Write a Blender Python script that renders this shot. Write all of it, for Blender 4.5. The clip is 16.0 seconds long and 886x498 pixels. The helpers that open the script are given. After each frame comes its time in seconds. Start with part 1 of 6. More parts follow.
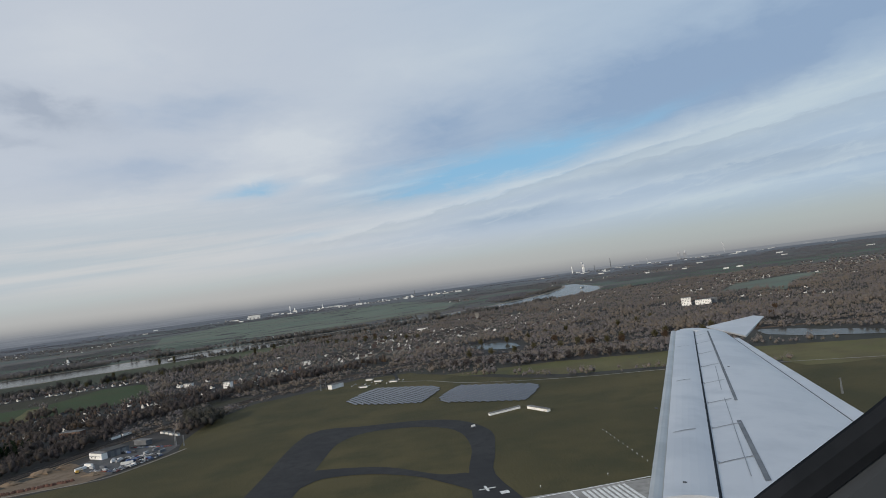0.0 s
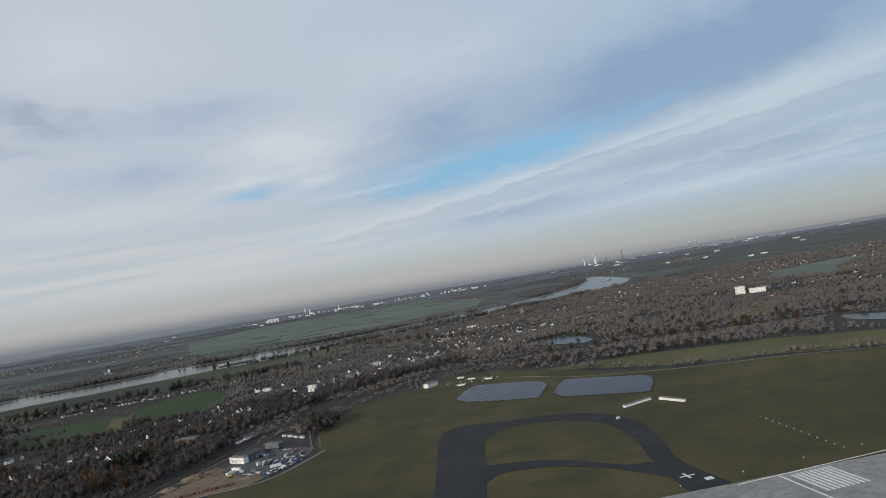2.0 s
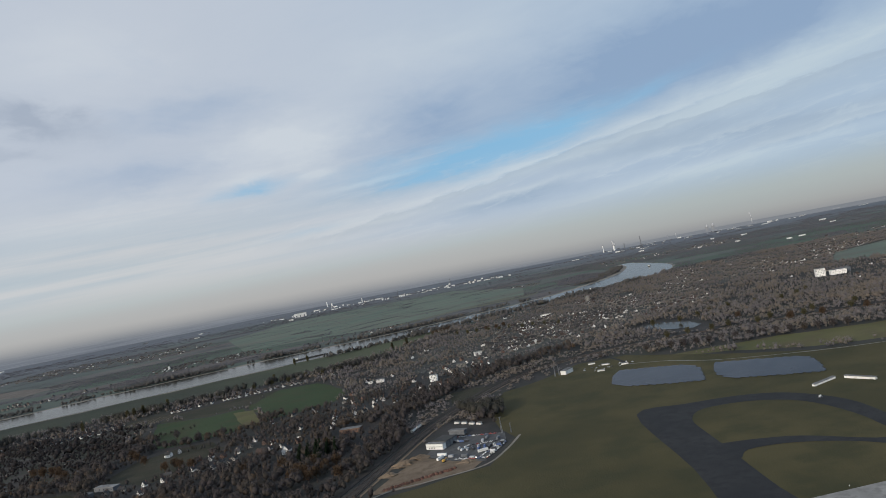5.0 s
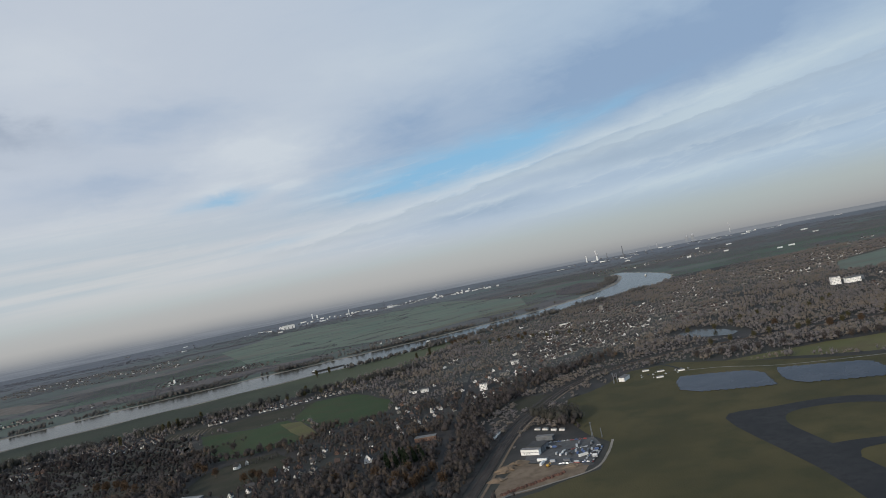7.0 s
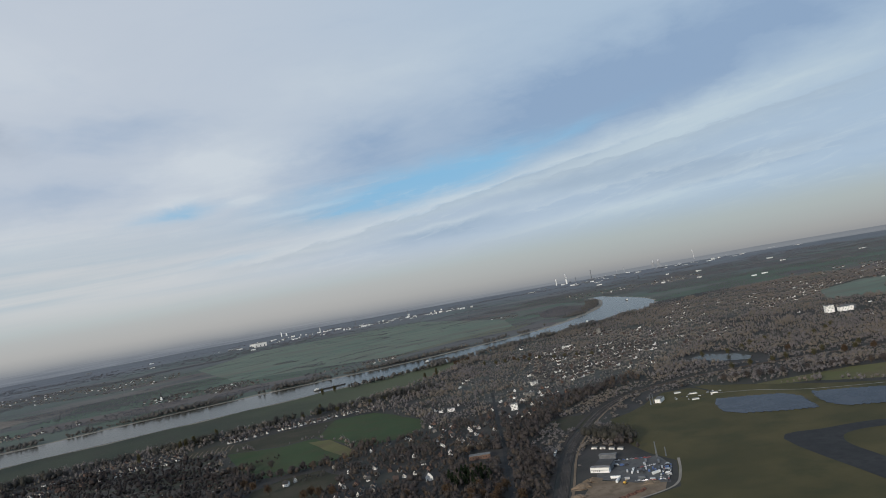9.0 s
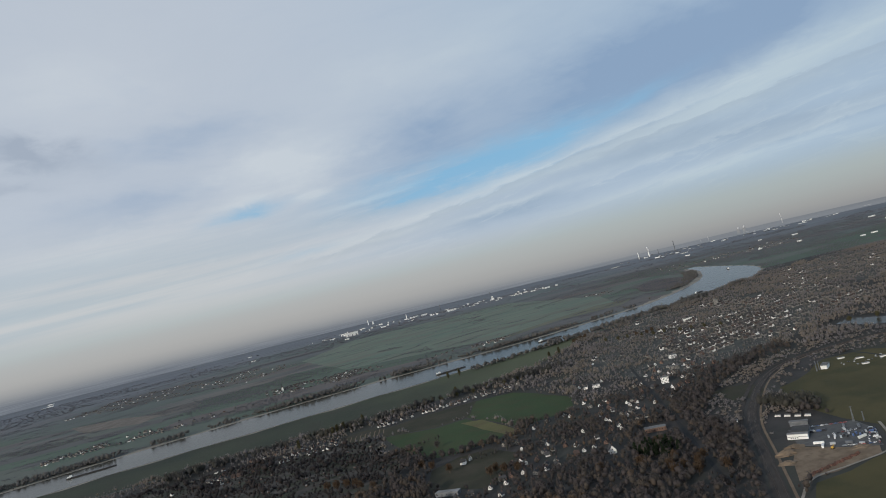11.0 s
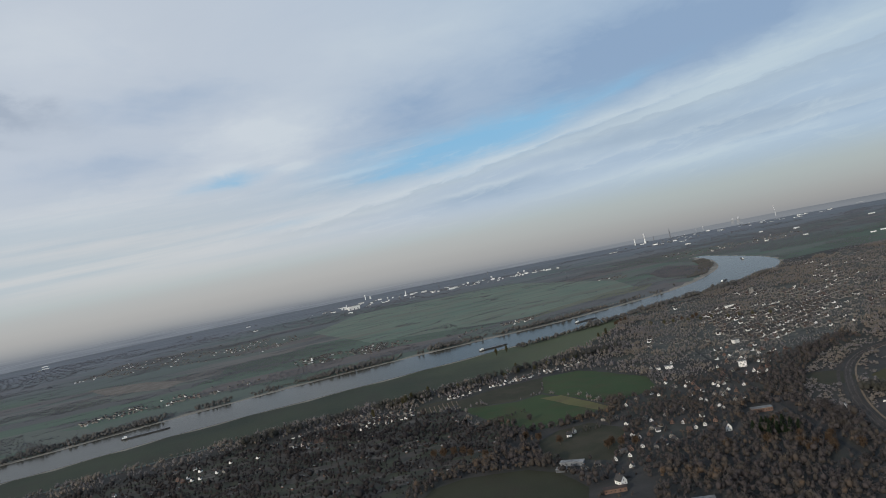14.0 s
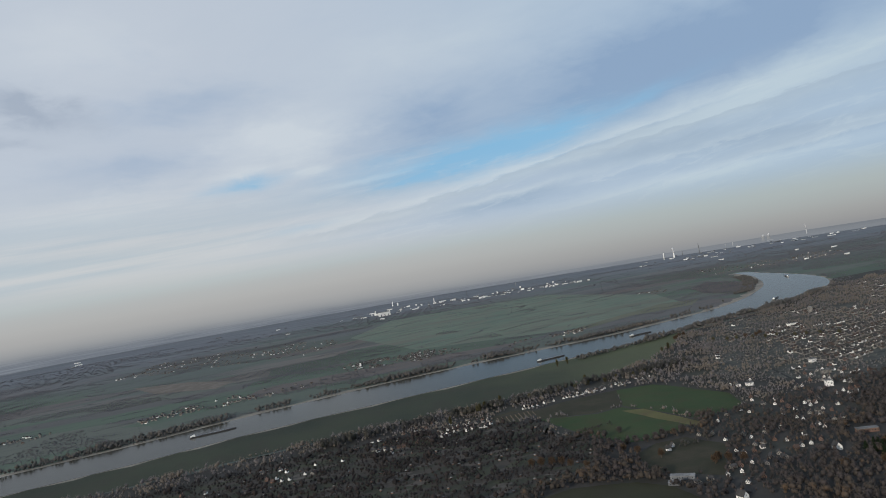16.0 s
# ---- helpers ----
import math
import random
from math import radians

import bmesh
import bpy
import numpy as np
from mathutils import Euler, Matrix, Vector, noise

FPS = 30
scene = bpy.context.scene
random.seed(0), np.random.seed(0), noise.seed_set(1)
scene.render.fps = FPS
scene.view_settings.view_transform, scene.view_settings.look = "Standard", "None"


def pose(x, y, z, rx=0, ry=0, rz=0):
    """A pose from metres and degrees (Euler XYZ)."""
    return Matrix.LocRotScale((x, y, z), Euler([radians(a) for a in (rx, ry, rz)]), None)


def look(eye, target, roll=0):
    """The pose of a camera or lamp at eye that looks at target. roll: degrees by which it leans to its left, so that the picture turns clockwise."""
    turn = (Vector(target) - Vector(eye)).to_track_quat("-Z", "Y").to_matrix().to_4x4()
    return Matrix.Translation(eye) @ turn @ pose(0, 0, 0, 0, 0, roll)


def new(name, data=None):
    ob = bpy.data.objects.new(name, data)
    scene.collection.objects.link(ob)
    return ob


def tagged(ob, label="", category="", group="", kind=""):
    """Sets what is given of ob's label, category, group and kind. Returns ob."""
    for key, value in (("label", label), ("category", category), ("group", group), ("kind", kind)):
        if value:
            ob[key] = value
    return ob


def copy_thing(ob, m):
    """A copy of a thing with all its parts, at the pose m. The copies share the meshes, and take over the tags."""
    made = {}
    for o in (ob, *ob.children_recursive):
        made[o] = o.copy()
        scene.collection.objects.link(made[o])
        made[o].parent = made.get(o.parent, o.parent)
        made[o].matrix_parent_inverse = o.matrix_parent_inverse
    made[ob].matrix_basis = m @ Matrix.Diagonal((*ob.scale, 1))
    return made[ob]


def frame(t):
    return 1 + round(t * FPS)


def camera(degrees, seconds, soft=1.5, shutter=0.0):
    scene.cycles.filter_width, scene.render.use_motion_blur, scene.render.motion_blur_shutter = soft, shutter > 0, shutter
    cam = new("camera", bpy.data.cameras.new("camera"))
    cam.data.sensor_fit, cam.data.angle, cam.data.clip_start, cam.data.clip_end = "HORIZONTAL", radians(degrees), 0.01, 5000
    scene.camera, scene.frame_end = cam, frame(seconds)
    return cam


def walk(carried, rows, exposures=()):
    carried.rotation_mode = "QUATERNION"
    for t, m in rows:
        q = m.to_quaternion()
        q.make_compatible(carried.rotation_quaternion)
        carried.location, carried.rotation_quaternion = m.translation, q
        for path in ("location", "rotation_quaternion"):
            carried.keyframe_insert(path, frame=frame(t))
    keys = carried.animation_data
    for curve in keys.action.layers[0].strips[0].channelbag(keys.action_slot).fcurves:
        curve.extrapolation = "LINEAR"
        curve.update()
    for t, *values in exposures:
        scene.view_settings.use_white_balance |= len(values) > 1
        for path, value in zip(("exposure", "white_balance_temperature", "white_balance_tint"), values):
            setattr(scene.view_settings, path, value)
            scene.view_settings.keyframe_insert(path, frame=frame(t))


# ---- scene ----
cam = camera(66.0, 16.0, 0.9)
PATH = [
    (0, (0.571, -0.002, 74.293), (0.894, 1.971, 74.377), -7.5),
    (0.5, (-16.761, -0.01, 77.21), (-16.471, 1.967, 77.305), -10.6),
    (1, (-34.191, 0.0, 80.19), (-33.894, 1.975, 80.308), -11.1),
    (1.5, (-51.714, 0.03, 83.231), (-51.39, 2.001, 83.324), -10.0),
    (2, (-69.33, 0.08, 86.333), (-69.009, 2.052, 86.408), -9.5),
    (2.5, (-87.034, 0.151, 89.491), (-86.713, 2.123, 89.569), -9.3),
    (3, (-104.825, 0.243, 92.705), (-104.53, 2.22, 92.78), -9.0),
    (3.5, (-122.7, 0.358, 95.972), (-122.403, 2.334, 96.037), -9.5),
    (4, (-140.656, 0.495, 99.29), (-140.367, 2.474, 99.342), -11.3),
    (4.2, (-147.861, 0.557, 100.631), (-147.575, 2.536, 100.683), -11.0),
    (6.3, (-224.232, 1.448, 115.155), (-223.855, 3.411, 115.198), -11.8),
    (6.5, (-231.571, 1.557, 116.577), (-231.184, 3.518, 116.628), -11.8),
    (7, (-249.962, 1.848, 120.159), (-249.565, 3.808, 120.223), -11.3),
    (7.5, (-268.417, 2.169, 123.778), (-268.051, 4.133, 123.854), -11.9),
    (8, (-286.934, 2.518, 127.431), (-286.566, 4.482, 127.511), -11.4),
    (8.5, (-305.509, 2.896, 131.117), (-305.084, 4.849, 131.202), -9.7),
    (9, (-324.139, 3.306, 134.834), (-323.619, 5.234, 134.934), -10.1),
    (9.5, (-342.824, 3.746, 138.579), (-342.301, 5.673, 138.692), -10.6),
    (10, (-361.559, 4.218, 142.35), (-361.152, 6.172, 142.474), -12.9),
    (10.2, (-369.067, 4.416, 143.865), (-368.737, 6.384, 144.007), -14.6),
    (12.3, (-448.324, 6.823, 159.98), (-447.975, 8.792, 159.957), -11.9),
    (12.5, (-455.909, 7.084, 161.531), (-455.559, 9.053, 161.508), -11.9),
    (13, (-474.897, 7.764, 165.417), (-474.515, 9.727, 165.395), -10.3),
    (13.5, (-493.917, 8.48, 169.315), (-493.549, 10.446, 169.314), -11.5),
    (14, (-512.968, 9.234, 173.224), (-512.597, 11.199, 173.239), -11.1),
    (14.5, (-532.047, 10.027, 177.14), (-531.667, 11.99, 177.165), -10.6),
    (15, (-551.151, 10.859, 181.061), (-550.746, 12.817, 181.094), -11.0),
    (15.5, (-570.278, 11.731, 184.987), (-569.904, 13.695, 185.037), -11.1),
    (16, (-589.425, 12.643, 188.914), (-589.093, 14.615, 188.96), -9.5),
]
walk(cam, [(t, look(eye, target, roll)) for t, eye, target, roll in PATH], [(0, 0.0, 6470, 9), (4, 0.0, 6420, 9), (10.2, 0.0, 6370, 8), (12.3, -0.17, 6370, 8), (13, -0.10, 6370, 8), (14, 0.0, 6370, 8), (16, 0.0, 6370, 8)])

# ---------- world and sun ----------
world = bpy.data.worlds.new("sky")
scene.world = world
world.use_nodes = True
WT = world.node_tree
WT.nodes.clear()


class Nodes:
    """Short hand for building a node tree."""

    def __init__(self, tree):
        self.tree = tree

    def add(self, kind, **values):
        n = self.tree.nodes.new(kind)
        for key, value in values.items():
            setattr(n, key, value)
        return n

    def link(self, a, b):
        self.tree.links.new(a, b)

    def put(self, socket, value):
        if isinstance(value, bpy.types.NodeSocket):
            self.link(value, socket)
        elif value is not None:
            socket.default_value = value

    def math(self, op, a, b=None, c=None, clamp=False):
        n = self.add("ShaderNodeMath", operation=op, use_clamp=clamp)
        for k, v in enumerate((a, b, c)):
            self.put(n.inputs[k], v)
        return n.outputs[0]

    def mix(self, fac, a, b):
        n = self.add("ShaderNodeMix", data_type="RGBA")
        self.put(n.inputs[0], fac)
        for k, v in ((6, a), (7, b)):
            self.put(n.inputs[k], v if isinstance(v, bpy.types.NodeSocket) else (*v, 1))
        return n.outputs[2]

    def noise(self, vector, scale, detail=4.0, rough=0.55, distortion=0.0):
        n = self.add("ShaderNodeTexNoise")
        self.put(n.inputs["Vector"], vector)
        n.inputs["Scale"].default_value = scale
        n.inputs["Detail"].default_value = detail
        n.inputs["Roughness"].default_value = rough
        n.inputs["Distortion"].default_value = distortion
        return n.outputs["Fac"]

    def ramp(self, fac, stops, kind="LINEAR"):
        n = self.add("ShaderNodeValToRGB")
        n.color_ramp.interpolation = kind
        self.put(n.inputs[0], fac)
        e = n.color_ramp.elements
        while len(e) < len(stops):
            e.new(0.5)
        for el, (p, col) in zip(e, stops):
            el.position = p
            el.color = (*col, 1) if len(col) == 3 else col
        return n.outputs[0]

    def step(self, value, low, high):
        n = self.add("ShaderNodeMapRange", interpolation_type="SMOOTHSTEP")
        self.put(n.inputs[0], value)
        n.inputs[1].default_value, n.inputs[2].default_value = low, high
        return n.outputs[0]

    def xyz(self, x, y, z):
        n = self.add("ShaderNodeCombineXYZ")
        for k, v in enumerate((x, y, z)):
            self.put(n.inputs[k], v)
        return n.outputs[0]


SUN_ELEVATION, SUN_AZIMUTH = 17.0, -128.0  # degrees; the azimuth is counted from +y towards +x

W = Nodes(WT)
tc = W.add("ShaderNodeTexCoord")
sep = W.add("ShaderNodeSeparateXYZ")
W.link(tc.outputs["Generated"], sep.inputs[0])
DX, DY, DZ = sep.outputs
az = W.math("MULTIPLY", W.math("ARCTAN2", DX, DY), 57.2958)
el = W.math("MULTIPLY", W.math("ARCSINE", DZ), 57.2958)
high = W.math("MAXIMUM", W.math("ADD", DZ, 0.05), 0.02)
deck = W.xyz(W.math("DIVIDE", DX, high), W.math("DIVIDE", DY, high), 0.0)
angles = W.xyz(W.math("MULTIPLY", az, 0.05), W.math("MULTIPLY", el, 0.12), 0.0)
wob_a = W.math("SUBTRACT", W.noise(angles, 4.5, 6, 0.62), 0.5)
wob_b = W.math("SUBTRACT", W.noise(angles, 5.6, 6, 0.62, 0.4), 0.5)
fine = W.noise(deck, 1.3, 8, 0.62, 0.6)
wisp = W.noise(W.xyz(W.math("MULTIPLY", az, 0.10), W.math("SUBTRACT", W.math("MULTIPLY", el, 0.9), W.math("MULTIPLY", az, 0.08)), 0.0), 1.0, 7, 0.6, 0.5)


def cloud(a0, e0, ra, re, tilt, weight, wobble=1.0):
    """A soft, ragged, slanting oval in the sky, by azimuth and elevation."""
    da = W.math("SUBTRACT", W.math("ADD", az, W.math("MULTIPLY", wob_a, 7.0 * wobble)), a0)
    de = W.math("SUBTRACT", W.math("ADD", el, W.math("MULTIPLY", wob_b, 2.4 * wobble)), e0)
    c, s = math.cos(radians(tilt)), math.sin(radians(tilt))
    p = W.math("ADD", W.math("MULTIPLY", da, c / ra), W.math("MULTIPLY", de, s / ra))
    q = W.math("SUBTRACT", W.math("MULTIPLY", de, c / re), W.math("MULTIPLY", da, s / re))
    r = W.math("ADD", W.math("MULTIPLY", p, p), W.math("MULTIPLY", q, q))
    return W.math("MULTIPLY", W.math("EXPONENT", W.math("MULTIPLY", r, -1.0)), weight)


def plus(*parts):
    out = parts[0]
    for p in parts[1:]:
        out = W.math("ADD", out, p)
    return out


def times(a, k):
    return W.math("MULTIPLY", a, k)


puffs = W.noise(angles, 2.6, 5, 0.5, 0.6)
crisp = W.math("ADD", W.math("MULTIPLY", W.step(W.math("ADD", W.math("MULTIPLY", wisp, W.step(el, 14.0, 8.0)), W.math("MULTIPLY", puffs, W.step(el, 8.0, 14.0))), 0.34, 0.66), 0.58), 0.2)


def ragged(value, low=0.55, high=0.9):
    """Breaks a soft mask up with the grain of the clouds."""
    grain = W.math("ADD", W.math("MULTIPLY", crisp, high), low)
    return W.math("MINIMUM", W.math("MULTIPLY", value, grain), 1.0)


# grey-blue veil, white cloud, clear gaps
veil = ragged(plus(cloud(33, 13.2, 19, 3.3, 8, 1.5), cloud(9.5, 12.0, 7, 2.6, 8, 0.2), cloud(33, 6.0, 10, 0.7, -2, 0.9, 0.5), cloud(8.5, 12.6, 5, 2.0, 8, 0.38), cloud(-9.3, 15.4, 6, 1.5, 4, 0.45), cloud(-13.5, 11.2, 6, 1.2, 4, 0.4),
                   cloud(35.6, 5.0, 9, 0.45, 3, 0.6, 0.5), cloud(30, 6.6, 8, 0.5, 5, 0.7, 0.5), cloud(1.0, 4.5, 6.0, 0.38, 2, 1.0, 0.4), cloud(13, 4.6, 6, 0.45, 4, 0.5, 0.5),
                   cloud(5, 7.4, 5, 0.9, 6, 0.4), cloud(16, 4.3, 6, 0.7, 2, 0.7, 0.5), cloud(37, 4.5, 6, 0.5, 3, 0.6, 0.5), cloud(-14, 5.2, 7, 0.5, 2, 0.35), times(W.step(fine, 0.5, 0.75), 0.22)))
white = ragged(plus(cloud(-1.9, 12.2, 5.4, 2.0, 4, 1.15), cloud(-0.4, 9.35, 1.5, 0.40, 4, 1.3, 0.3), cloud(3.5, 8.0, 4.0, 0.22, 5, 0.8, 0.4), cloud(7.5, 8.3, 3.5, 0.2, 7, 0.8, 0.4), cloud(-5.6, 9.9, 2.8, 0.4, 3, 0.7, 0.5), cloud(40, 9.6, 12, 1.5, 9, 0.9, 0.9),
                    cloud(10.5, 5.75, 14, 0.36, 5.6, 0.7, 0.5), cloud(-16.6, 20.2, 6, 2.5, 3, 0.5), cloud(11, 18, 9, 2.0, 6, 0.45), cloud(34, 3.6, 11, 0.6, 3, 0.5, 0.5),
                    cloud(-18, 8.0, 9, 1.3, 3, 0.6), cloud(16, 5.0, 9, 0.3, 5, 0.6, 0.4), cloud(27, 7.9, 9, 0.5, 8, 0.45, 0.7), cloud(17, 6.9, 6.5, 0.30, 3, 1.0, 0.4), cloud(28, 7.6, 5, 0.32, 6, 0.8, 0.5), cloud(5, 4.7, 4, 0.25, 2, 0.8, 0.3), cloud(30, 3.5, 6, 0.4, 3, 0.5, 0.4)), 0.5, 1.0)
smudge = ragged(plus(cloud(-20, 15.8, 3.6, 1.1, -14, 1.25), cloud(-23, 13.8, 3.0, 0.6, -8, 0.6)))
clear = ragged(plus(cloud(16.0, 8.7, 7.6, 1.5, 7, 1.28, 0.7), cloud(6.5, 8.6, 6.5, 1.3, 4, 0.32, 0.9), cloud(-5.6, 9.0, 2.6, 0.5, 4, 1.05, 0.5), cloud(-2.0, 4.85, 3.0, 0.25, 2, 0.5, 0.3), cloud(27, 10.4, 5, 0.5, 12, 0.35, 0.5),
                    cloud(7, 7.4, 3.5, 0.4, 8, 0.35, 0.5)), 0.6, 0.9)
east = W.step(az, -14.0, 40.0)
thread = W.step(W.noise(W.xyz(W.math("MULTIPLY", az, 0.26), W.math("SUBTRACT", W.math("MULTIPLY", el, 1.5), W.math("MULTIPLY", az, 0.15)), 0.3), 0.8, 8, 0.64, 1.0), 0.50, 0.72)
deck_col = W.mix(W.math("ADD", times(fine, 0.7), 0.1), W.mix(east, (0.470, 0.525, 0.612), (0.355, 0.465, 0.610)), W.mix(east, (0.575, 0.614, 0.684), (0.455, 0.560, 0.672)))
deck_col = W.mix(veil, deck_col, W.mix(W.step(el, 11.0, 6.0), (0.272, 0.378, 0.540), (0.345, 0.440, 0.560)))
deck_col = W.mix(white, deck_col, W.mix(east, (0.605, 0.645, 0.700), (0.505, 0.600, 0.675)))
deck_col = W.mix(times(smudge, 0.75), deck_col, (0.34, 0.395, 0.49))
deck_col = W.mix(clear, deck_col, (0.245, 0.475, 0.695))
deck_col = W.mix(times(W.math("MULTIPLY", thread, W.step(el, 13.0, 4.0)), 0.36), deck_col, W.mix(east, (0.64, 0.68, 0.73), (0.56, 0.65, 0.71)))
edge = W.math("MULTIPLY", W.math("SUBTRACT", W.noise(W.xyz(W.math("MULTIPLY", az, 0.30), W.math("SUBTRACT", W.math("MULTIPLY", el, 1.1), W.math("MULTIPLY", az, 0.12)), 0.7), 1.0, 7, 0.6, 0.4), 0.5), 1.3)


def shelf(base, slope, fade, a0, a1, a2, a3):
    """A bank of cloud with a crisp lower rim that fades upwards."""
    d = W.math("ADD", W.math("SUBTRACT", W.math("SUBTRACT", el, base), W.math("MULTIPLY", az, slope)), edge)
    body = W.math("EXPONENT", W.math("MULTIPLY", W.math("MAXIMUM", d, 0.0), -1.0 / fade))
    return W.math("MULTIPLY", W.math("MULTIPLY", W.step(d, 0.0, 0.30), body), W.math("MULTIPLY", W.step(az, a0, a1), W.step(az, a3, a2)))




def underside(base, slope, depth, a0, a1, a2, a3):
    """The shaded strip below such a rim."""
    d = W.math("ADD", W.math("SUBTRACT", W.math("SUBTRACT", el, base), W.math("MULTIPLY", az, slope)), edge)
    body = W.math("EXPONENT", W.math("MULTIPLY", W.math("MINIMUM", d, 0.0), 1.0 / depth))
    return W.math("MULTIPLY", W.math("MULTIPLY", W.step(d, 0.15, -0.10), body), W.math("MULTIPLY", W.step(az, a0, a1), W.step(az, a3, a2)))


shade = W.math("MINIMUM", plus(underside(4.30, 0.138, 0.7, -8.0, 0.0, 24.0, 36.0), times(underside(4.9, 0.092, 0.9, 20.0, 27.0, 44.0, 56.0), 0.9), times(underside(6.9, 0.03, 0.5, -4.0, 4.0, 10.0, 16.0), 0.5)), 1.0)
deck_col = W.mix(times(shade, 0.7), deck_col, W.mix(east, (0.440, 0.510, 0.575), (0.370, 0.455, 0.555)))
rims = W.math("MINIMUM", plus(times(shelf(2.75, 0.088, 0.35, 18.0, 25.0, 33.0, 44.0), 0.8), shelf(4.30, 0.138, 0.7, -6.0, 2.0, 26.0, 44.0), times(shelf(0.95, 0.088, 0.8, 14.0, 24.0, 40.0, 52.0), 0.7), times(shelf(4.3, 0.02, 0.6, -34.0, -22.0, -4.0, 4.0), 0.45)), 1.0)
deck_col = W.mix(times(rims, 0.85), deck_col, W.mix(east, (0.62, 0.655, 0.70), (0.565, 0.645, 0.700)))
bands = W.step(W.noise(W.xyz(W.math("MULTIPLY", az, 0.030), W.math("SUBTRACT", W.math("MULTIPLY", el, 0.85), W.math("MULTIPLY", az, 0.035)), 1.7), 0.9, 6, 0.55, 0.3), 0.36, 0.66)
low_warm = W.math("MULTIPLY", W.step(el, 12.0, 3.5), W.step(az, 18.0, -16.0))
deck_col = W.mix(times(low_warm, 0.80), deck_col, W.mix(bands, (0.455, 0.520, 0.560), (0.612, 0.612, 0.606)))
haze = W.ramp(W.math("MULTIPLY", W.math("ADD", el, 2.0), 0.1),
              [(0.0, (0.337, 0.336, 0.339)), (0.09, (0.372, 0.367, 0.366)), (0.16, (0.408, 0.400, 0.393)), (0.22, (0.439, 0.433, 0.424)),
               (0.30, (0.454, 0.460, 0.456)), (0.38, (0.464, 0.500, 0.501)), (0.48, (0.510, 0.527, 0.530)), (0.70, (0.510, 0.577, 0.614))])
haze_east = W.ramp(W.math("MULTIPLY", W.math("ADD", el, 2.0), 0.1),
                   [(0.0, (0.283, 0.278, 0.282)), (0.06, (0.324, 0.319, 0.317)), (0.13, (0.363, 0.364, 0.357)), (0.20, (0.391, 0.409, 0.402)), (0.30, (0.415, 0.456, 0.454)),
                    (0.45, (0.423, 0.484, 0.499)), (0.70, (0.427, 0.530, 0.589))])
haze = W.mix(W.step(az, 0.0, 36.0), haze, haze_east)
cloud_col = W.mix(W.step(el, 1.0, 4.2), haze, deck_col)

sky = W.add("ShaderNodeTexSky", sky_type="NISHITA", sun_disc=False)
sky.sun_elevation, sky.sun_rotation = radians(SUN_ELEVATION), radians(SUN_AZIMUTH)
bg_sky = W.add("ShaderNodeBackground")
W.link(sky.outputs[0], bg_sky.inputs[0])
bg_sky.inputs[1].default_value = 0.11
bg_cloud = W.add("ShaderNodeBackground")
W.link(cloud_col, bg_cloud.inputs[0])
bg_cloud.inputs[1].default_value = 1.0
blend = W.add("ShaderNodeMixShader")
W.link(times(W.step(el, 28.0, 55.0), 0.45), blend.inputs[0])
W.link(bg_cloud.outputs[0], blend.inputs[1])
W.link(bg_sky.outputs[0], blend.inputs[2])
out = W.add("ShaderNodeOutputWorld")
W.link(blend.outputs[0], out.inputs[0])

sun = new("sun", bpy.data.lights.new("sun", "SUN"))
sun.data.energy, sun.data.angle, sun.data.color = 2.8, radians(1.5), (1.0, 0.89, 0.75)
_a, _e = radians(SUN_AZIMUTH), radians(SUN_ELEVATION)
sun.matrix_world = look((1000 * math.sin(_a) * math.cos(_e), 1000 * math.cos(_a) * math.cos(_e), 1000 * math.sin(_e)), (0, 0, 0))

# ---------- materials ----------


def material(name, dark, light, scale, dark_b=None, scale_b=None, rough=0.9, gloss=0.2, metal=0.0, bump=0.0, bump_scale=None, local=False, island=0.0, each=0.0):
    """A surface of two tones mixed by noise at one scale, toned again at a second scale, with fine relief."""
    m = bpy.data.materials.new(name)
    m.use_nodes = True
    n = Nodes(m.node_tree)
    b = m.node_tree.nodes["Principled BSDF"]
    if local:
        where = n.add("ShaderNodeTexCoord").outputs["Object"]
    else:
        where = n.add("ShaderNodeNewGeometry").outputs["Position"]
    col = n.mix(n.step(n.noise(where, scale, 5, 0.6), 0.34, 0.66), dark, light)
    if dark_b:
        col = n.mix(n.math("MULTIPLY", n.step(n.noise(where, scale_b, 4, 0.6), 0.42, 0.68), 0.8), col, dark_b)
    if island:
        geo = n.add("ShaderNodeNewGeometry")
        k = n.math("ADD", n.math("MULTIPLY", geo.outputs["Random Per Island"], island), 1.0 - island / 2)
        hsv = n.add("ShaderNodeHueSaturation")
        n.link(k, hsv.inputs["Value"])
        n.link(col, hsv.inputs["Color"])
        col = hsv.outputs[0]
    if each:
        info = n.add("ShaderNodeObjectInfo")
        k = n.math("ADD", n.math("MULTIPLY", info.outputs["Random"], each), 1.0 - each / 2)
        hsv = n.add("ShaderNodeHueSaturation")
        n.link(k, hsv.inputs["Value"])
        n.link(col, hsv.inputs["Color"])
        col = hsv.outputs[0]
    n.link(col, b.inputs["Base Color"])
    b.inputs["Roughness"].default_value = rough
    b.inputs["Specular IOR Level"].default_value = gloss
    b.inputs["Metallic"].default_value = metal
    if bump:
        bp = n.add("ShaderNodeBump")
        bp.inputs["Strength"].default_value = bump
        bp.inputs["Distance"].default_value = 1.0
        n.link(n.noise(where, bump_scale or scale * 6, 4, 0.6), bp.inputs["Height"])
        n.link(bp.outputs[0], b.inputs["Normal"])
    return m


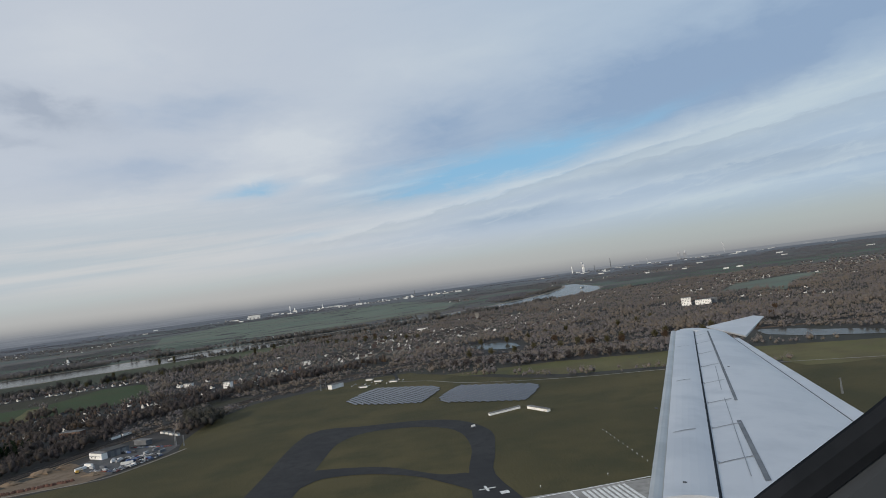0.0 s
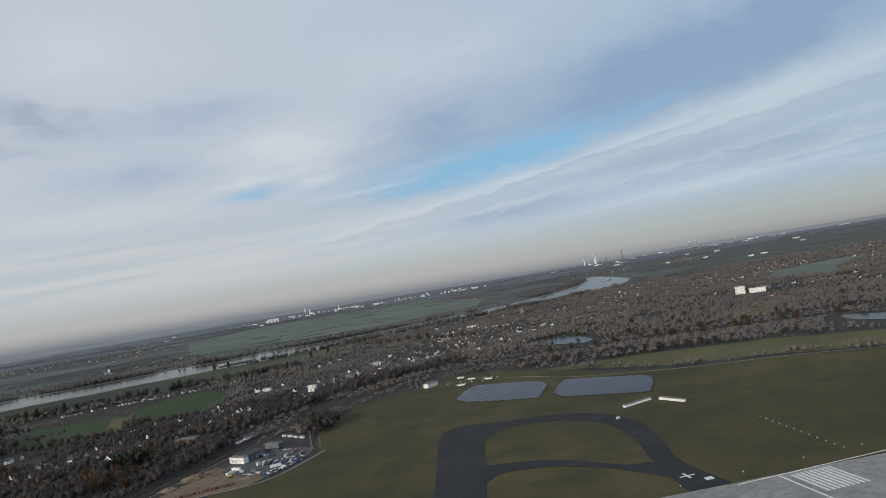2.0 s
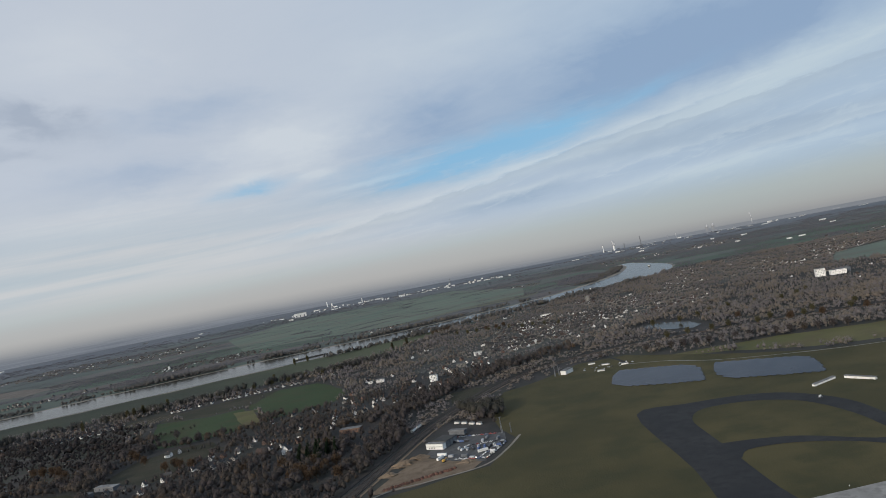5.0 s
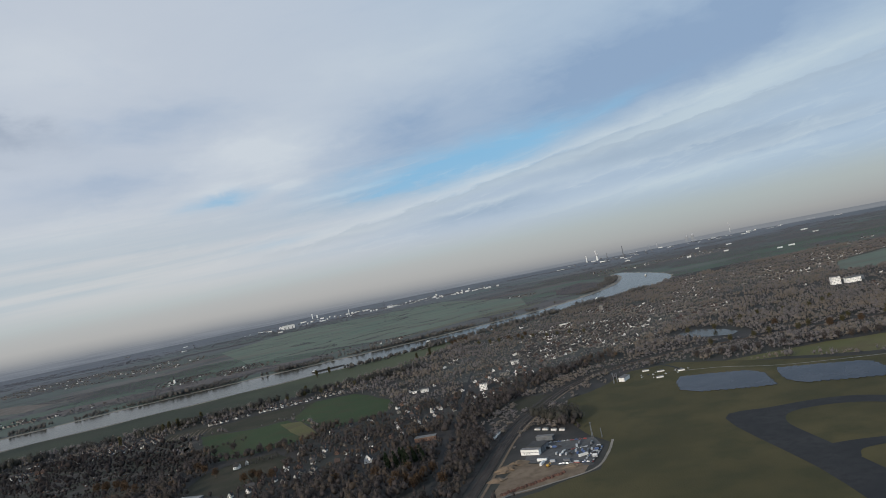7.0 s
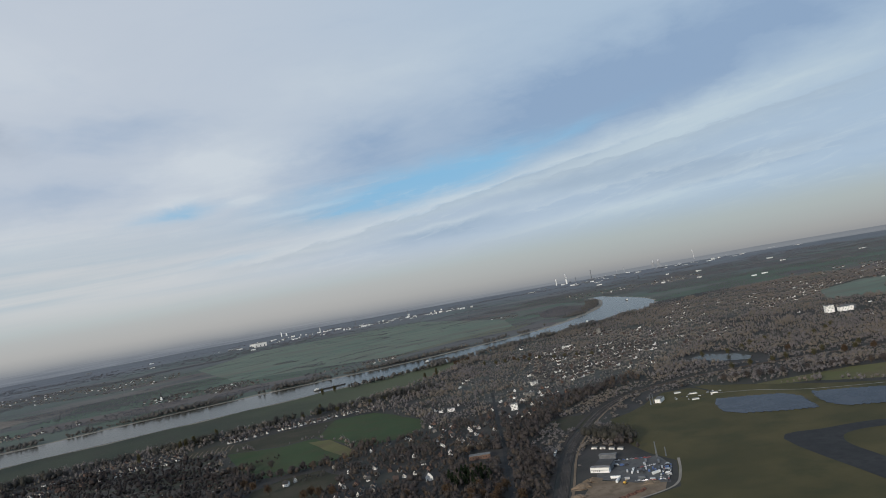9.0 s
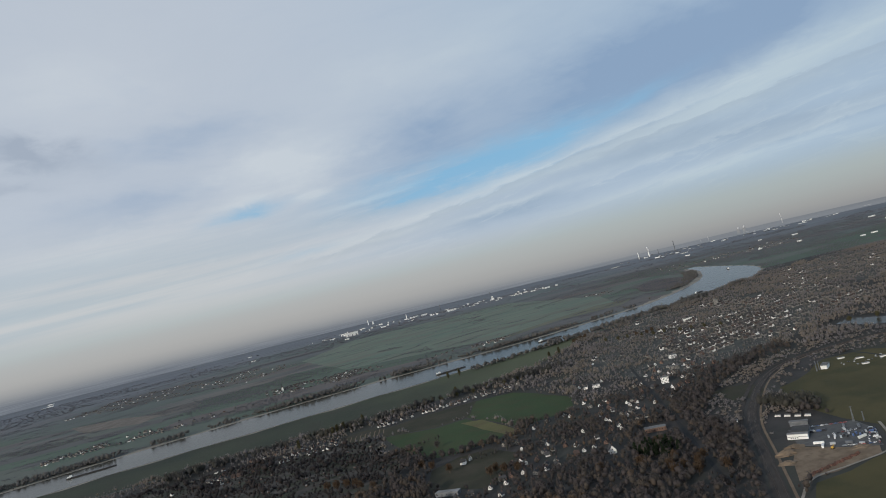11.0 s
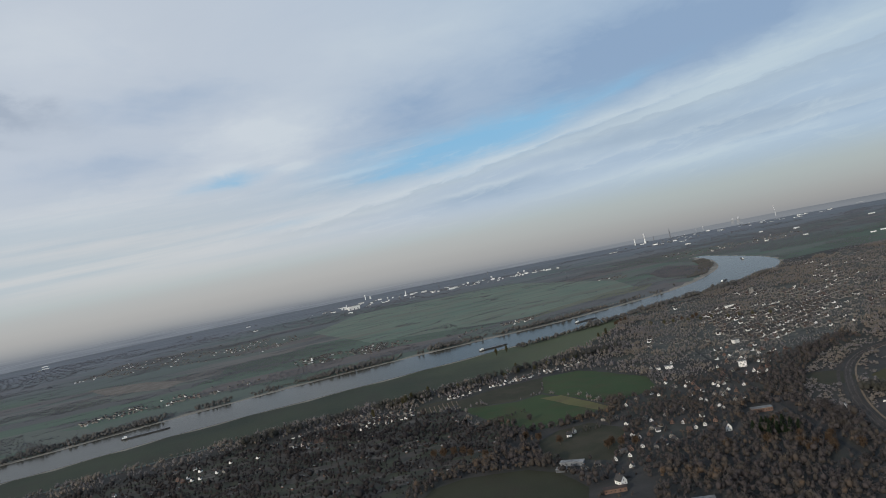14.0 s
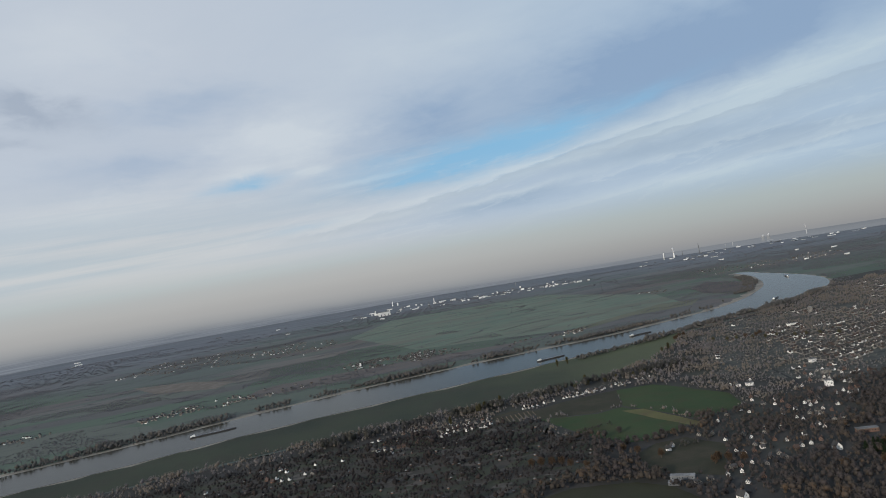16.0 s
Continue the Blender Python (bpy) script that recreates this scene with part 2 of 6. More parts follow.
def crowns(name, tones, spread=0.09, light=1.0):
    """Foliage or bare twigs: tones drift from tree to tree and from twig to twig."""
    m = bpy.data.materials.new(name)
    m.use_nodes = True
    n = Nodes(m.node_tree)
    b = m.node_tree.nodes["Principled BSDF"]
    geo = n.add("ShaderNodeNewGeometry")
    per_tree = n.noise(geo.outputs["Position"], spread, 3, 0.75)
    v = n.math("ADD", per_tree, n.math("MULTIPLY", n.math("SUBTRACT", geo.outputs["Random Per Island"], 0.5), 0.16))
    v = n.math("ADD", v, n.math("MULTIPLY", n.math("SUBTRACT", n.noise(geo.outputs["Position"], 0.012, 2, 0.5), 0.5), 0.5))
    v = n.math("MULTIPLY", n.math("SUBTRACT", v, 0.28), 2.2, clamp=True)
    k = len(tones)
    col = n.ramp(v, [(i / (k - 1), tuple(light * x for x in t)) for i, t in enumerate(tones)])
    n.link(col, b.inputs["Base Color"])
    b.inputs["Roughness"].default_value = 0.95
    b.inputs["Specular IOR Level"].default_value = 0.1
    thin = n.add("ShaderNodeBsdfTranslucent")
    n.link(col, thin.inputs[0])
    both = n.add("ShaderNodeMixShader")
    both.inputs[0].default_value = 0.42
    n.link(b.outputs[0], both.inputs[1])
    n.link(thin.outputs[0], both.inputs[2])
    n.link(both.outputs[0], m.node_tree.nodes["Material Output"].inputs[0])
    return m


GRASS = material("airfield_grass", (0.057, 0.052, 0.023), (0.096, 0.081, 0.036), 0.006, (0.046, 0.046, 0.021), 0.03, bump=0.3, bump_scale=0.8)
MEADOW = material("meadow_grass", (0.030, 0.038, 0.028), (0.050, 0.060, 0.038), 0.0055, (0.038, 0.039, 0.031), 0.022, bump=0.3, bump_scale=0.5)
_n = Nodes(MEADOW.node_tree)
_b = MEADOW.node_tree.nodes["Principled BSDF"]
_where = _n.add("ShaderNodeNewGeometry").outputs["Position"]
_sep = _n.add("ShaderNodeSeparateXYZ")
_n.link(_where, _sep.inputs[0])
_lush = _n.step(_n.math("ADD", _sep.outputs[0], _n.math("MULTIPLY", _n.noise(_where, 0.006, 4, 0.6), 420.0)), -260.0, 160.0)
_n.link(_n.mix(_n.math("MULTIPLY", _lush, 0.7), _b.inputs["Base Color"].links[0].from_socket, (0.108, 0.120, 0.066)), _b.inputs["Base Color"])
PADDOCK = material("damp_paddock", (0.028, 0.031, 0.018), (0.042, 0.042, 0.025), 0.010, (0.037, 0.034, 0.023), 0.03, bump=0.3, bump_scale=0.5)
CROP = material("winter_crop", (0.032, 0.056, 0.022), (0.045, 0.068, 0.028), 0.008, (0.051, 0.054, 0.026), 0.03, bump=0.2, bump_scale=0.5)
ROUGH_GRASS = material("rough_grass", (0.091, 0.094, 0.038), (0.130, 0.118, 0.053), 0.012, (0.101, 0.084, 0.046), 0.04, bump=0.3, bump_scale=0.5)
# Field green paled and greyed: haze is put into the base colour.
PASTURE = material("hazed_far_pasture", (0.117, 0.159, 0.125), (0.147, 0.184, 0.141), 0.004, (0.147, 0.155, 0.125), 0.012)
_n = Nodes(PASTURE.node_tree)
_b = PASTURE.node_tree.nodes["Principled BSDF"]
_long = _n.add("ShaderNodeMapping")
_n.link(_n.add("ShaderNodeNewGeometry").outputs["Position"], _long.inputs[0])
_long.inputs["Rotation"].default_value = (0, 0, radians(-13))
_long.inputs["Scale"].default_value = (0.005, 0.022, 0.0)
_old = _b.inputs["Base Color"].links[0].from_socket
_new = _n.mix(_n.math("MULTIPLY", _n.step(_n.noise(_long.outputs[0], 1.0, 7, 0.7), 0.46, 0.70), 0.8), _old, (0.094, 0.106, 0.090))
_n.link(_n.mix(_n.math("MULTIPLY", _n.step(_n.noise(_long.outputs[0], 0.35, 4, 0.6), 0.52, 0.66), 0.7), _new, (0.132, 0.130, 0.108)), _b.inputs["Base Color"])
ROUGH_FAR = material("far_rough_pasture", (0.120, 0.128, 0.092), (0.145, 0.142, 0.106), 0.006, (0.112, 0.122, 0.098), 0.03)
STUBBLE = material("stubble_field", (0.036, 0.035, 0.023), (0.056, 0.049, 0.034), 0.02, (0.033, 0.036, 0.021), 0.06, bump=0.2, bump_scale=0.5)
PLOUGH = material("ploughed_field", (0.131, 0.115, 0.101), (0.181, 0.156, 0.137), 0.02, (0.112, 0.102, 0.086), 0.06, bump=0.2, bump_scale=0.5)
ASPHALT = material("asphalt", (0.028, 0.029, 0.031), (0.040, 0.040, 0.041), 0.03, (0.024, 0.025, 0.027), 0.2, rough=0.85, bump=0.1, bump_scale=2)
YARD_ASPHALT = material("worn_yard_asphalt", (0.085, 0.085, 0.088), (0.125, 0.123, 0.12), 0.05, (0.07, 0.07, 0.072), 0.3, rough=0.85)
CONCRETE = material("concrete", (0.24, 0.235, 0.22), (0.33, 0.32, 0.30), 0.05, (0.2, 0.19, 0.18), 0.3, rough=0.85)
PAINT = material("white_marking", (0.70, 0.70, 0.68), (0.80, 0.80, 0.78), 0.3, (0.5, 0.5, 0.48), 1.0, rough=0.7)
SAND = material("sand", (0.156, 0.116, 0.082), (0.214, 0.163, 0.117), 0.06, (0.127, 0.095, 0.064), 0.2, bump=0.3, bump_scale=0.6)
SHORE = material("shingle_shore", (0.21, 0.19, 0.165), (0.32, 0.29, 0.25), 0.02, (0.17, 0.155, 0.13), 0.08)
BALLAST = material("track_ballast", (0.046, 0.041, 0.037), (0.071, 0.062, 0.056), 0.1, (0.037, 0.031, 0.028), 0.4)
RUST = material("rusty_steel", (0.10, 0.07, 0.05), (0.16, 0.12, 0.095), 0.5, rough=0.5, metal=0.6)
WALL = material("render_wall", (0.76, 0.75, 0.72), (0.86, 0.85, 0.82), 0.25, (0.66, 0.64, 0.61), 0.08, each=0.25)
DULLWALL = material("grey_render_wall", (0.20, 0.19, 0.175), (0.28, 0.265, 0.245), 0.25, (0.16, 0.15, 0.135), 0.08, each=0.5)
BRICKWALL = material("brick_wall", (0.149, 0.088, 0.068), (0.205, 0.136, 0.105), 0.4, (0.112, 0.075, 0.060), 0.12, each=0.4)
ROOF_GREY = material("grey_tile_roof", (0.041, 0.040, 0.043), (0.071, 0.068, 0.070), 0.4, (0.053, 0.053, 0.047), 0.12, rough=0.75, each=0.6)
ROOF_RED = material("red_tile_roof", (0.062, 0.045, 0.039), (0.090, 0.062, 0.053), 0.4, (0.056, 0.041, 0.036), 0.12, rough=0.75, each=0.6)
ROOF_FLAT = material("flat_roof_felt", (0.15, 0.15, 0.15), (0.24, 0.24, 0.24), 0.15, (0.11, 0.11, 0.11), 0.5, each=0.6)
GLASS = material("window_glass", (0.02, 0.025, 0.03), (0.035, 0.04, 0.045), 0.5, rough=0.08, gloss=0.6)
SHEET = material("white_sheet_metal", (0.70, 0.70, 0.68), (0.80, 0.80, 0.78), 0.1, (0.6, 0.6, 0.57), 0.03, rough=0.5, gloss=0.4, each=0.35)
GREYSHEET = material("grey_sheet_metal", (0.11, 0.12, 0.135), (0.16, 0.17, 0.185), 0.1, (0.09, 0.095, 0.105), 0.3, rough=0.55, gloss=0.35, each=0.4)
STEEL = material("weathered_steel", (0.16, 0.17, 0.18), (0.24, 0.25, 0.26), 0.2, rough=0.55, metal=0.3)
BARK = material("bark", (0.07, 0.055, 0.04), (0.12, 0.095, 0.075), 0.6, bump=0.3, bump_scale=3)
STEAM = material("steam", (0.55, 0.55, 0.56), (0.62, 0.62, 0.63), 0.02, rough=1.0, gloss=0.0)

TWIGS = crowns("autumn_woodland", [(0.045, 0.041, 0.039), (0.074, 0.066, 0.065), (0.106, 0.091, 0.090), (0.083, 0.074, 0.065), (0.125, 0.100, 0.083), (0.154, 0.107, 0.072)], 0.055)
# Paler, greyer copy of the woodland tones, with haze painted in.
MID_TWIGS = crowns("hazed_leafless_wood", [(0.121, 0.115, 0.112), (0.181, 0.168, 0.171), (0.230, 0.208, 0.207), (0.195, 0.174, 0.148), (0.261, 0.217, 0.180), (0.206, 0.184, 0.171)], 0.045)
SHRUBS = crowns("bare_shrubs", [(0.035, 0.034, 0.036), (0.056, 0.050, 0.053), (0.045, 0.042, 0.042), (0.076, 0.061, 0.058), (0.052, 0.049, 0.051)], 0.08)
# Bluish, pale tones paint the haze of distance onto the bare woods.
FAR_TWIGS = crowns("hazed_far_wood", [(0.125, 0.134, 0.154), (0.155, 0.154, 0.172), (0.178, 0.171, 0.184), (0.139, 0.146, 0.152)], 0.02)
BANK_TWIGS = crowns("riverside_willows", [(0.099, 0.099, 0.099), (0.135, 0.130, 0.125), (0.166, 0.154, 0.144), (0.130, 0.127, 0.111)], 0.05)
BELT_TWIGS = crowns("tall_belt_trees", [(0.056, 0.056, 0.054), (0.092, 0.088, 0.086), (0.070, 0.070, 0.058), (0.112, 0.100, 0.086)], 0.07)
NEEDLES = crowns("dark_needles", [(0.016, 0.026, 0.016), (0.026, 0.040, 0.022), (0.022, 0.03, 0.018)], 0.2)
COPPER = crowns("copper_leaves", [(0.086, 0.060, 0.043), (0.113, 0.075, 0.047), (0.094, 0.069, 0.055)], 0.3)
YELLOW = crowns("yellowing_leaves", [(0.085, 0.078, 0.040), (0.105, 0.094, 0.050), (0.072, 0.070, 0.042)], 0.3)

WATER = bpy.data.materials.new("river_water")
WATER.use_nodes = True
_n = Nodes(WATER.node_tree)
_b = WATER.node_tree.nodes["Principled BSDF"]
_where = _n.add("ShaderNodeNewGeometry").outputs["Position"]
_n.link(_n.mix(_n.noise(_where, 0.01, 3), (0.044, 0.043, 0.036), (0.058, 0.056, 0.046)), _b.inputs["Base Color"])
_b.inputs["Roughness"].default_value = 0.17
_b.inputs["IOR"].default_value = 1.33
_b.inputs["Specular IOR Level"].default_value = 0.065
_bp = _n.add("ShaderNodeBump")
_bp.inputs["Strength"].default_value = 0.16
_n.link(_n.math("ADD", _n.noise(_where, 0.15, 5, 0.65), _n.math("MULTIPLY", _n.noise(_where, 0.02, 3, 0.5), 3.0)), _bp.inputs["Height"])
_n.link(_bp.outputs[0], _b.inputs["Normal"])

# The open country: a patchwork of pasture, ploughland and scrub, in tones paled for haze.
LAND = bpy.data.materials.new("open_country")
LAND.use_nodes = True
_n = Nodes(LAND.node_tree)
_b = LAND.node_tree.nodes["Principled BSDF"]
_where = _n.add("ShaderNodeNewGeometry").outputs["Position"]
_map = _n.add("ShaderNodeMapping")
_n.link(_where, _map.inputs[0])
_map.inputs["Rotation"].default_value = (0, 0, radians(-13))
_map.inputs["Scale"].default_value = (0.0026, 0.0088, 0.0)
_vor = _n.add("ShaderNodeTexVoronoi", feature="F1")
_vor.inputs["Scale"].default_value = 1.0
_n.link(_map.outputs[0], _vor.inputs["Vector"])
_sep = _n.add("ShaderNodeSeparateColor")
_n.link(_vor.outputs["Color"], _sep.inputs[0])
_plots = _n.ramp(_sep.outputs[0], [(0.0, (0.096, 0.124, 0.098)), (0.2, (0.126, 0.138, 0.122)), (0.36, (0.136, 0.122, 0.117)), (0.5, (0.103, 0.136, 0.108)),
                                   (0.64, (0.115, 0.115, 0.115)), (0.78, (0.159, 0.150, 0.138)), (0.86, (0.110, 0.131, 0.112))], "CONSTANT")
_big = _n.step(_n.noise(_where, 0.0011, 3, 0.5), 0.44, 0.58)
_col = _n.mix(_n.math("MULTIPLY", _big, 0.6), _plots, (0.122, 0.132, 0.136))
_long = _n.add("ShaderNodeMapping")
_n.link(_where, _long.inputs[0])
_long.inputs["Rotation"].default_value = (0, 0, radians(-13))
_long.inputs["Scale"].default_value = (0.006, 0.03, 0.0)
_col = _n.mix(_n.math("MULTIPLY", _n.step(_n.noise(_long.outputs[0], 1.0, 7, 0.72), 0.48, 0.70), 0.75), _col, (0.080, 0.088, 0.092))
# Painted haze: the ground's colour turns pale blue-grey with distance.
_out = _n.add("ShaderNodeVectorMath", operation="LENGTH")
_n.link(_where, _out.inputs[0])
_far_haze = _n.math("MULTIPLY", _n.step(_n.math("ADD", _out.outputs["Value"], _n.math("MULTIPLY", _n.noise(_where, 0.002, 3), 900.0)), 2700.0, 4300.0), 0.85)
_col = _n.mix(_far_haze, _col, _n.mix(_n.step(_n.noise(_long.outputs[0], 0.45, 6, 0.7), 0.40, 0.66), (0.140, 0.153, 0.178), (0.184, 0.199, 0.226)))
_n.link(_col, _b.inputs["Base Color"])
_b.inputs["Roughness"].default_value = 0.95
_b.inputs["Specular IOR Level"].default_value = 0.1
GARDEN_GROUND = material("garden_ground", (0.060, 0.064, 0.058), (0.098, 0.098, 0.088), 0.04, (0.045, 0.046, 0.044), 0.12)
PLOTS = bpy.data.materials.new("allotment_plots")
PLOTS.use_nodes = True
_n = Nodes(PLOTS.node_tree)
_b = PLOTS.node_tree.nodes["Principled BSDF"]
_where = _n.add("ShaderNodeNewGeometry").outputs["Position"]
_map = _n.add("ShaderNodeMapping")
_n.link(_where, _map.inputs[0])
_map.inputs["Rotation"].default_value = (0, 0, radians(37))
_map.inputs["Scale"].default_value = (0.060, 0.115, 0.0)
_vor = _n.add("ShaderNodeTexVoronoi", feature="F1", distance="CHEBYCHEV")
_vor.inputs["Scale"].default_value = 1.0
_vor.inputs["Randomness"].default_value = 0.55
_n.link(_map.outputs[0], _vor.inputs["Vector"])
_sep = _n.add("ShaderNodeSeparateColor")
_n.link(_vor.outputs["Color"], _sep.inputs[0])
_tones = _n.ramp(_sep.outputs[0], [(0.0, (0.029, 0.032, 0.020)), (0.3, (0.045, 0.037, 0.031)), (0.5, (0.037, 0.043, 0.023)), (0.68, (0.063, 0.054, 0.046)), (0.8, (0.032, 0.028, 0.024)), (0.92, (0.086, 0.076, 0.067))], "CONSTANT")
_n.link(_n.mix(_n.math("MULTIPLY", _n.step(_n.noise(_where, 0.25, 5, 0.6), 0.4, 0.7), 0.6), _tones, (0.040, 0.038, 0.034)), _b.inputs["Base Color"])
_b.inputs["Roughness"].default_value = 0.95
FLOOR = material("woodland_floor", (0.036, 0.036, 0.035), (0.056, 0.052, 0.050), 0.03, (0.050, 0.052, 0.042), 0.01, bump=0.3, bump_scale=0.4)

# ---------- mesh helpers ----------


def mesh_object(name, verts, faces, mat, smooth=False):
    me = bpy.data.meshes.new(name)
    me.from_pydata([tuple(v) for v in verts], [], faces)
    me.materials.append(mat)
    if smooth:
        me.polygons.foreach_set("use_smooth", [True] * len(me.polygons))
    me.update()
    return new(name, me)


def tri_object(name, verts, tris, mat, round_faces=0):
    """A mesh from arrays of corners and triangles, of which the first few are shaded smooth."""
    me = bpy.data.meshes.new(name)
    verts, tris = np.asarray(verts, np.float32), np.asarray(tris, np.int32)
    me.vertices.add(len(verts))
    me.vertices.foreach_set("co", verts.ravel())
    me.loops.add(tris.size)
    me.loops.foreach_set("vertex_index", tris.ravel())
    me.polygons.add(len(tris))
    me.polygons.foreach_set("loop_start", np.arange(0, tris.size, 3, dtype=np.int32))
    if round_faces:
        me.polygons.foreach_set("use_smooth", np.arange(len(tris)) < round_faces)
    me.materials.append(mat)
    me.update(calc_edges=True)
    return new(name, me)


def part(name, bm, mat, parent=None, label=""):
    me = bpy.data.meshes.new(name)
    bm.to_mesh(me)
    bm.free()
    me.materials.append(mat)
    ob = new(name, me)
    ob.parent = parent
    return tagged(ob, label)


def share(name, me, parent, m=None, label=""):
    """Another object on the same mesh."""
    ob = new(name, me)
    ob.parent = parent
    if m is not None:
        ob.matrix_basis = m
    return tagged(ob, label)


def add_box(bm, x0, y0, z0, x1, y1, z1, taper=0.0):
    v = [bm.verts.new(p) for p in ((x0, y0, z0), (x1, y0, z0), (x1, y1, z0), (x0, y1, z0),
                                   (x0 + taper, y0 + taper, z1), (x1 - taper, y0 + taper, z1), (x1 - taper, y1 - taper, z1), (x0 + taper, y1 - taper, z1))]
    for f in ((3, 2, 1, 0), (4, 5, 6, 7), (0, 1, 5, 4), (1, 2, 6, 5), (2, 3, 7, 6), (3, 0, 4, 7)):
        bm.faces.new([v[i] for i in f])
    return bm


def box(x0, y0, z0, x1, y1, z1, taper=0.0):
    return add_box(bmesh.new(), x0, y0, z0, x1, y1, z1, taper)


def add_tube(bm, a, b, ra, rb, sides=6):
    a, b = Vector(a), Vector(b)
    q = (b - a).to_track_quat("Z", "Y")
    rings = []
    for p, r in ((a, ra), (b, rb)):
        rings.append([bm.verts.new(p + q @ Vector((r * math.cos(2 * math.pi * k / sides), r * math.sin(2 * math.pi * k / sides), 0))) for k in range(sides)])
    for k in range(sides):
        j = (k + 1) % sides
        bm.faces.new((rings[0][k], rings[0][j], rings[1][j], rings[1][k]))
    bm.faces.new(rings[1])
    bm.faces.new(rings[0][::-1])
    return bm


def lathe(profile, sides=20):
    """A round body from a profile of (radius, height)."""
    bm = bmesh.new()
    rings = [[bm.verts.new((r * math.cos(2 * math.pi * k / sides), r * math.sin(2 * math.pi * k / sides), z)) for k in range(sides)] for r, z in profile]
    for lo, hi in zip(rings, rings[1:]):
        for k in range(sides):
            j = (k + 1) % sides
            bm.faces.new((lo[k], lo[j], hi[j], hi[k]))
    bm.faces.new(rings[-1])
    bm.faces.new(rings[0][::-1])
    return bm


def smooth_line(points, per=8):
    """A Catmull-Rom line through a few points (of any number of values)."""
    p = np.array([points[0]] + list(points) + [points[-1]], float)
    out = []
    for i in range(1, len(p) - 2):
        for s in np.linspace(0, 1, per, endpoint=False):
            a, b, c, d = p[i - 1], p[i], p[i + 1], p[i + 2]
            out.append(0.5 * (2 * b + (c - a) * s + (2 * a - 5 * b + 4 * c - d) * s * s + (3 * b - a - 3 * c + d) * s ** 3))
    out.append(p[-2])
    return np.array(out)


def ribbon_edges(line, half, shift=0.0):
    line = np.asarray(line)
    d = np.gradient(line[:, :2], axis=0)
    d /= np.linalg.norm(d, axis=1)[:, None]
    side = np.c_[-d[:, 1], d[:, 0]]
    half = np.broadcast_to(half, len(line))[:, None]
    return line[:, :2] + side * (shift + half), line[:, :2] + side * (shift - half)


def ribbon(name, line, half, z, mat, shift=0.0, thick=0.0):
    left, right = ribbon_edges(line, half, shift)
    n = len(left)
    verts = [(*p, z) for p in left] + [(*p, z) for p in right]
    faces = [(i, n + i, n + i + 1, i + 1) for i in range(n - 1)]
    if thick:
        verts += [(*p, z - thick) for p in left] + [(*p, z - thick) for p in right]
        faces += [(2 * n + i, i, i + 1, 2 * n + i + 1) for i in range(n - 1)] + [(n + i, 3 * n + i, 3 * n + i + 1, n + i + 1) for i in range(n - 1)]
    return mesh_object(name, verts, faces, mat)


def sheet(name, outline, z, mat, label="", rough=3.0, seed=1):
    """A flat piece of ground, with an edge that wanders a little."""
    rng = random.Random(seed)
    pts = []
    n = len(outline)
    for i in range(n):
        a, b = Vector(outline[i]), Vector(outline[(i + 1) % n])
        k = max(1, int((b - a).length / 18))
        for j in range(k):
            p = a.lerp(b, j / k)
            pts.append((p.x + rng.uniform(-rough, rough), p.y + rng.uniform(-rough, rough)))
    bm = bmesh.new()
    f = bm.faces.new([bm.verts.new((x, y, z)) for x, y in pts])
    if f.normal.z < 0:
        f.normal_flip()
    bmesh.ops.triangulate(bm, faces=[f])
    bmesh.ops.recalc_face_normals(bm, faces=bm.faces)
    ob = part(name, bm, mat)
    return tagged(ob, label, kind="structure")


def inside(poly, x, y):
    poly = np.asarray(poly, float)
    hit = np.zeros(np.shape(x), bool)
    for (ax, ay), (bx, by) in zip(poly, np.roll(poly, -1, 0)):
        if ay == by:
            continue
        hit ^= ((ay > y) != (by > y)) & (x < (bx - ax) * (y - ay) / (by - ay) + ax)
    return hit


def near_line(line, x, y, reach):
    """Which places lie within reach of a line."""
    line = np.asarray(line)[:, :2]
    best = np.full(np.shape(x), 1e9)
    for a, b in zip(line, line[1:]):
        d = b - a
        t = np.clip(((x - a[0]) * d[0] + (y - a[1]) * d[1]) / (d @ d + 1e-9), 0, 1)
        best = np.minimum(best, np.hypot(x - a[0] - t * d[0], y - a[1] - t * d[1]))
    return best < reach


_lattice = np.random.RandomState(5).rand(256, 256)


def drift(x, y, size):
    """Smooth random values from 0 to 1 over the plan."""
    u, v = np.asarray(x) / size, np.asarray(y) / size
    i, j = np.floor(u).astype(int), np.floor(v).astype(int)
    a, b = u - i, v - j
    a, b = a * a * (3 - 2 * a), b * b * (3 - 2 * b)
    g = lambda p, q: _lattice[p % 256, q % 256]
    return (g(i, j) * (1 - a) + g(i + 1, j) * a) * (1 - b) + (g(i, j + 1) * (1 - a) + g(i + 1, j + 1) * a) * b


# ---------- plan of the country ----------
RIVER = smooth_line([(-3600, 540, 74), (-2200, 740, 72), (-1500, 862, 70), (-1050, 990, 68), (-900, 1028, 70), (-740, 1082, 74), (-500, 1138, 84), (-280, 1176, 78),
                     (-80, 1208, 64), (60, 1250, 60), (220, 1302, 64), (340, 1372, 68), (450, 1458, 78), (540, 1565, 72), (603, 1680, 60),
                     (640, 1775, 47), (672, 1865, 34), (704, 1980, 22), (735, 2100, 16)], 6)
RAIL = smooth_line([(-300, 130), (-235, 270), (-190, 358), (-166, 404), (-139, 456), (-108, 502), (-58, 562), (-8, 598), (45, 608), (120, 600), (240, 560), (420, 470), (700, 330)], 8)
BRANCH = smooth_line([(-300, 150), (-215, 318), (-172, 392), (-150, 432), (-107, 506)], 8)

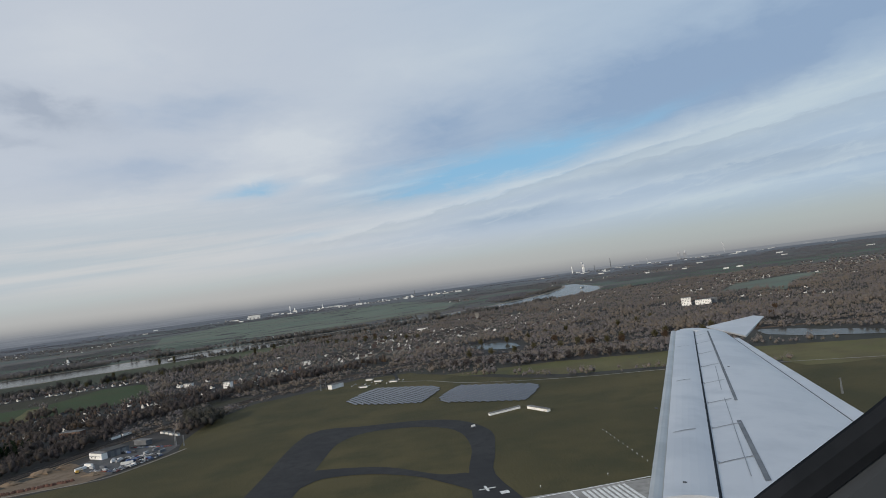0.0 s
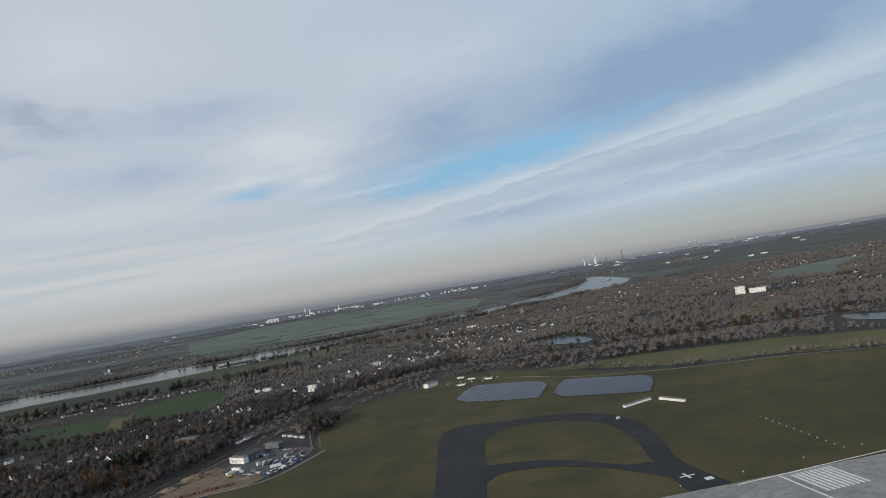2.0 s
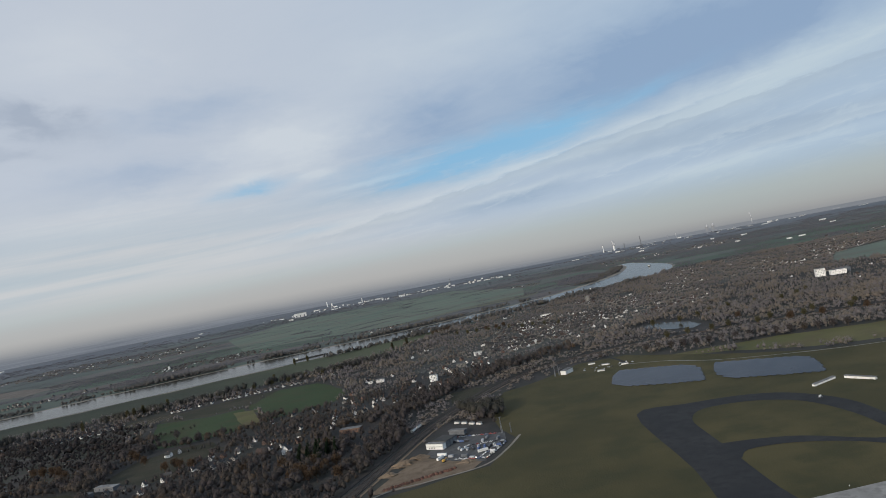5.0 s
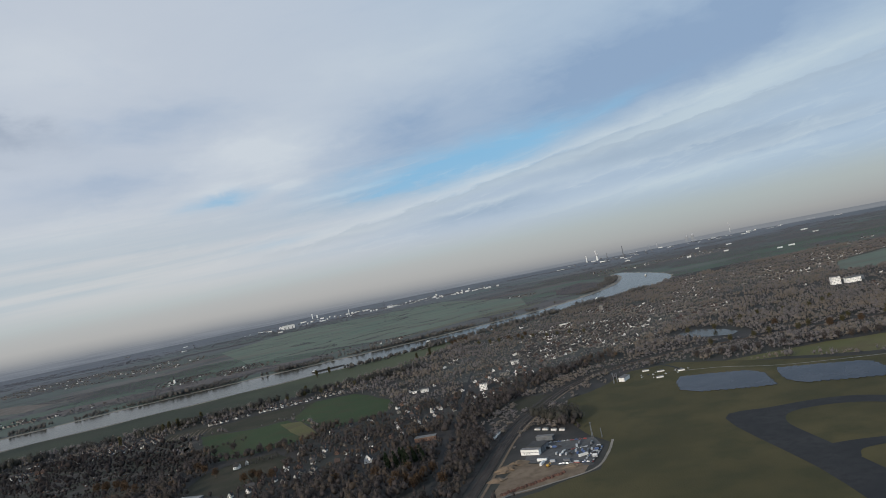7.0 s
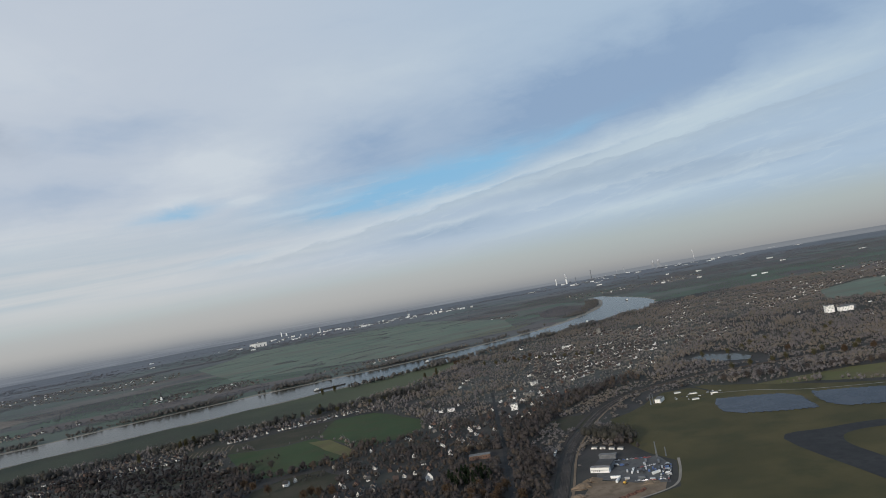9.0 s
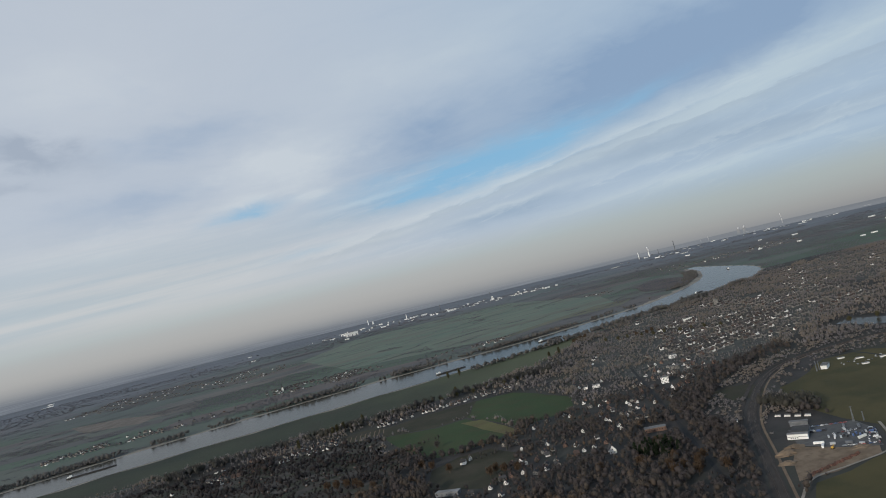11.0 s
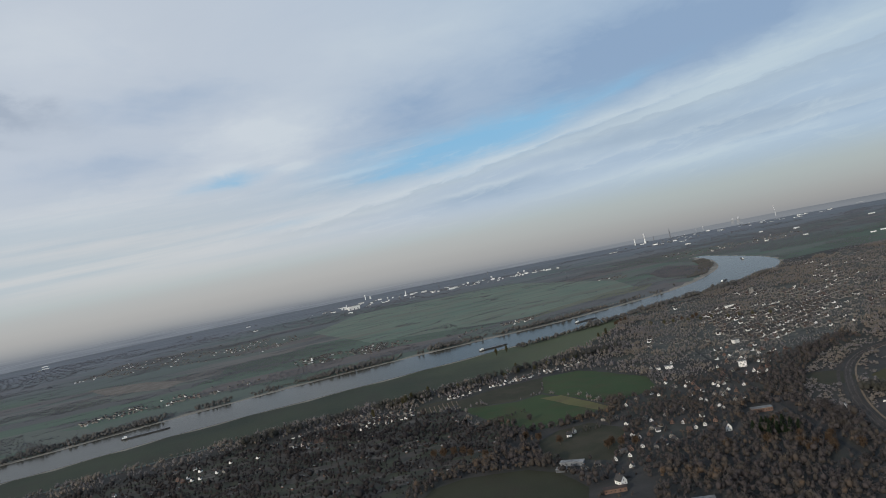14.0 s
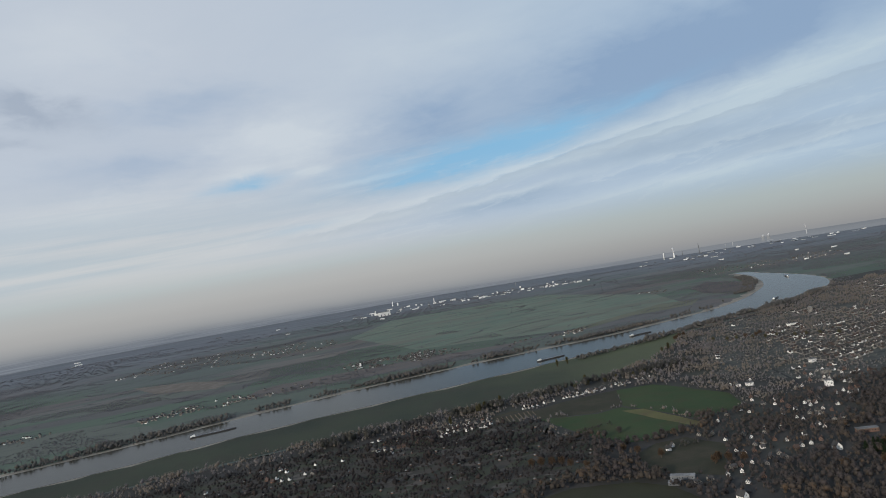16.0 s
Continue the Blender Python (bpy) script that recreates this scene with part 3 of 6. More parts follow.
LANE = smooth_line([(-90, 768), (-122, 662), (-151, 564), (-181, 467), (-208, 380)], 6)

AIRFIELD = [(-900, -600), (-420, 60), (-240, 270), (-178, 340), (-118, 353), (-93, 392), (-96, 420), (-90, 478), (-68, 524), (-24, 546), (10, 574), (52, 566), (98, 482),
            (134, 434), (196, 402), (292, 332), (430, 250), (900, 60), (900, -600)]
STRIP = [(60, 528), (112, 516), (158, 504), (232, 468), (336, 386), (440, 320), (470, 270), (300, 340), (200, 410), (140, 444), (104, 492)]
FIELD_EAST = [(-268, 822), (-222, 812), (-206, 768), (-188, 704), (-202, 656), (-225, 642), (-262, 640), (-276, 690), (-294, 742)]
FIELD_UPPER = [(-386, 800), (-340, 816), (-268, 822), (-294, 746), (-330, 736), (-388, 762)]
FIELD_WEST = [(-388, 758), (-330, 732), (-298, 738), (-282, 690), (-272, 640), (-288, 616), (-333, 606), (-350, 612), (-368, 660)]
FIELD_FARM = [(-369, 528), (-357, 576), (-330, 592), (-300, 592), (-286, 554), (-296, 534), (-328, 488)]
FIELD_SOUTH = [(-530, 430), (-480, 497), (-458, 524), (-434, 532), (-386, 514), (-370, 492), (-362, 450), (-376, 420), (-440, 370), (-530, 360)]
RIVERSIDE = [(-1500, 700), (-1250, 770), (-1000, 815), (-736, 864), (-498, 892), (-279, 902), (-150, 965), (-60, 1060), (-20, 1120), (30, 1215), (-80, 1180), (-280, 1135), (-500, 1095),
             (-740, 1050), (-900, 995), (-1050, 960), (-1500, 835)]
CROPS_FAR = [(-420, 1640), (-90, 1470), (240, 1560), (330, 1900), (250, 2700), (-380, 2780), (-560, 2300)]
BEIGE_FAR = [(-1150, 1950), (-1040, 1730), (-880, 1610), (-850, 1680), (-980, 1850)]
GREEN_NE = [(590, 830), (700, 960), (840, 1040), (800, 1100), (660, 1060), (560, 940)]
POND = [(128, 700), (134, 655), (150, 626), (166, 640), (170, 672), (158, 712)]
LAKE = [(322, 497), (330, 503), (345, 476), (366, 420), (352, 402), (327, 438), (314, 474)]
EAST_MEADOW = [(274, 400), (300, 416), (340, 386), (420, 330), (380, 290), (300, 325), (250, 346), (254, 366)]
POND_VIEW = [(118, 706), (122, 640), (146, 596), (172, 616), (180, 676), (164, 722)]
LAKE_VIEW = [(312, 506), (334, 514), (354, 480), (376, 414), (340, 380), (305, 420), (290, 470)]
YARD = [(-148, 396), (-132, 428), (-96, 410), (-99, 392), (-119, 361), (-134, 374)]
TOWN = [(-60, 650), (60, 690), (170, 760), (300, 820), (360, 1000), (240, 1170), (100, 1170), (0, 1090), (-110, 870), (-160, 780)]
OUTSKIRTS = [(330, 1020), (460, 890), (700, 850), (900, 960), (1000, 1200), (720, 1450), (470, 1340), (300, 1230), (240, 1180)]
CLEARING = [(-110, 526), (-92, 520), (-74, 532), (-70, 560), (-88, 572), (-104, 566)]
BEDS = [(-433, 811), (-404, 826), (-382, 812), (-381, 791), (-411, 762), (-430, 780)]
SCRUB_PLOT = [(-306, 722), (-284, 714), (-276, 680), (-266, 622), (-278, 617), (-292, 668)]
HEATH = [(-116, 1422), (-40, 1450), (68, 1510), (226, 1505), (300, 1600), (214, 1640), (68, 1560), (-60, 1490)]
SANDLOT = [(-182, 350), (-166, 378), (-150, 396), (-140, 386), (-118, 364), (-126, 354), (-160, 346)]
DEPOT_OPEN = [(-192, 345), (-170, 382), (-153, 400), (-132, 452), (-118, 470), (-100, 440), (-90, 398), (-112, 350), (-126, 347)]
FIELDS = [AIRFIELD, DEPOT_OPEN, STRIP, EAST_MEADOW, FIELD_EAST, FIELD_UPPER, FIELD_WEST, FIELD_FARM, FIELD_SOUTH, RIVERSIDE, CROPS_FAR, BEIGE_FAR, GREEN_NE, POND, LAKE, YARD, SANDLOT, CLEARING, BEDS, SCRUB_PLOT]

# ground: one sheet to the horizon, that rises a little far off
_ang = np.linspace(0, 2 * math.pi, 97)[:-1]
_rad = np.array([0.0, 120, 260, 420, 600, 800, 1050, 1350, 1700, 2100, 2600, 3100, 3600, 4050, 4450, 4800, 5150, 5500])
_vg, _fg = [(-295.0, 0.0, 0.0)], []
for r in _rad[1:]:
    for a in _ang:
        s = max(0.0, (r - 3200) / 2000)
        _vg.append((-295 + r * math.cos(a), r * math.sin(a), 3 * s * s * (1 + 0.3 * math.sin(7 * a) + 0.2 * math.sin(17 * a + 1))))
_m = len(_ang)
for k in range(_m):
    _fg.append((0, 1 + k, 1 + (k + 1) % _m))
for i in range(len(_rad) - 2):
    for k in range(_m):
        a, b = 1 + i * _m + k, 1 + i * _m + (k + 1) % _m
        _fg.append((a, a + _m, b + _m, b))
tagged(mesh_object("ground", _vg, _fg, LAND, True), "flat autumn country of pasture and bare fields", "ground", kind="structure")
# Glowing ring added to stand in for haze, dense low down, fading upwards.
HAZE = bpy.data.materials.new("distant_haze")
HAZE.use_nodes = True
_n = Nodes(HAZE.node_tree)
_b = HAZE.node_tree.nodes["Principled BSDF"]
_b.inputs["Roughness"].default_value = 1.0
_b.inputs["Specular IOR Level"].default_value = 0.0
_where = _n.add("ShaderNodeNewGeometry").outputs["Position"]
_up = _n.add("ShaderNodeSeparateXYZ")
_n.link(_where, _up.inputs[0])
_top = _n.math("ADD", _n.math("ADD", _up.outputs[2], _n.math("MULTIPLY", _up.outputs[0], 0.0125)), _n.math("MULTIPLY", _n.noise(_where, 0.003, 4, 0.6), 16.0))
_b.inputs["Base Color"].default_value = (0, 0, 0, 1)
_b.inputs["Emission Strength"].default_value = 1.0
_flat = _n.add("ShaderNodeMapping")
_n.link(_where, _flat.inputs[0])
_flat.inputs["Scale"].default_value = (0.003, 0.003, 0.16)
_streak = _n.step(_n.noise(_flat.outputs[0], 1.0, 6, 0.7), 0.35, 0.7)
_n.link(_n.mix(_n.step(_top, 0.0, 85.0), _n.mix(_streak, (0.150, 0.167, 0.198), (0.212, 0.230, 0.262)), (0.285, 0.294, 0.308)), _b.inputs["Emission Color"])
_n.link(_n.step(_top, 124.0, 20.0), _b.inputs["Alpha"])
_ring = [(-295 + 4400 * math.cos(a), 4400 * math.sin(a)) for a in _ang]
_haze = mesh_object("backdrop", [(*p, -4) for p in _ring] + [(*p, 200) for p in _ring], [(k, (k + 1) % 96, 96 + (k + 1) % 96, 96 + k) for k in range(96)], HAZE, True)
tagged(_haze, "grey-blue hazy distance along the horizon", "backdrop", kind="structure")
sheet("woodland_floor", [(-2600, -700), (-900, -900), (0, -900), (1300, -900), (1300, 120), (1000, 400), (1100, 900), (760, 1500), (600, 1500), (440, 1350), (220, 1210),
                         (0, 1140), (-150, 960), (-500, 890), (-1000, 812), (-1500, 690), (-2600, 480)], 0.05, FLOOR, "dark leaf-strewn woodland and garden ground", 6, 2)
for _name, _poly, _z, _mat, _label in (
        ("airfield_grass", AIRFIELD, 0.12, GRASS, "mown olive-green airfield grass"), ("meadow_strip", STRIP, 0.11, ROUGH_GRASS, "pale rough meadow beside the airfield"), ("east_meadow", EAST_MEADOW, 0.15, ROUGH_GRASS, "yellowish meadow between ditches behind the airfield"),
        ("crop_field", FIELD_EAST, 0.10, CROP, "green winter crop field between houses"), ("crop_field", FIELD_WEST, 0.11, CROP, "green winter crop field below a row of houses"),
        ("stubble_field", FIELD_UPPER, 0.12, STUBBLE, "brownish stubble field below a row of houses"),
        ("fallow_field", FIELD_FARM, 0.12, STUBBLE, "brownish fallow field beside a farmhouse"), ("paddock", FIELD_SOUTH, 0.12, PADDOCK, "dull green paddock among dark shrubs"),
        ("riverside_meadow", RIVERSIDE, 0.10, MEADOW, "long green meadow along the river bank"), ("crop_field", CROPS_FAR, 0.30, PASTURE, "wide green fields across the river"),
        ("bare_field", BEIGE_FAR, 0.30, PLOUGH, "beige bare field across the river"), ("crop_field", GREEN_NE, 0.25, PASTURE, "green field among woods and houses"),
        ("town_ground", TOWN, 0.07, GARDEN_GROUND, "grey-green gardens and streets of the town"), ("town_ground", OUTSKIRTS, 0.06, GARDEN_GROUND, "dull gardens and lanes east of the town"),
        ("allotment_ground", [(-700, 480), (-560, 452), (-536, 446), (-470, 545), (-400, 560), (-376, 630), (-400, 700), (-385, 742), (-470, 800), (-640, 815), (-840, 765)], 0.09, PLOTS, "patchwork of small garden plots, lawns and beds"), ("clearing", CLEARING, 0.12, STUBBLE, "brown bracken clearing beside the railway"), ("allotment_beds", BEDS, 0.13, STUBBLE, "dull allotment beds beside the house row"),
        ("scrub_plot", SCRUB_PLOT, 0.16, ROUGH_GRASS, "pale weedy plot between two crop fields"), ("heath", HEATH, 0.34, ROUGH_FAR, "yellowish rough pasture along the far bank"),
        ("sand_lot", SANDLOT, 0.16, SAND, "bare sandy lot beside the depot"), ("depot_yard", YARD, 0.20, YARD_ASPHALT, "grey asphalt depot yard full of vehicles")):
    sheet(_name, _poly, _z, _mat, _label, 1.2 if len(_name) < 11 else 2.0, len(_poly))

tagged(ribbon("river_shore", RIVER, RIVER[:, 2] + 13 + 6 * np.sin(1.9 * np.arange(len(RIVER))), 0.20, SHORE, 8.0), "pale shingle shore of a wide river", "shore", kind="structure")
tagged(ribbon("river", RIVER, RIVER[:, 2], 0.45, WATER, 0.0, 0.2), "wide calm grey river reflecting the sky", "river", kind="structure")
sheet("pond", POND, 0.35, WATER, "small pond among bare trees", 2.0, 4)
sheet("lake", LAKE, 0.35, WATER, "narrow lake behind the airfield", 2.0, 5)
tagged(ribbon("railway_bed", RAIL, 3.4, 0.35, BALLAST, 0, 0.3), "curving double-track railway on dark ballast", "railway", kind="structure")
tagged(ribbon("railway_siding", BRANCH, 1.7, 0.33, BALLAST, 0, 0.3), "single railway siding beside woods", "railway", kind="structure")
tagged(ribbon("railway_siding", RAIL[10:60], 1.5, 0.33, BALLAST, 7.5, 0.3), "single railway siding beside the main line", "railway", kind="structure")
tagged(ribbon("service_track", RAIL[6:64], 0.8, 0.30, SAND, -6.2), "pale dirt track beside the railway", "track", kind="structure")
for _k, _o in enumerate((-2.2, -1.45, 1.45, 2.2)):
    tagged(ribbon("rail", RAIL, 0.06, 0.48, RUST, _o, 0.1), "thin rusty steel rail", "rail", kind="structure")

# taxiways and runway
TAXIWAY = [(-24, 379), (5, 378), (35, 369), (55, 352), (64, 318), (57, 280), (50, 250), (52, 205), (36, 205), (41, 255), (50, 296), (49, 332), (33, 353), (8, 360),
           (-7, 346), (-14, 318), (-19, 292), (-24, 270), (-30, 240), (-36, 205), (-62, 205), (-44, 278)]
TAXI_LINK = [(-20, 300), (-4, 295.5), (13, 285), (31, 262), (42, 256), (42, 232), (33, 247), (22, 265), (4, 280), (-14, 284.5), (-23, 277), (-26, 290)]
for _outline, _z, _l in ((TAXIWAY, 0.20, "dark asphalt taxiway loop on grass"), (TAXI_LINK, 0.24, "narrow curved dark taxiway link")):
    _line = smooth_line(_outline[1:] + _outline[:2], 4)[:-1]
    _bm = bmesh.new()
    _f = _bm.faces.new([_bm.verts.new((x, y, _z)) for x, y in _line])
    bmesh.ops.triangulate(_bm, faces=[_f])
    bmesh.ops.recalc_face_normals(_bm, faces=_bm.faces)
    tagged(part("taxiway", _bm, ASPHALT), _l, "taxiway", kind="structure")
tagged(ribbon("runway", smooth_line([(-40, 200), (60, 192), (700, 140)], 4), 26.0, 0.30, CONCRETE), "pale concrete runway end", "runway", kind="structure")

# ---------- trees ----------
_ico = np.array([(0, 0, -1), (0.72, -0.53, -0.45), (-0.28, -0.85, -0.45), (-0.89, 0, -0.45), (-0.28, 0.85, -0.45), (0.72, 0.53, -0.45),
                 (0.28, -0.85, 0.45), (-0.72, -0.53, 0.45), (-0.72, 0.53, 0.45), (0.28, 0.85, 0.45), (0.89, 0, 0.45), (0, 0, 1)])
_icof = np.array([(0, 1, 2), (1, 0, 5), (0, 2, 3), (0, 3, 4), (0, 4, 5), (1, 5, 10), (2, 1, 6), (3, 2, 7), (4, 3, 8), (5, 4, 9),
                  (1, 10, 6), (2, 6, 7), (3, 7, 8), (4, 8, 9), (5, 9, 10), (6, 10, 11), (7, 6, 11), (8, 7, 11), (9, 8, 11), (10, 9, 11)])


_oct = np.array([(0, 0, -1), (1, 0, 0), (0, 1, 0), (-1, 0, 0), (0, -1, 0), (0, 0, 1)], float)
_octf = np.array([(0, 2, 1), (0, 3, 2), (0, 4, 3), (0, 1, 4), (5, 1, 2), (5, 2, 3), (5, 3, 4), (5, 4, 1)])


def wood(name, x, y, height, width, mat, leaves, label, seed, lift=0.12, core=0.8, plain=False):
    """Many trees in one mesh: uneven crowns of a lumpy core and ragged twigs around it."""
    rng = np.random.RandomState(seed)
    n = len(x)
    if not n:
        return None
    base = np.c_[x, y, np.zeros(n)]
    mid = base + np.c_[rng.uniform(-0.4, 0.4, (n, 2)), height * (lift + 1) / 2]
    radii = np.c_[width / 2, width / 2 * rng.uniform(0.8, 1.2, n), height * (1 - lift) / 2]
    shape, sides = (_oct, _octf) if plain else (_ico, _icof)
    jit = rng.uniform(0.75, 1.15, (n, len(shape), 1))
    v1 = (mid[:, None] + shape[None] * radii[:, None] * core * jit).reshape(-1, 3)
    f1 = (sides[None] + len(shape) * np.arange(n)[:, None, None]).reshape(-1, 3)
    d = rng.normal(size=(n, leaves, 3))
    d /= np.linalg.norm(d, axis=2, keepdims=True)
    d[..., 2] = np.where(d[..., 2] < -0.5, -d[..., 2], d[..., 2])
    c = mid[:, None] + d * radii[:, None] * rng.uniform(0.70, 1.06, (n, leaves, 1))
    size = (width[:, None, None, None] * rng.uniform(0.04, 0.10, (n, leaves, 1, 1)))
    tri = c[:, :, None] + rng.normal(size=(n, leaves, 3, 3)) * size * np.array([0.8, 0.8, 1.1])
    v2 = tri.reshape(-1, 3)
    v2[:, 2] = np.maximum(v2[:, 2], 0.05)
    f2 = np.arange(len(v2)).reshape(-1, 3) + len(v1)
    ob = tri_object(name, np.concatenate([v1, v2]), np.concatenate([f1, f2]), mat, len(f1))
    return tagged(ob, label, "trees", kind="stuff")


def scatter(x0, x1, y0, y1, step, seed):
    rng = np.random.RandomState(seed)
    gx, gy = np.meshgrid(np.arange(x0, x1, step), np.arange(y0, y1, step))
    x = gx.ravel() + rng.uniform(-0.5, 0.5, gx.size) * step
    y = gy.ravel() + rng.uniform(-0.5, 0.5, gx.size) * step
    return x, y, rng


def open_ground(x, y):
    """Where no wood grows: fields, water, railway, yards."""
    out = np.zeros(np.shape(x), bool)
    for poly in FIELDS:
        out |= inside(poly, x, y)
    river = np.zeros(np.shape(x), bool)
    for a, b in zip(RIVER[::2], RIVER[2::2]):
        river |= near_line([a, b], x, y, max(a[2], b[2]) + 4) | near_line([a + [-4, 14, 0], b + [-4, 14, 0]], x, y, max(a[2], b[2]) + 5)
    return out | river | near_line(RAIL, x, y, 7.5) | near_line(BRANCH, x, y, 4.0) | near_line(LANE, x, y, 3.0) | inside(POND_VIEW, x, y) | inside(LAKE_VIEW, x, y)


DEEP_WOODS = [[(-345, 330), (-190, 330), (-125, 470), (-60, 560), (-20, 590), (-60, 640), (-130, 585), (-215, 500), (-270, 460), (-345, 400)],
              [(10, 590), (130, 520), (240, 480), (420, 380), (600, 420), (640, 640), (420, 740), (200, 720), (110, 740), (60, 660)],
              [(420, 1560), (500, 1640), (560, 1800), (540, 1980), (420, 1860), (360, 1660)]]
GARDENS = [(-760, 420), (-530, 430), (-470, 545), (-400, 560), (-376, 630), (-405, 700), (-380, 740), (-470, 800), (-640, 820), (-900, 770)]
VILLAGES = [  # outline, spacing, share of plots built on
    ([(-340, 420), (-270, 470), (-215, 510), (-130, 590), (-60, 650), (-60, 760), (-150, 790), (-180, 740), (-180, 690), (-230, 640), (-290, 590), (-360, 480)], 11, 0.50),
    ([(-60, 650), (60, 690), (170, 760), (300, 820), (360, 1000), (240, 1150), (100, 1160), (0, 1020), (-110, 860), (-60, 760)], 9.5, 0.52),
    ([(380, 700), (560, 640), (640, 760), (560, 860), (460, 900), (380, 820)], 15, 0.22),
    ([(760, 1100), (1100, 1000), (1300, 1300), (1000, 1500), (820, 1400)], 13, 0.4),
    ([(-560, 745), (-440, 775), (-420, 815), (-480, 850), (-610, 800)], 9, 0.72),
    ([(-760, 700), (-600, 740), (-620, 790), (-780, 760)], 12, 0.45),
    ([(-640, 1480), (-420, 1420), (-330, 1500), (-420, 1600), (-600, 1580)], 9.5, 0.6),
    ([(-960, 1290), (-700, 1340), (-640, 1420), (-760, 1440), (-980, 1360)], 10, 0.42),
    ([(-1500, 1330), (-1160, 1330), (-1120, 1400), (-1420, 1440)], 11, 0.35),
    ([(-260, 1380), (-90, 1400), (-60, 1450), (-240, 1440)], 10, 0.5),
    ([(-1300, 2300), (-700, 2000), (-560, 2250), (-800, 2600), (-1250, 2700)], 15, 0.4),
    ([(60, 1900), (300, 1830), (420, 1980), (240, 2080), (60, 2040)], 13, 0.45),
    ([(700, 2200), (1200, 2100), (1300, 2400), (800, 2500)], 16, 0.35),
    ([(330, 1020), (500, 900), (700, 860), (900, 1000), (980, 1200), (700, 1420), (500, 1330), (380, 1200)], 10.5, 0.50)]


def in_any(polys, x, y):
    out = np.zeros(np.shape(x), bool)
    for p in polys:
        out |= inside(p, x, y)
    return out


def near_woods():
    """The woods, gardens and tree-lined streets on this side of the river."""
    x, y, rng = scatter(-1150, 980, 330, 1420, 3.9, 11)
    deep, garden = in_any(DEEP_WOODS, x, y), inside(GARDENS, x, y)
    town = in_any([v[0] for v in VILLAGES[:6] + VILLAGES[-1:]], x, y)
    clump = drift(x, y, 34) * 0.6 + drift(x + 500, y, 11) * 0.4
    chance = np.where(deep, 0.74 + 0.5 * (clump - 0.5), np.where(garden, 0.50 + 0.9 * (clump - 0.5), np.where(town, 0.53 + 1.5 * (clump - 0.5), 0.52 + 1.8 * (clump - 0.5))))
    south = (y < 1330 + 0.25 * x) & ~near_line([(640, 1500), (560, 1420)], x, y, 40)
    keep = south & (rng.rand(len(x)) < chance)
    x, y, deep, garden, town = x[keep], y[keep], deep[keep], garden[keep], town[keep]
    keep = ~open_ground(x, y) & ~by_house(x, y)
    x, y, deep, garden, town = x[keep], y[keep], deep[keep], garden[keep], town[keep]
    h = np.where(garden, rng.uniform(1.3, 3.4, len(x)), np.where(town, rng.uniform(2.2, 6.4, len(x)), 3.4 + 6.0 * rng.rand(len(x)) ** 1.4))
    h *= 0.75 + 0.5 * drift(x, y, 22)
    scrub = near_line(RAIL, x, y, 34) & (x > -150)
    h = np.where(scrub, 0.55 * h, h)
    w = h * rng.uniform(0.55, 0.98, len(x)) * np.where(scrub, 1.7, 1.0)
    close = y < 640 + 0.15 * np.abs(x + 250)
    a, b, east = close & ~garden & (x < 40) & ~scrub, ~close & ~garden, close & ~garden & ((x >= 40) | scrub)
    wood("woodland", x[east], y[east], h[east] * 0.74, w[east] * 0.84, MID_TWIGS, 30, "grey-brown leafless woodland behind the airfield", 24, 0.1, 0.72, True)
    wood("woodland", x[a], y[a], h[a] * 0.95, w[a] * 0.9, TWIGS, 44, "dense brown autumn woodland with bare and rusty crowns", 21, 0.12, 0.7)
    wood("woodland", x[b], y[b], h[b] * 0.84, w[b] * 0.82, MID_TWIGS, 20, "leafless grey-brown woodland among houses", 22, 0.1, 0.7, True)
    x, y, rng = scatter(-1150, -370, 400, 830, 3.5, 12)
    plot = np.abs(((0.8 * x + 0.6 * y) % 17) - 8.5) > 1.2
    keep = inside(GARDENS, x, y) & plot & (rng.rand(len(x)) < 0.64 + 0.9 * (drift(x, y, 26) - 0.5))
    x, y = x[keep], y[keep]
    keep = ~open_ground(x, y) & ~by_house(x, y)
    x, y = x[keep], y[keep]
    h = rng.uniform(1.5, 4.8, len(x)) * (0.7 + 0.6 * drift(x, y, 30)) * np.where(rng.rand(len(x)) < 0.07, 1.9, 1.0)
    wood("garden_shrubs", x, y, h, h * rng.uniform(0.7, 1.1, len(x)), SHRUBS, 18, "dark leafless shrubs and small trees of garden plots", 23, 0.02, 0.8, True)


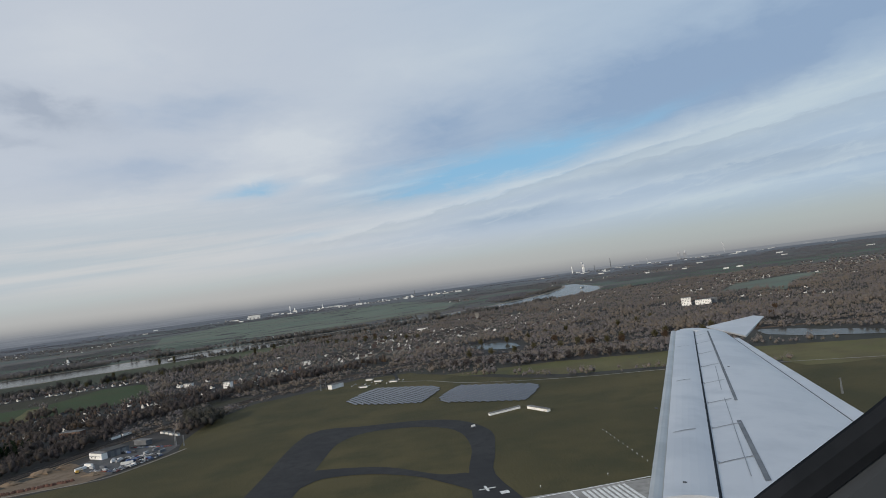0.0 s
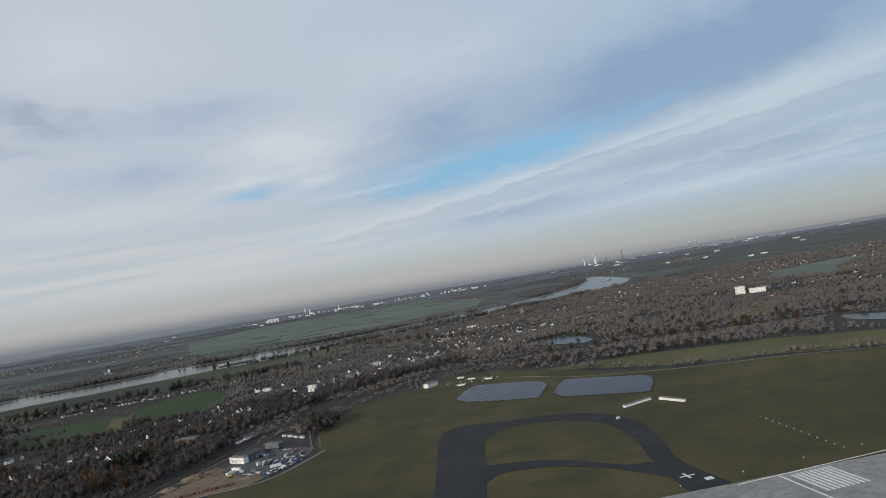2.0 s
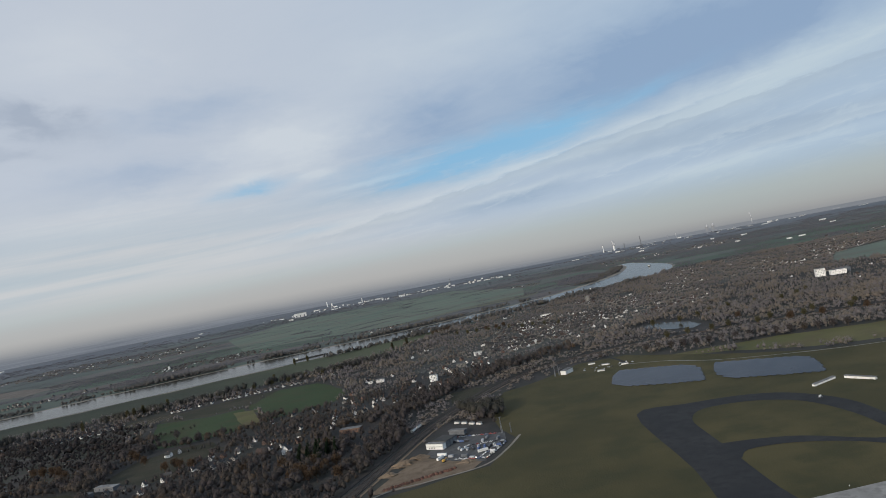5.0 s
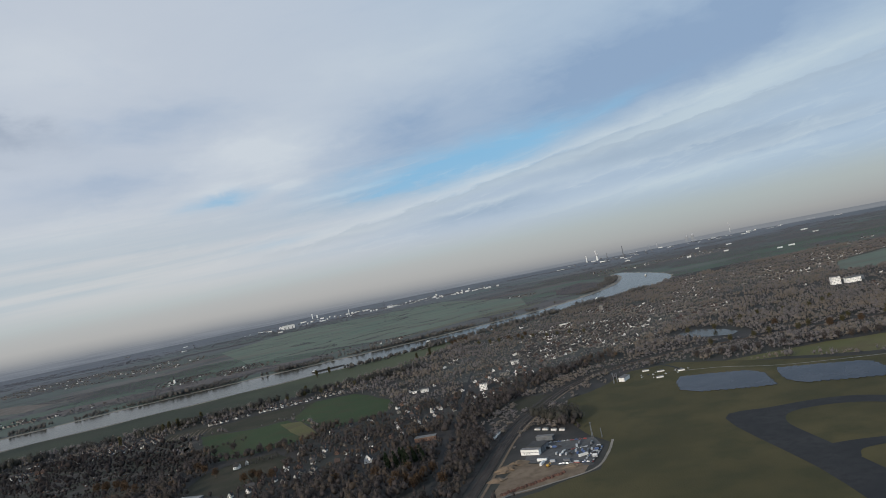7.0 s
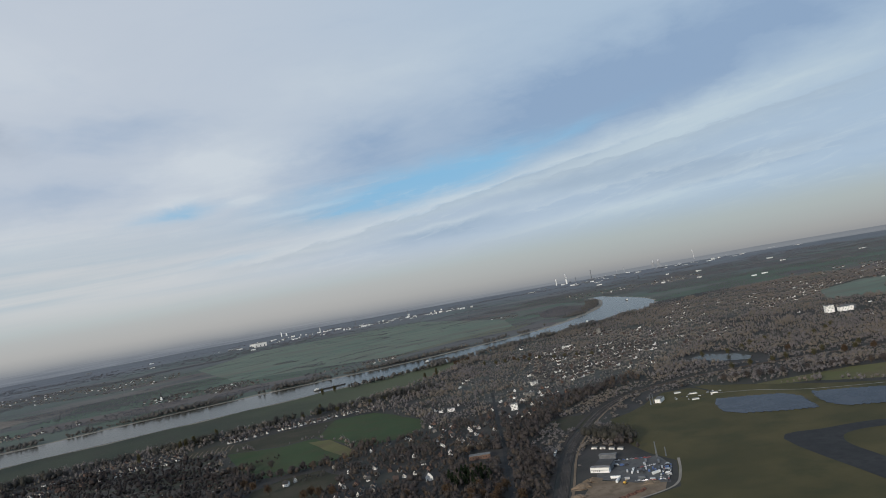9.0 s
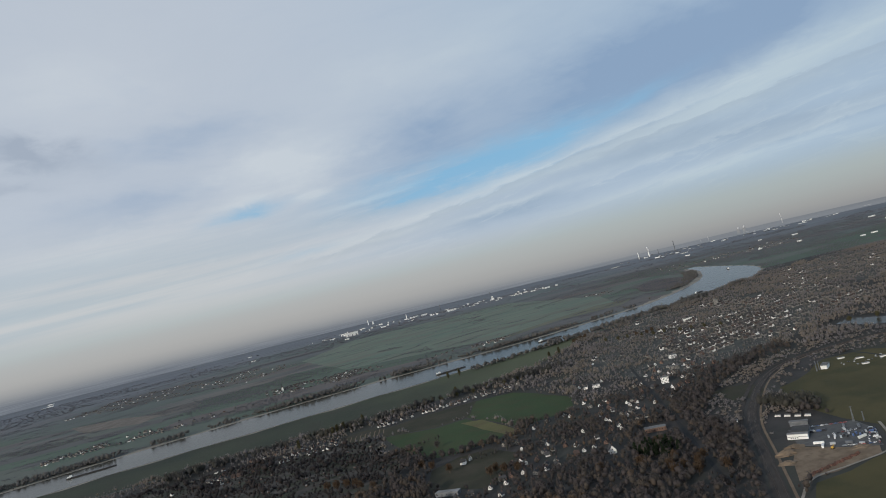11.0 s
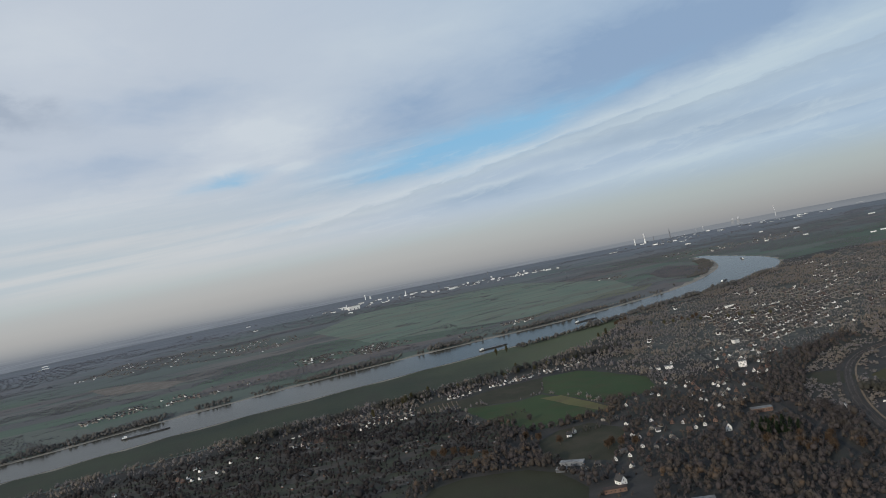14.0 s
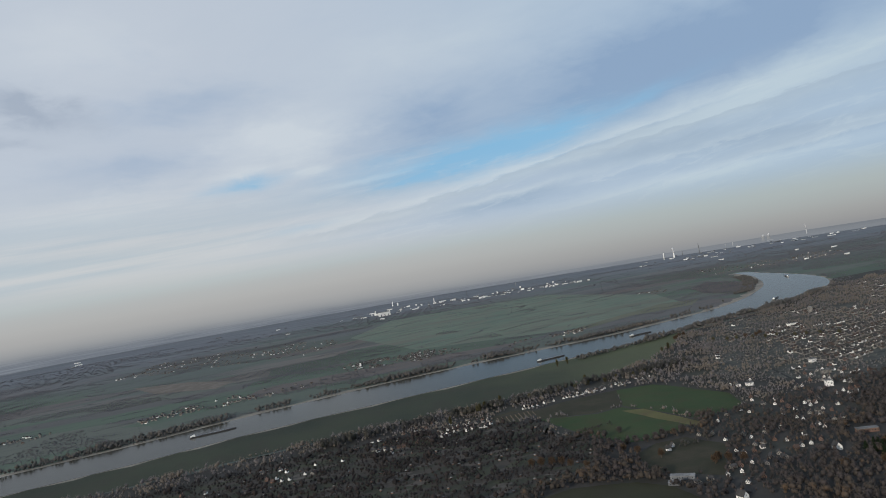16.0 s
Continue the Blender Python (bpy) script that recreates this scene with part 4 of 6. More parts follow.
def far_woods():
    """Woods and hedges across the river and far out to the horizon."""
    x, y, rng = scatter(-2600, 2300, 1050, 2700, 5.2, 31)
    north = (y > 1290 + 0.23 * x) | (x > 700)
    u, v = 0.974 * x + 0.225 * y, 0.974 * y - 0.225 * x
    n1 = 0.65 * drift(u, 2.6 * v, 260) + 0.35 * drift(u, 2.6 * v, 70)
    hedge = near_line(smooth_line([(-150, 1570), (-60, 1640), (40, 1760)], 4), x, y, 5) | near_line(smooth_line([(-72, 1541), (20, 1630), (110, 1690), (160, 1620)], 4), x, y, 5)
    hedge |= (np.abs(drift(u, 3.2 * v, 330) - 0.5) < 0.030) | (np.abs(drift(u + 900, 3.6 * v, 240) - 0.44) < 0.026)
    broken = drift(u, 2.0 * v, 46) > 0.47
    chance = np.where(n1 > 0.60, 0.55, 0.0) + np.where(hedge & broken, 0.75, 0.0) + 0.004
    chance += 0.75 * inside(DEEP_WOODS[2], x, y) + 0.16 * in_any([v[0] for v in VILLAGES[3:]], x, y)
    chance = np.where(inside(CROPS_FAR, x, y), np.where(hedge & broken, 0.7, 0.001), chance)
    chance = np.where(x > 620, np.maximum(chance, 0.42 * (drift(x, y, 90) > 0.42)), chance)
    keep = north & (rng.rand(len(x)) < chance)
    x, y = x[keep], y[keep]
    keep = ~open_ground(x, y) | inside(CROPS_FAR, x, y)
    x, y = x[keep], y[keep]
    h = rng.uniform(1.1, 2.6, len(x)) * np.where(inside(DEEP_WOODS[2], x, y), 1.7, 1.0)
    wood("far_woodland", x, y, h, h * rng.uniform(1.2, 2.2, len(x)), FAR_TWIGS, 1, "leafless woods and hedges across the river, blue-grey with haze", 32, 0.0, 0.9, True)
    x, y, rng = scatter(-4200, 3400, 2700, 4700, 17, 33)
    n1, n2 = drift(x, 2.5 * y, 420), drift(x, 2.5 * y - 0.5 * x, 150)
    keep = (np.hypot(x + 295, y) < 3800) & (rng.rand(len(x)) < np.where(n1 * 0.6 + n2 * 0.4 > 0.50, 0.6, 0.03)) & ~inside(CROPS_FAR, x, y)
    x, y = x[keep], y[keep]
    h = rng.uniform(1.2, 2.6, len(x))
    s = np.maximum(0, (np.hypot(x + 295, y) - 3200) / 2000)
    wood("distant_woodland", x, y, h + 3 * s * s, h * rng.uniform(3.5, 7.0, len(x)), FAR_TWIGS, 3, "distant woods paled by haze towards the horizon", 34, 0.0, 1.0, True)


def bank_belts():
    """Willows and poplars along both banks: a loose belt across the river, a short one on this side."""
    x, y, rng = scatter(-1500, 700, 880, 1960, 4.6, 41)
    far, _ = ribbon_edges(RIVER, RIVER[:, 2] + 24)
    clump = 0.6 * drift(x, y, 75) + 0.4 * drift(x, y + 300, 24)
    keep = (near_line(far, x, y, 24) & (rng.rand(len(x)) < 2.8 * (clump - 0.36)))
    this = near_line([(-215, 1082), (-130, 1102), (-48, 1130), (20, 1168), (120, 1210)], x, y, 7)
    _, near_edge = ribbon_edges(RIVER, RIVER[:, 2] + 9)
    tall = near_line(near_edge[(near_edge[:, 0] > -75) & (near_edge[:, 0] < 430)], x, y, 9)
    this |= tall
    keep |= this & (rng.rand(len(x)) < 0.75)
    keep |= near_line([(-470, 1215), (-300, 1275), (-170, 1300)], x, y, 34) & (rng.rand(len(x)) < 1.6 * (clump - 0.40))
    river = np.zeros(len(x), bool)
    for a, b in zip(RIVER, RIVER[1:]):
        river |= near_line([a, b], x, y, max(a[2], b[2]) + np.where(this, 1.0, 9.0))
    x, y, tall = x[keep & ~river], y[keep & ~river], tall[keep & ~river]
    h = np.where(tall, rng.uniform(7.5, 12.0, len(x)), rng.uniform(4.5, 10.5, len(x))) * (0.7 + 0.6 * drift(x, y, 40))
    wood("riverside_willows", x, y, h, h * rng.uniform(0.6, 1.0, len(x)), BANK_TWIGS, 14, "leafless willows and poplars along the river banks", 42, 0.03, 0.8, True)


def tree_belts():
    """Tall trees behind the row of houses, and hedges across the fields."""
    x, y, rng = scatter(-640, -70, 440, 960, 5.0, 45)
    clump = 0.5 * drift(x, y, 40) + 0.5 * drift(x, y + 90, 14)
    belt = near_line(smooth_line([(-620, 835), (-520, 852), (-440, 860), (-378, 866), (-319, 878), (-262, 886), (-202, 894), (-140, 892)], 4), x, y, 13) & (rng.rand(len(x)) < 0.25 + 1.1 * (clump - 0.25))
    hedge = near_line(smooth_line(HEDGE, 4), x, y, 5) | near_line(smooth_line(FARM_TREES, 4), x, y, 5)
    clump_trees = inside([(-110, 494), (-106, 470), (-99, 450), (-86, 452), (-78, 478), (-88, 492)], x, y)
    keep = belt | (hedge & (rng.rand(len(x)) < 0.8)) | clump_trees
    belt |= clump_trees
    x, y, belt = x[keep], y[keep], belt[keep]
    h = np.where(belt, rng.uniform(7.0, 12.5, len(x)), rng.uniform(3.0, 5.0, len(x))) * (0.75 + 0.4 * drift(x, y, 30))
    wood("tree_belt", x, y, h, h * rng.uniform(0.55, 0.85, len(x)), BELT_TWIGS, 60, "tall bare trees and hedges beside the row of houses", 46, 0.05, 0.72)


HEDGE = [(-384, 672), (-361, 676), (-336, 682)]
FARM_TREES = [(-319, 572), (-306, 570), (-283, 577)]

# ---------- where the houses stand ----------


def plots(outline, step, built, seed):
    rng = np.random.RandomState(seed)
    o = np.array(outline, float)
    c, turn = o.mean(0), rng.uniform(-25, 25)
    r = np.hypot(*(o - c).T).max()
    gx, gy = np.meshgrid(np.arange(-r, r, step * 0.8), np.arange(-r, r, step * 0.9))
    lane = (np.round((gy + r) / (step * 0.9)) % 3 == 0).ravel()
    gx, gy = gx.ravel() + rng.uniform(-0.16, 0.16, gx.size) * step, (gy + 0.10 * r * np.sin(2.2 * gx / r)).ravel() + rng.uniform(-0.12, 0.12, gx.size) * step
    built = np.where(lane, 0.0, built * np.clip(3.2 * drift(gx + 777, gy, 58) - 0.75, 0.05, 1.25))
    ca, sa = math.cos(radians(turn)), math.sin(radians(turn))
    x, y = c[0] + ca * gx - sa * gy, c[1] + sa * gx + ca * gy
    keep = inside(o, x, y) & (rng.rand(len(x)) < built) & ~open_ground(x, y)
    return [(px, py, turn + rng.choice([0, 0, 90]) + rng.uniform(-8, 8)) for px, py in zip(x[keep], y[keep])]


LANDMARKS = [(-144, 405, 22), (-106, 651, 16), (-154, 716, 18), (443, 790, 30), (-188, 508, 16), (-318, 382, 14), (-355, 500, 14), (-350, 440, 12), (-232, 486, 8), (-331, 567, 9),
             (-8, 545, 10), (120, 1010, 14), (222, 1098, 9), (-70, 700, 12), (-40, 760, 12)]
_by_landmark = lambda h: all(math.hypot(h[0] - x, h[1] - y) > r * 0.8 for x, y, r in LANDMARKS)
HOUSES = [[h for h in plots(v[0], v[1], v[2], 50 + i) if _by_landmark(h)] for i, v in enumerate(VILLAGES)]
_row = smooth_line([(-388, 820), (-340, 827), (-300, 834), (-250, 841), (-204, 852)], 6)
_lot = random.Random(15)
_terrace, _s = [], 0.0
while _s < len(_row) - 1:
    _p = _row[int(_s)] + (_row[min(int(_s) + 1, len(_row) - 1)] - _row[int(_s)]) * (_s % 1)
    _terrace.append((_p[0], _p[1] + _lot.choice((1.5, 3.0, 3.0, 6.0)), _lot.choice((14, 18, 22, 100))))
    if _lot.random() < 0.35:
        _terrace.append((_p[0] + _lot.uniform(-3, 3), _p[1] + _lot.uniform(12, 17), _lot.choice((16, 105))))
    _s += _lot.choice((0.62, 0.66, 0.7, 0.8, 1.1, 1.9))
HOUSES.append(_terrace)
OLD_TOWN = plots([(-20, 740), (25, 750), (110, 800), (190, 870), (170, 960), (120, 1040), (60, 1020), (20, 900), (-24, 820)], 8.6, 0.9, 99)


def by_house(x, y):
    """Close round a house, and on its open side, no tree stands."""
    out = np.zeros(np.shape(x), bool)
    for group in HOUSES[:6] + [OLD_TOWN] + HOUSES[-1:]:
        for hx, hy, _ in group:
            out |= (np.abs(x - hx) < 3.2) & (y - hy < 3.5) & (y - hy > -5.5)
    out |= near_line(_row, x, y, 7.5)
    for hx, hy, r in LANDMARKS:
        out |= np.hypot(x - hx, y - hy + 3) < r
    return out


near_woods()
far_woods()
bank_belts()
tree_belts()

# ---------- houses ----------


def gable_wall(w, d, eaves, ridge):
    bm = bmesh.new()
    a = [(-w / 2, -d / 2), (w / 2, -d / 2), (w / 2, d / 2), (-w / 2, d / 2)]
    lo = [bm.verts.new((*p, 0)) for p in a]
    hi = [bm.verts.new((*p, eaves)) for p in a]
    f, b = bm.verts.new((0, -d / 2, ridge)), bm.verts.new((0, d / 2, ridge))
    bm.faces.new((lo[0], lo[1], hi[1], f, hi[0]))
    bm.faces.new((lo[2], lo[3], hi[3], b, hi[2]))
    bm.faces.new((lo[1], lo[2], hi[2], hi[1]))
    bm.faces.new((lo[3], lo[0], hi[0], hi[3]))
    return bm


def gable_roof(w, d, eaves, ridge, over=0.3, thick=0.18):
    """Two thick slopes with eaves and verges that stand out."""
    bm = bmesh.new()
    k = (ridge - eaves) / (w / 2)
    y = d / 2 + over
    for s in (-1, 1):
        x1 = s * (w / 2 + over)
        z1 = eaves - k * over
        pts = [(0, ridge), (x1, z1), (x1, z1 + thick), (0, ridge + thick * 1.3)]
        lo = [bm.verts.new((p[0], -y, p[1] + 0.03)) for p in pts]
        hi = [bm.verts.new((p[0], y, p[1] + 0.03)) for p in pts]
        for i in range(4):
            j = (i + 1) % 4
            bm.faces.new((lo[i], lo[j], hi[j], hi[i]))
        bm.faces.new(lo[::-1])
        bm.faces.new(hi)
    bmesh.ops.recalc_face_normals(bm, faces=bm.faces)
    return bm


WINDOW = bpy.data.meshes.new("window")
_bm = box(-0.32, -0.03, -0.4, 0.32, 0.03, 0.4)
_bm.to_mesh(WINDOW)
_bm.free()
WINDOW.materials.append(GLASS)


def house(w, d, eaves, ridge, wall, roof, windows, label, group):
    """A gabled house: walls, roof, chimney and windows."""
    root = new("house")
    walls = part("wall", gable_wall(w, d, eaves, ridge), wall, root)
    cover = part("roof", gable_roof(w, d, eaves, ridge), roof, root)
    part("chimney", box(w * 0.14, d * 0.15, ridge - 0.9, w * 0.14 + 0.5, d * 0.15 + 0.5, ridge + 0.7), BRICKWALL, cover)
    if windows:
        for x in (-w * 0.24, w * 0.24):
            share("window", WINDOW, walls, pose(x, -d / 2 - 0.01, 0.95))
            share("window", WINDOW, walls, pose(x, d / 2 + 0.01, 0.95))
        share("window", WINDOW, walls, pose(0, -d / 2 - 0.01, eaves + 0.35))
        for y in (-d * 0.22, d * 0.22):
            share("window", WINDOW, walls, pose(-w / 2 - 0.01, y, 0.95, 0, 0, 90))
    return tagged(root, label, "house", group)


def settle_village(spots, near, group, seed, turn_white=False):
    rng = random.Random(seed)
    kinds = [(4.0, 4.8, 2.1, 4.2, WALL, ROOF_GREY, "white rendered house with a steep dark tile roof"),
             (4.8, 5.6, 2.4, 4.2, DULLWALL, ROOF_GREY, "grey rendered house with a dark gable roof"),
             (3.8, 4.6, 2.0, 4.1, WALL, ROOF_RED, "white gabled house with a dull red roof"),
             (4.8, 7.4, 2.4, 4.2, DULLWALL, ROOF_GREY, "long greyish house with a grey tile roof"),
             (4.4, 5.2, 2.1, 4.3, BRICKWALL, ROOF_RED, "brick house with a weathered red roof"),
             (3.8, 4.2, 2.1, 4.6, WALL, ROOF_GREY, "small white house with a steep pointed gable")]
    first, size = {}, 0.68 if turn_white else 0.74
    for x, y, turn in spots:
        k = rng.choice([0, 5, 5, 1, 0, 2, 3] if turn_white else [0, 0, 1, 1, 2, 3, 3, 4, 4, 5, 5])
        if near and rng.random() < 0.7:
            turn = -34 + turn % 24 - 12
        m = pose(x, y, 0.05, 0, 0, turn)
        if k in first:
            copy_thing(first[k], m)
        else:
            first[k] = house(*[size * v for v in kinds[k][:4]], *kinds[k][4:6], near, kinds[k][6], group)
            first[k].matrix_basis = m


NAMES = ("houses of the near village", "houses of the town by the river bend", "houses behind the airfield", "", "houses beside the gardens", "scattered garden houses") + ("",) * 8 + ("row of houses along the field",)
JOINED = []
for _i, _spots in enumerate(HOUSES):
    _near = [h for h in _spots if NAMES[_i] and not (_i == 1 and h[1] > 735)]
    JOINED += [h for h in _spots if h not in _near]
    settle_village(_near, _i in (0, 4, 14), NAMES[_i], 70 + _i, _i == 14)


def joined_houses(spots, seed, pale):
    """Houses too far off to tell apart singly: walls and roofs in one mesh."""
    rng = np.random.RandomState(seed)
    verts, faces, which = [], [], []
    for x, y, turn in spots:
        w, d, e, r = rng.uniform(2.8, 4.0), rng.uniform(3.4, 5.4), rng.uniform(1.5, 2.2), rng.uniform(2.9, 3.9)
        m = pose(x, y, 0.05, 0, 0, turn)
        loc = [(-w / 2, -d / 2, 0), (w / 2, -d / 2, 0), (w / 2, d / 2, 0), (-w / 2, d / 2, 0), (-w / 2, -d / 2, e), (w / 2, -d / 2, e), (w / 2, d / 2, e), (-w / 2, d / 2, e), (0, -d / 2, r), (0, d / 2, r),
               (-w / 2 - 0.3, -d / 2 - 0.3, e - 0.2), (0, -d / 2 - 0.3, r + 0.15), (0, d / 2 + 0.3, r + 0.15), (-w / 2 - 0.3, d / 2 + 0.3, e - 0.2), (w / 2 + 0.3, -d / 2 - 0.3, e - 0.2), (w / 2 + 0.3, d / 2 + 0.3, e - 0.2)]
        n, a, b = len(verts), int(rng.rand() > pale), int(rng.choice([2, 2, 2, 3]))
        verts += [m @ Vector(p) for p in loc]
        for f, k in (((0, 1, 5, 8, 4), a), ((2, 3, 7, 9, 6), a), ((1, 2, 6, 5), a), ((3, 0, 4, 7), a), ((10, 11, 12, 13), b), ((11, 14, 15, 12), b)):
            faces.append([n + q for q in f])
            which.append(k)
    ob = mesh_object("distant_houses", verts, faces, WALL)
    for m in (DULLWALL, ROOF_GREY, ROOF_RED):
        ob.data.materials.append(m)
    ob.data.polygons.foreach_set("material_index", which)
    return ob


tagged(joined_houses(JOINED, 7, 0.13), "many small pale houses of distant villages", "houses", kind="stuff")
tagged(joined_houses(OLD_TOWN, 8, 0.32), "close rows of small gabled houses of the town", "houses", kind="stuff")


def block(name, m, w, d, h, storeys, wall, roof, label, category, bays=6, parapet=0.3, both=True):
    """A flat-roofed building with a row of windows on each storey."""
    root = new(name)
    root.matrix_basis = m
    walls = part("wall", box(-w / 2, -d / 2, 0, w / 2, d / 2, h), wall, root)
    part("roof", box(-w / 2 - 0.15, -d / 2 - 0.15, h + 0.003, w / 2 + 0.15, d / 2 + 0.15, h + parapet), roof, root)
    for s in range(storeys):
        z = h * (s + 0.55) / storeys
        for b in range(bays):
            x = w * ((b + 0.5) / bays - 0.5)
            share("window", WINDOW, walls, pose(x, -d / 2 - 0.01, z))
            if both and b % 2 == 0 and b < 6:
                share("window", WINDOW, walls, pose(-w / 2 - 0.01, d * ((b + 1) / 6 - 0.5), z, 0, 0, 90))
    return tagged(root, label, category)


block("apartment_block", pose(-106, 651, 0.05, 0, 0, -18), 7, 5.5, 6, 4, WALL, ROOF_FLAT, "white four-storey apartment block among trees", "apartment block", 5)
block("apartment_block", pose(-70, 700, 0.05, 0, 0, -12), 10, 5, 3.8, 3, DULLWALL, ROOF_FLAT, "long white flat-roofed apartment block", "apartment block", 7)
block("apartment_block", pose(-40, 760, 0.05, 0, 0, 10), 8, 5, 4.2, 3, WALL, ROOF_FLAT, "pale flat-roofed apartment block in the village", "apartment block", 6)
block("villa", pose(-154, 716, 0.05, 0, 0, -14), 8, 5.5, 3.2, 2, WALL, ROOF_FLAT, "large cream villa at the edge of a field", "villa", 5)
block("villa", pose(-164, 722, 0.05, 0, 0, -14), 4.5, 4, 2.2, 1, WALL, ROOF_FLAT, "low cream villa wing beside a field", "villa", 3)
block("office_block", pose(430, 802, 0.05, 0, 0, -24), 11, 9, 10, 5, WALL, ROOF_FLAT, "bright white office tower of a large complex", "office block", 6)
block("office_block", pose(446, 790, 0.05, 0, 0, -24), 18, 10, 6, 3, WALL, ROOF_FLAT, "white office wing with rows of windows", "office block", 9)
block("office_block", pose(462, 800, 0.05, 0, 0, -24), 14, 14, 5.0, 2, GREYSHEET, ROOF_FLAT, "grey low office wing", "office block", 5)
block("school", pose(-188, 508, 0.05, 0, 0, -20), 16, 6, 3.0, 1, BRICKWALL, ROOF_FLAT, "long brick building with a pale flat roof", "school", 8)
block("workshop", pose(-318, 382, 0.05, 0, 0, -20), 13, 6, 2.6, 1, BRICKWALL, ROOF_FLAT, "low brick workshop with a white roof edge", "workshop", 5)
block("stable", pose(-355, 500, 0.05, 0, 0, -32), 18, 6, 2.6, 1, GREYSHEET, ROOF_FLAT, "long low grey stable beside a field", "stable", 5)
block("stable", pose(-366, 492, 0.05, 0, 0, -32), 9, 5, 2.2, 1, GREYSHEET, ROOF_FLAT, "small grey stable with a light roof", "stable", 3)
block("barn", pose(-352, 432, 0.05, 0, 0, -14), 15, 5, 2.6, 1, BRICKWALL, ROOF_RED, "long low reddish barn", "barn", 5)
_h = house(5.2, 6.4, 2.8, 6.0, WALL, ROOF_GREY, True, "tall white house with a steep gable facing a paddock", "")
_h.matrix_basis = pose(-343, 442, 0.05, 0, 0, 16)
copy_thing(_h, pose(-233, 487, 0.05, 0, 0, -12))
_h = house(4.8, 4.4, 2.2, 3.9, WALL, ROOF_GREY, True, "white farmhouse standing alone in fields", "")
_h.matrix_basis = pose(-331, 568, 0.05, 0, 0, 70)
_h = house(2.6, 3.0, 1.9, 3.8, WALL, ROOF_GREY, True, "narrow white outbuilding beside a farmhouse", "")
_h.matrix_basis = pose(-324, 574, 0.05, 0, 0, 10)
block("hospital", pose(120, 1010, 0.05, 0, 0, -8), 16, 7, 4.5, 3, WALL, ROOF_FLAT, "broad white institutional building in the town", "hospital", 9)
block("tower_block", pose(222, 1098, 0.05, 0, 0, -8), 5.5, 5.5, 10, 6, DULLWALL, ROOF_FLAT, "slim pale tower block above the town", "tower block", 4)

# ---------- garden sheds among the shrubs ----------


def garden_shed():
    root = new("garden_shed")
    part("wall", gable_wall(1.6, 2.0, 1.0, 1.5), BRICKWALL, root)
    part("roof", gable_roof(1.6, 2.0, 1.0, 1.5, 0.15, 0.08), ROOF_FLAT, root)
    return tagged(root, "small pale garden hut among bare shrubs", "shed", "garden huts")


_x, _y, _rng = scatter(-800, -380, 440, 810, 12.5, 91)
_keep = inside(GARDENS, _x, _y) & (_rng.rand(len(_x)) < 0.22)
_shed = None
for _px, _py in zip(_x[_keep], _y[_keep]):
    _m = pose(_px, _py, 0.05, 0, 0, 30 + _rng.uniform(-30, 30))
    if _shed is None:
        _shed = garden_shed()
        _shed.matrix_basis = _m
    else:
        copy_thing(_shed, _m)

# ---------- airfield ----------
PANEL = material("solar_panel", (0.024, 0.031, 0.046), (0.040, 0.047, 0.063), 0.05, rough=0.25, gloss=0.36)


def solar_array(outline, label):
    """Rows of tilted panels on posts, each row cut to the field's outline."""
    root = new("solar_array")
    along = Vector((0.28, -0.96)).normalized()
    across = Vector((0.96, 0.28)).normalized()
    o = np.array(outline)
    a, c = o @ np.array(along), o @ np.array(across)
    s = c.min() + 1.5
    while s < c.max():
        t = np.arange(a.min(), a.max(), 1.0)
        p = np.outer(t, along) + s * np.array(across)
        keep = inside(outline, p[:, 0], p[:, 1])
        if keep.sum() > 4:
            t0, t1 = t[keep][0], t[keep][-1]
            bm = bmesh.new()
            v = []
            for tt in (t0, t1):
                for off, z in ((-0.80, 0.45), (0.80, 0.80), (0.80, 0.88), (-0.80, 0.53)):
                    q = along * tt + across * (s + off)
                    v.append(bm.verts.new((q.x, q.y, z)))
            for i in range(4):
                j = (i + 1) % 4
                bm.faces.new((v[i], v[j], v[4 + j], v[4 + i]))
            bm.faces.new(v[:4][::-1])
            bm.faces.new(v[4:])
            bmesh.ops.recalc_face_normals(bm, faces=bm.faces)
            k = 0
            part("solar_panel", bm, PANEL, root)
            posts = bmesh.new()
            while t0 + k * 6 < t1:
                for off, z in ((-0.55, 0.5), (0.55, 0.74)):
                    q = along * (t0 + k * 6 + 0.5) + across * (s + off)
                    add_box(posts, q.x - 0.06, q.y - 0.06, 0.1, q.x + 0.06, q.y + 0.06, z)
                k += 1
            part("support_frame", posts, STEEL, root)
        s += 2.9
    return tagged(root, label, "solar array", "solar arrays on the airfield")


SOLAR_W = [(-2, 468), (10, 494), (21, 508), (40, 494), (60, 476), (62, 458), (53, 438), (43, 418), (24, 431), (3, 450)]
SOLAR_E = [(54, 424), (66, 448), (75, 462), (96, 444), (116, 424), (117, 411), (108, 392), (97, 374), (78, 388), (57, 406)]
solar_array(SOLAR_W, "field of dark blue-grey solar panel rows")
solar_array(SOLAR_E, "field of dark solar panel rows on grass")


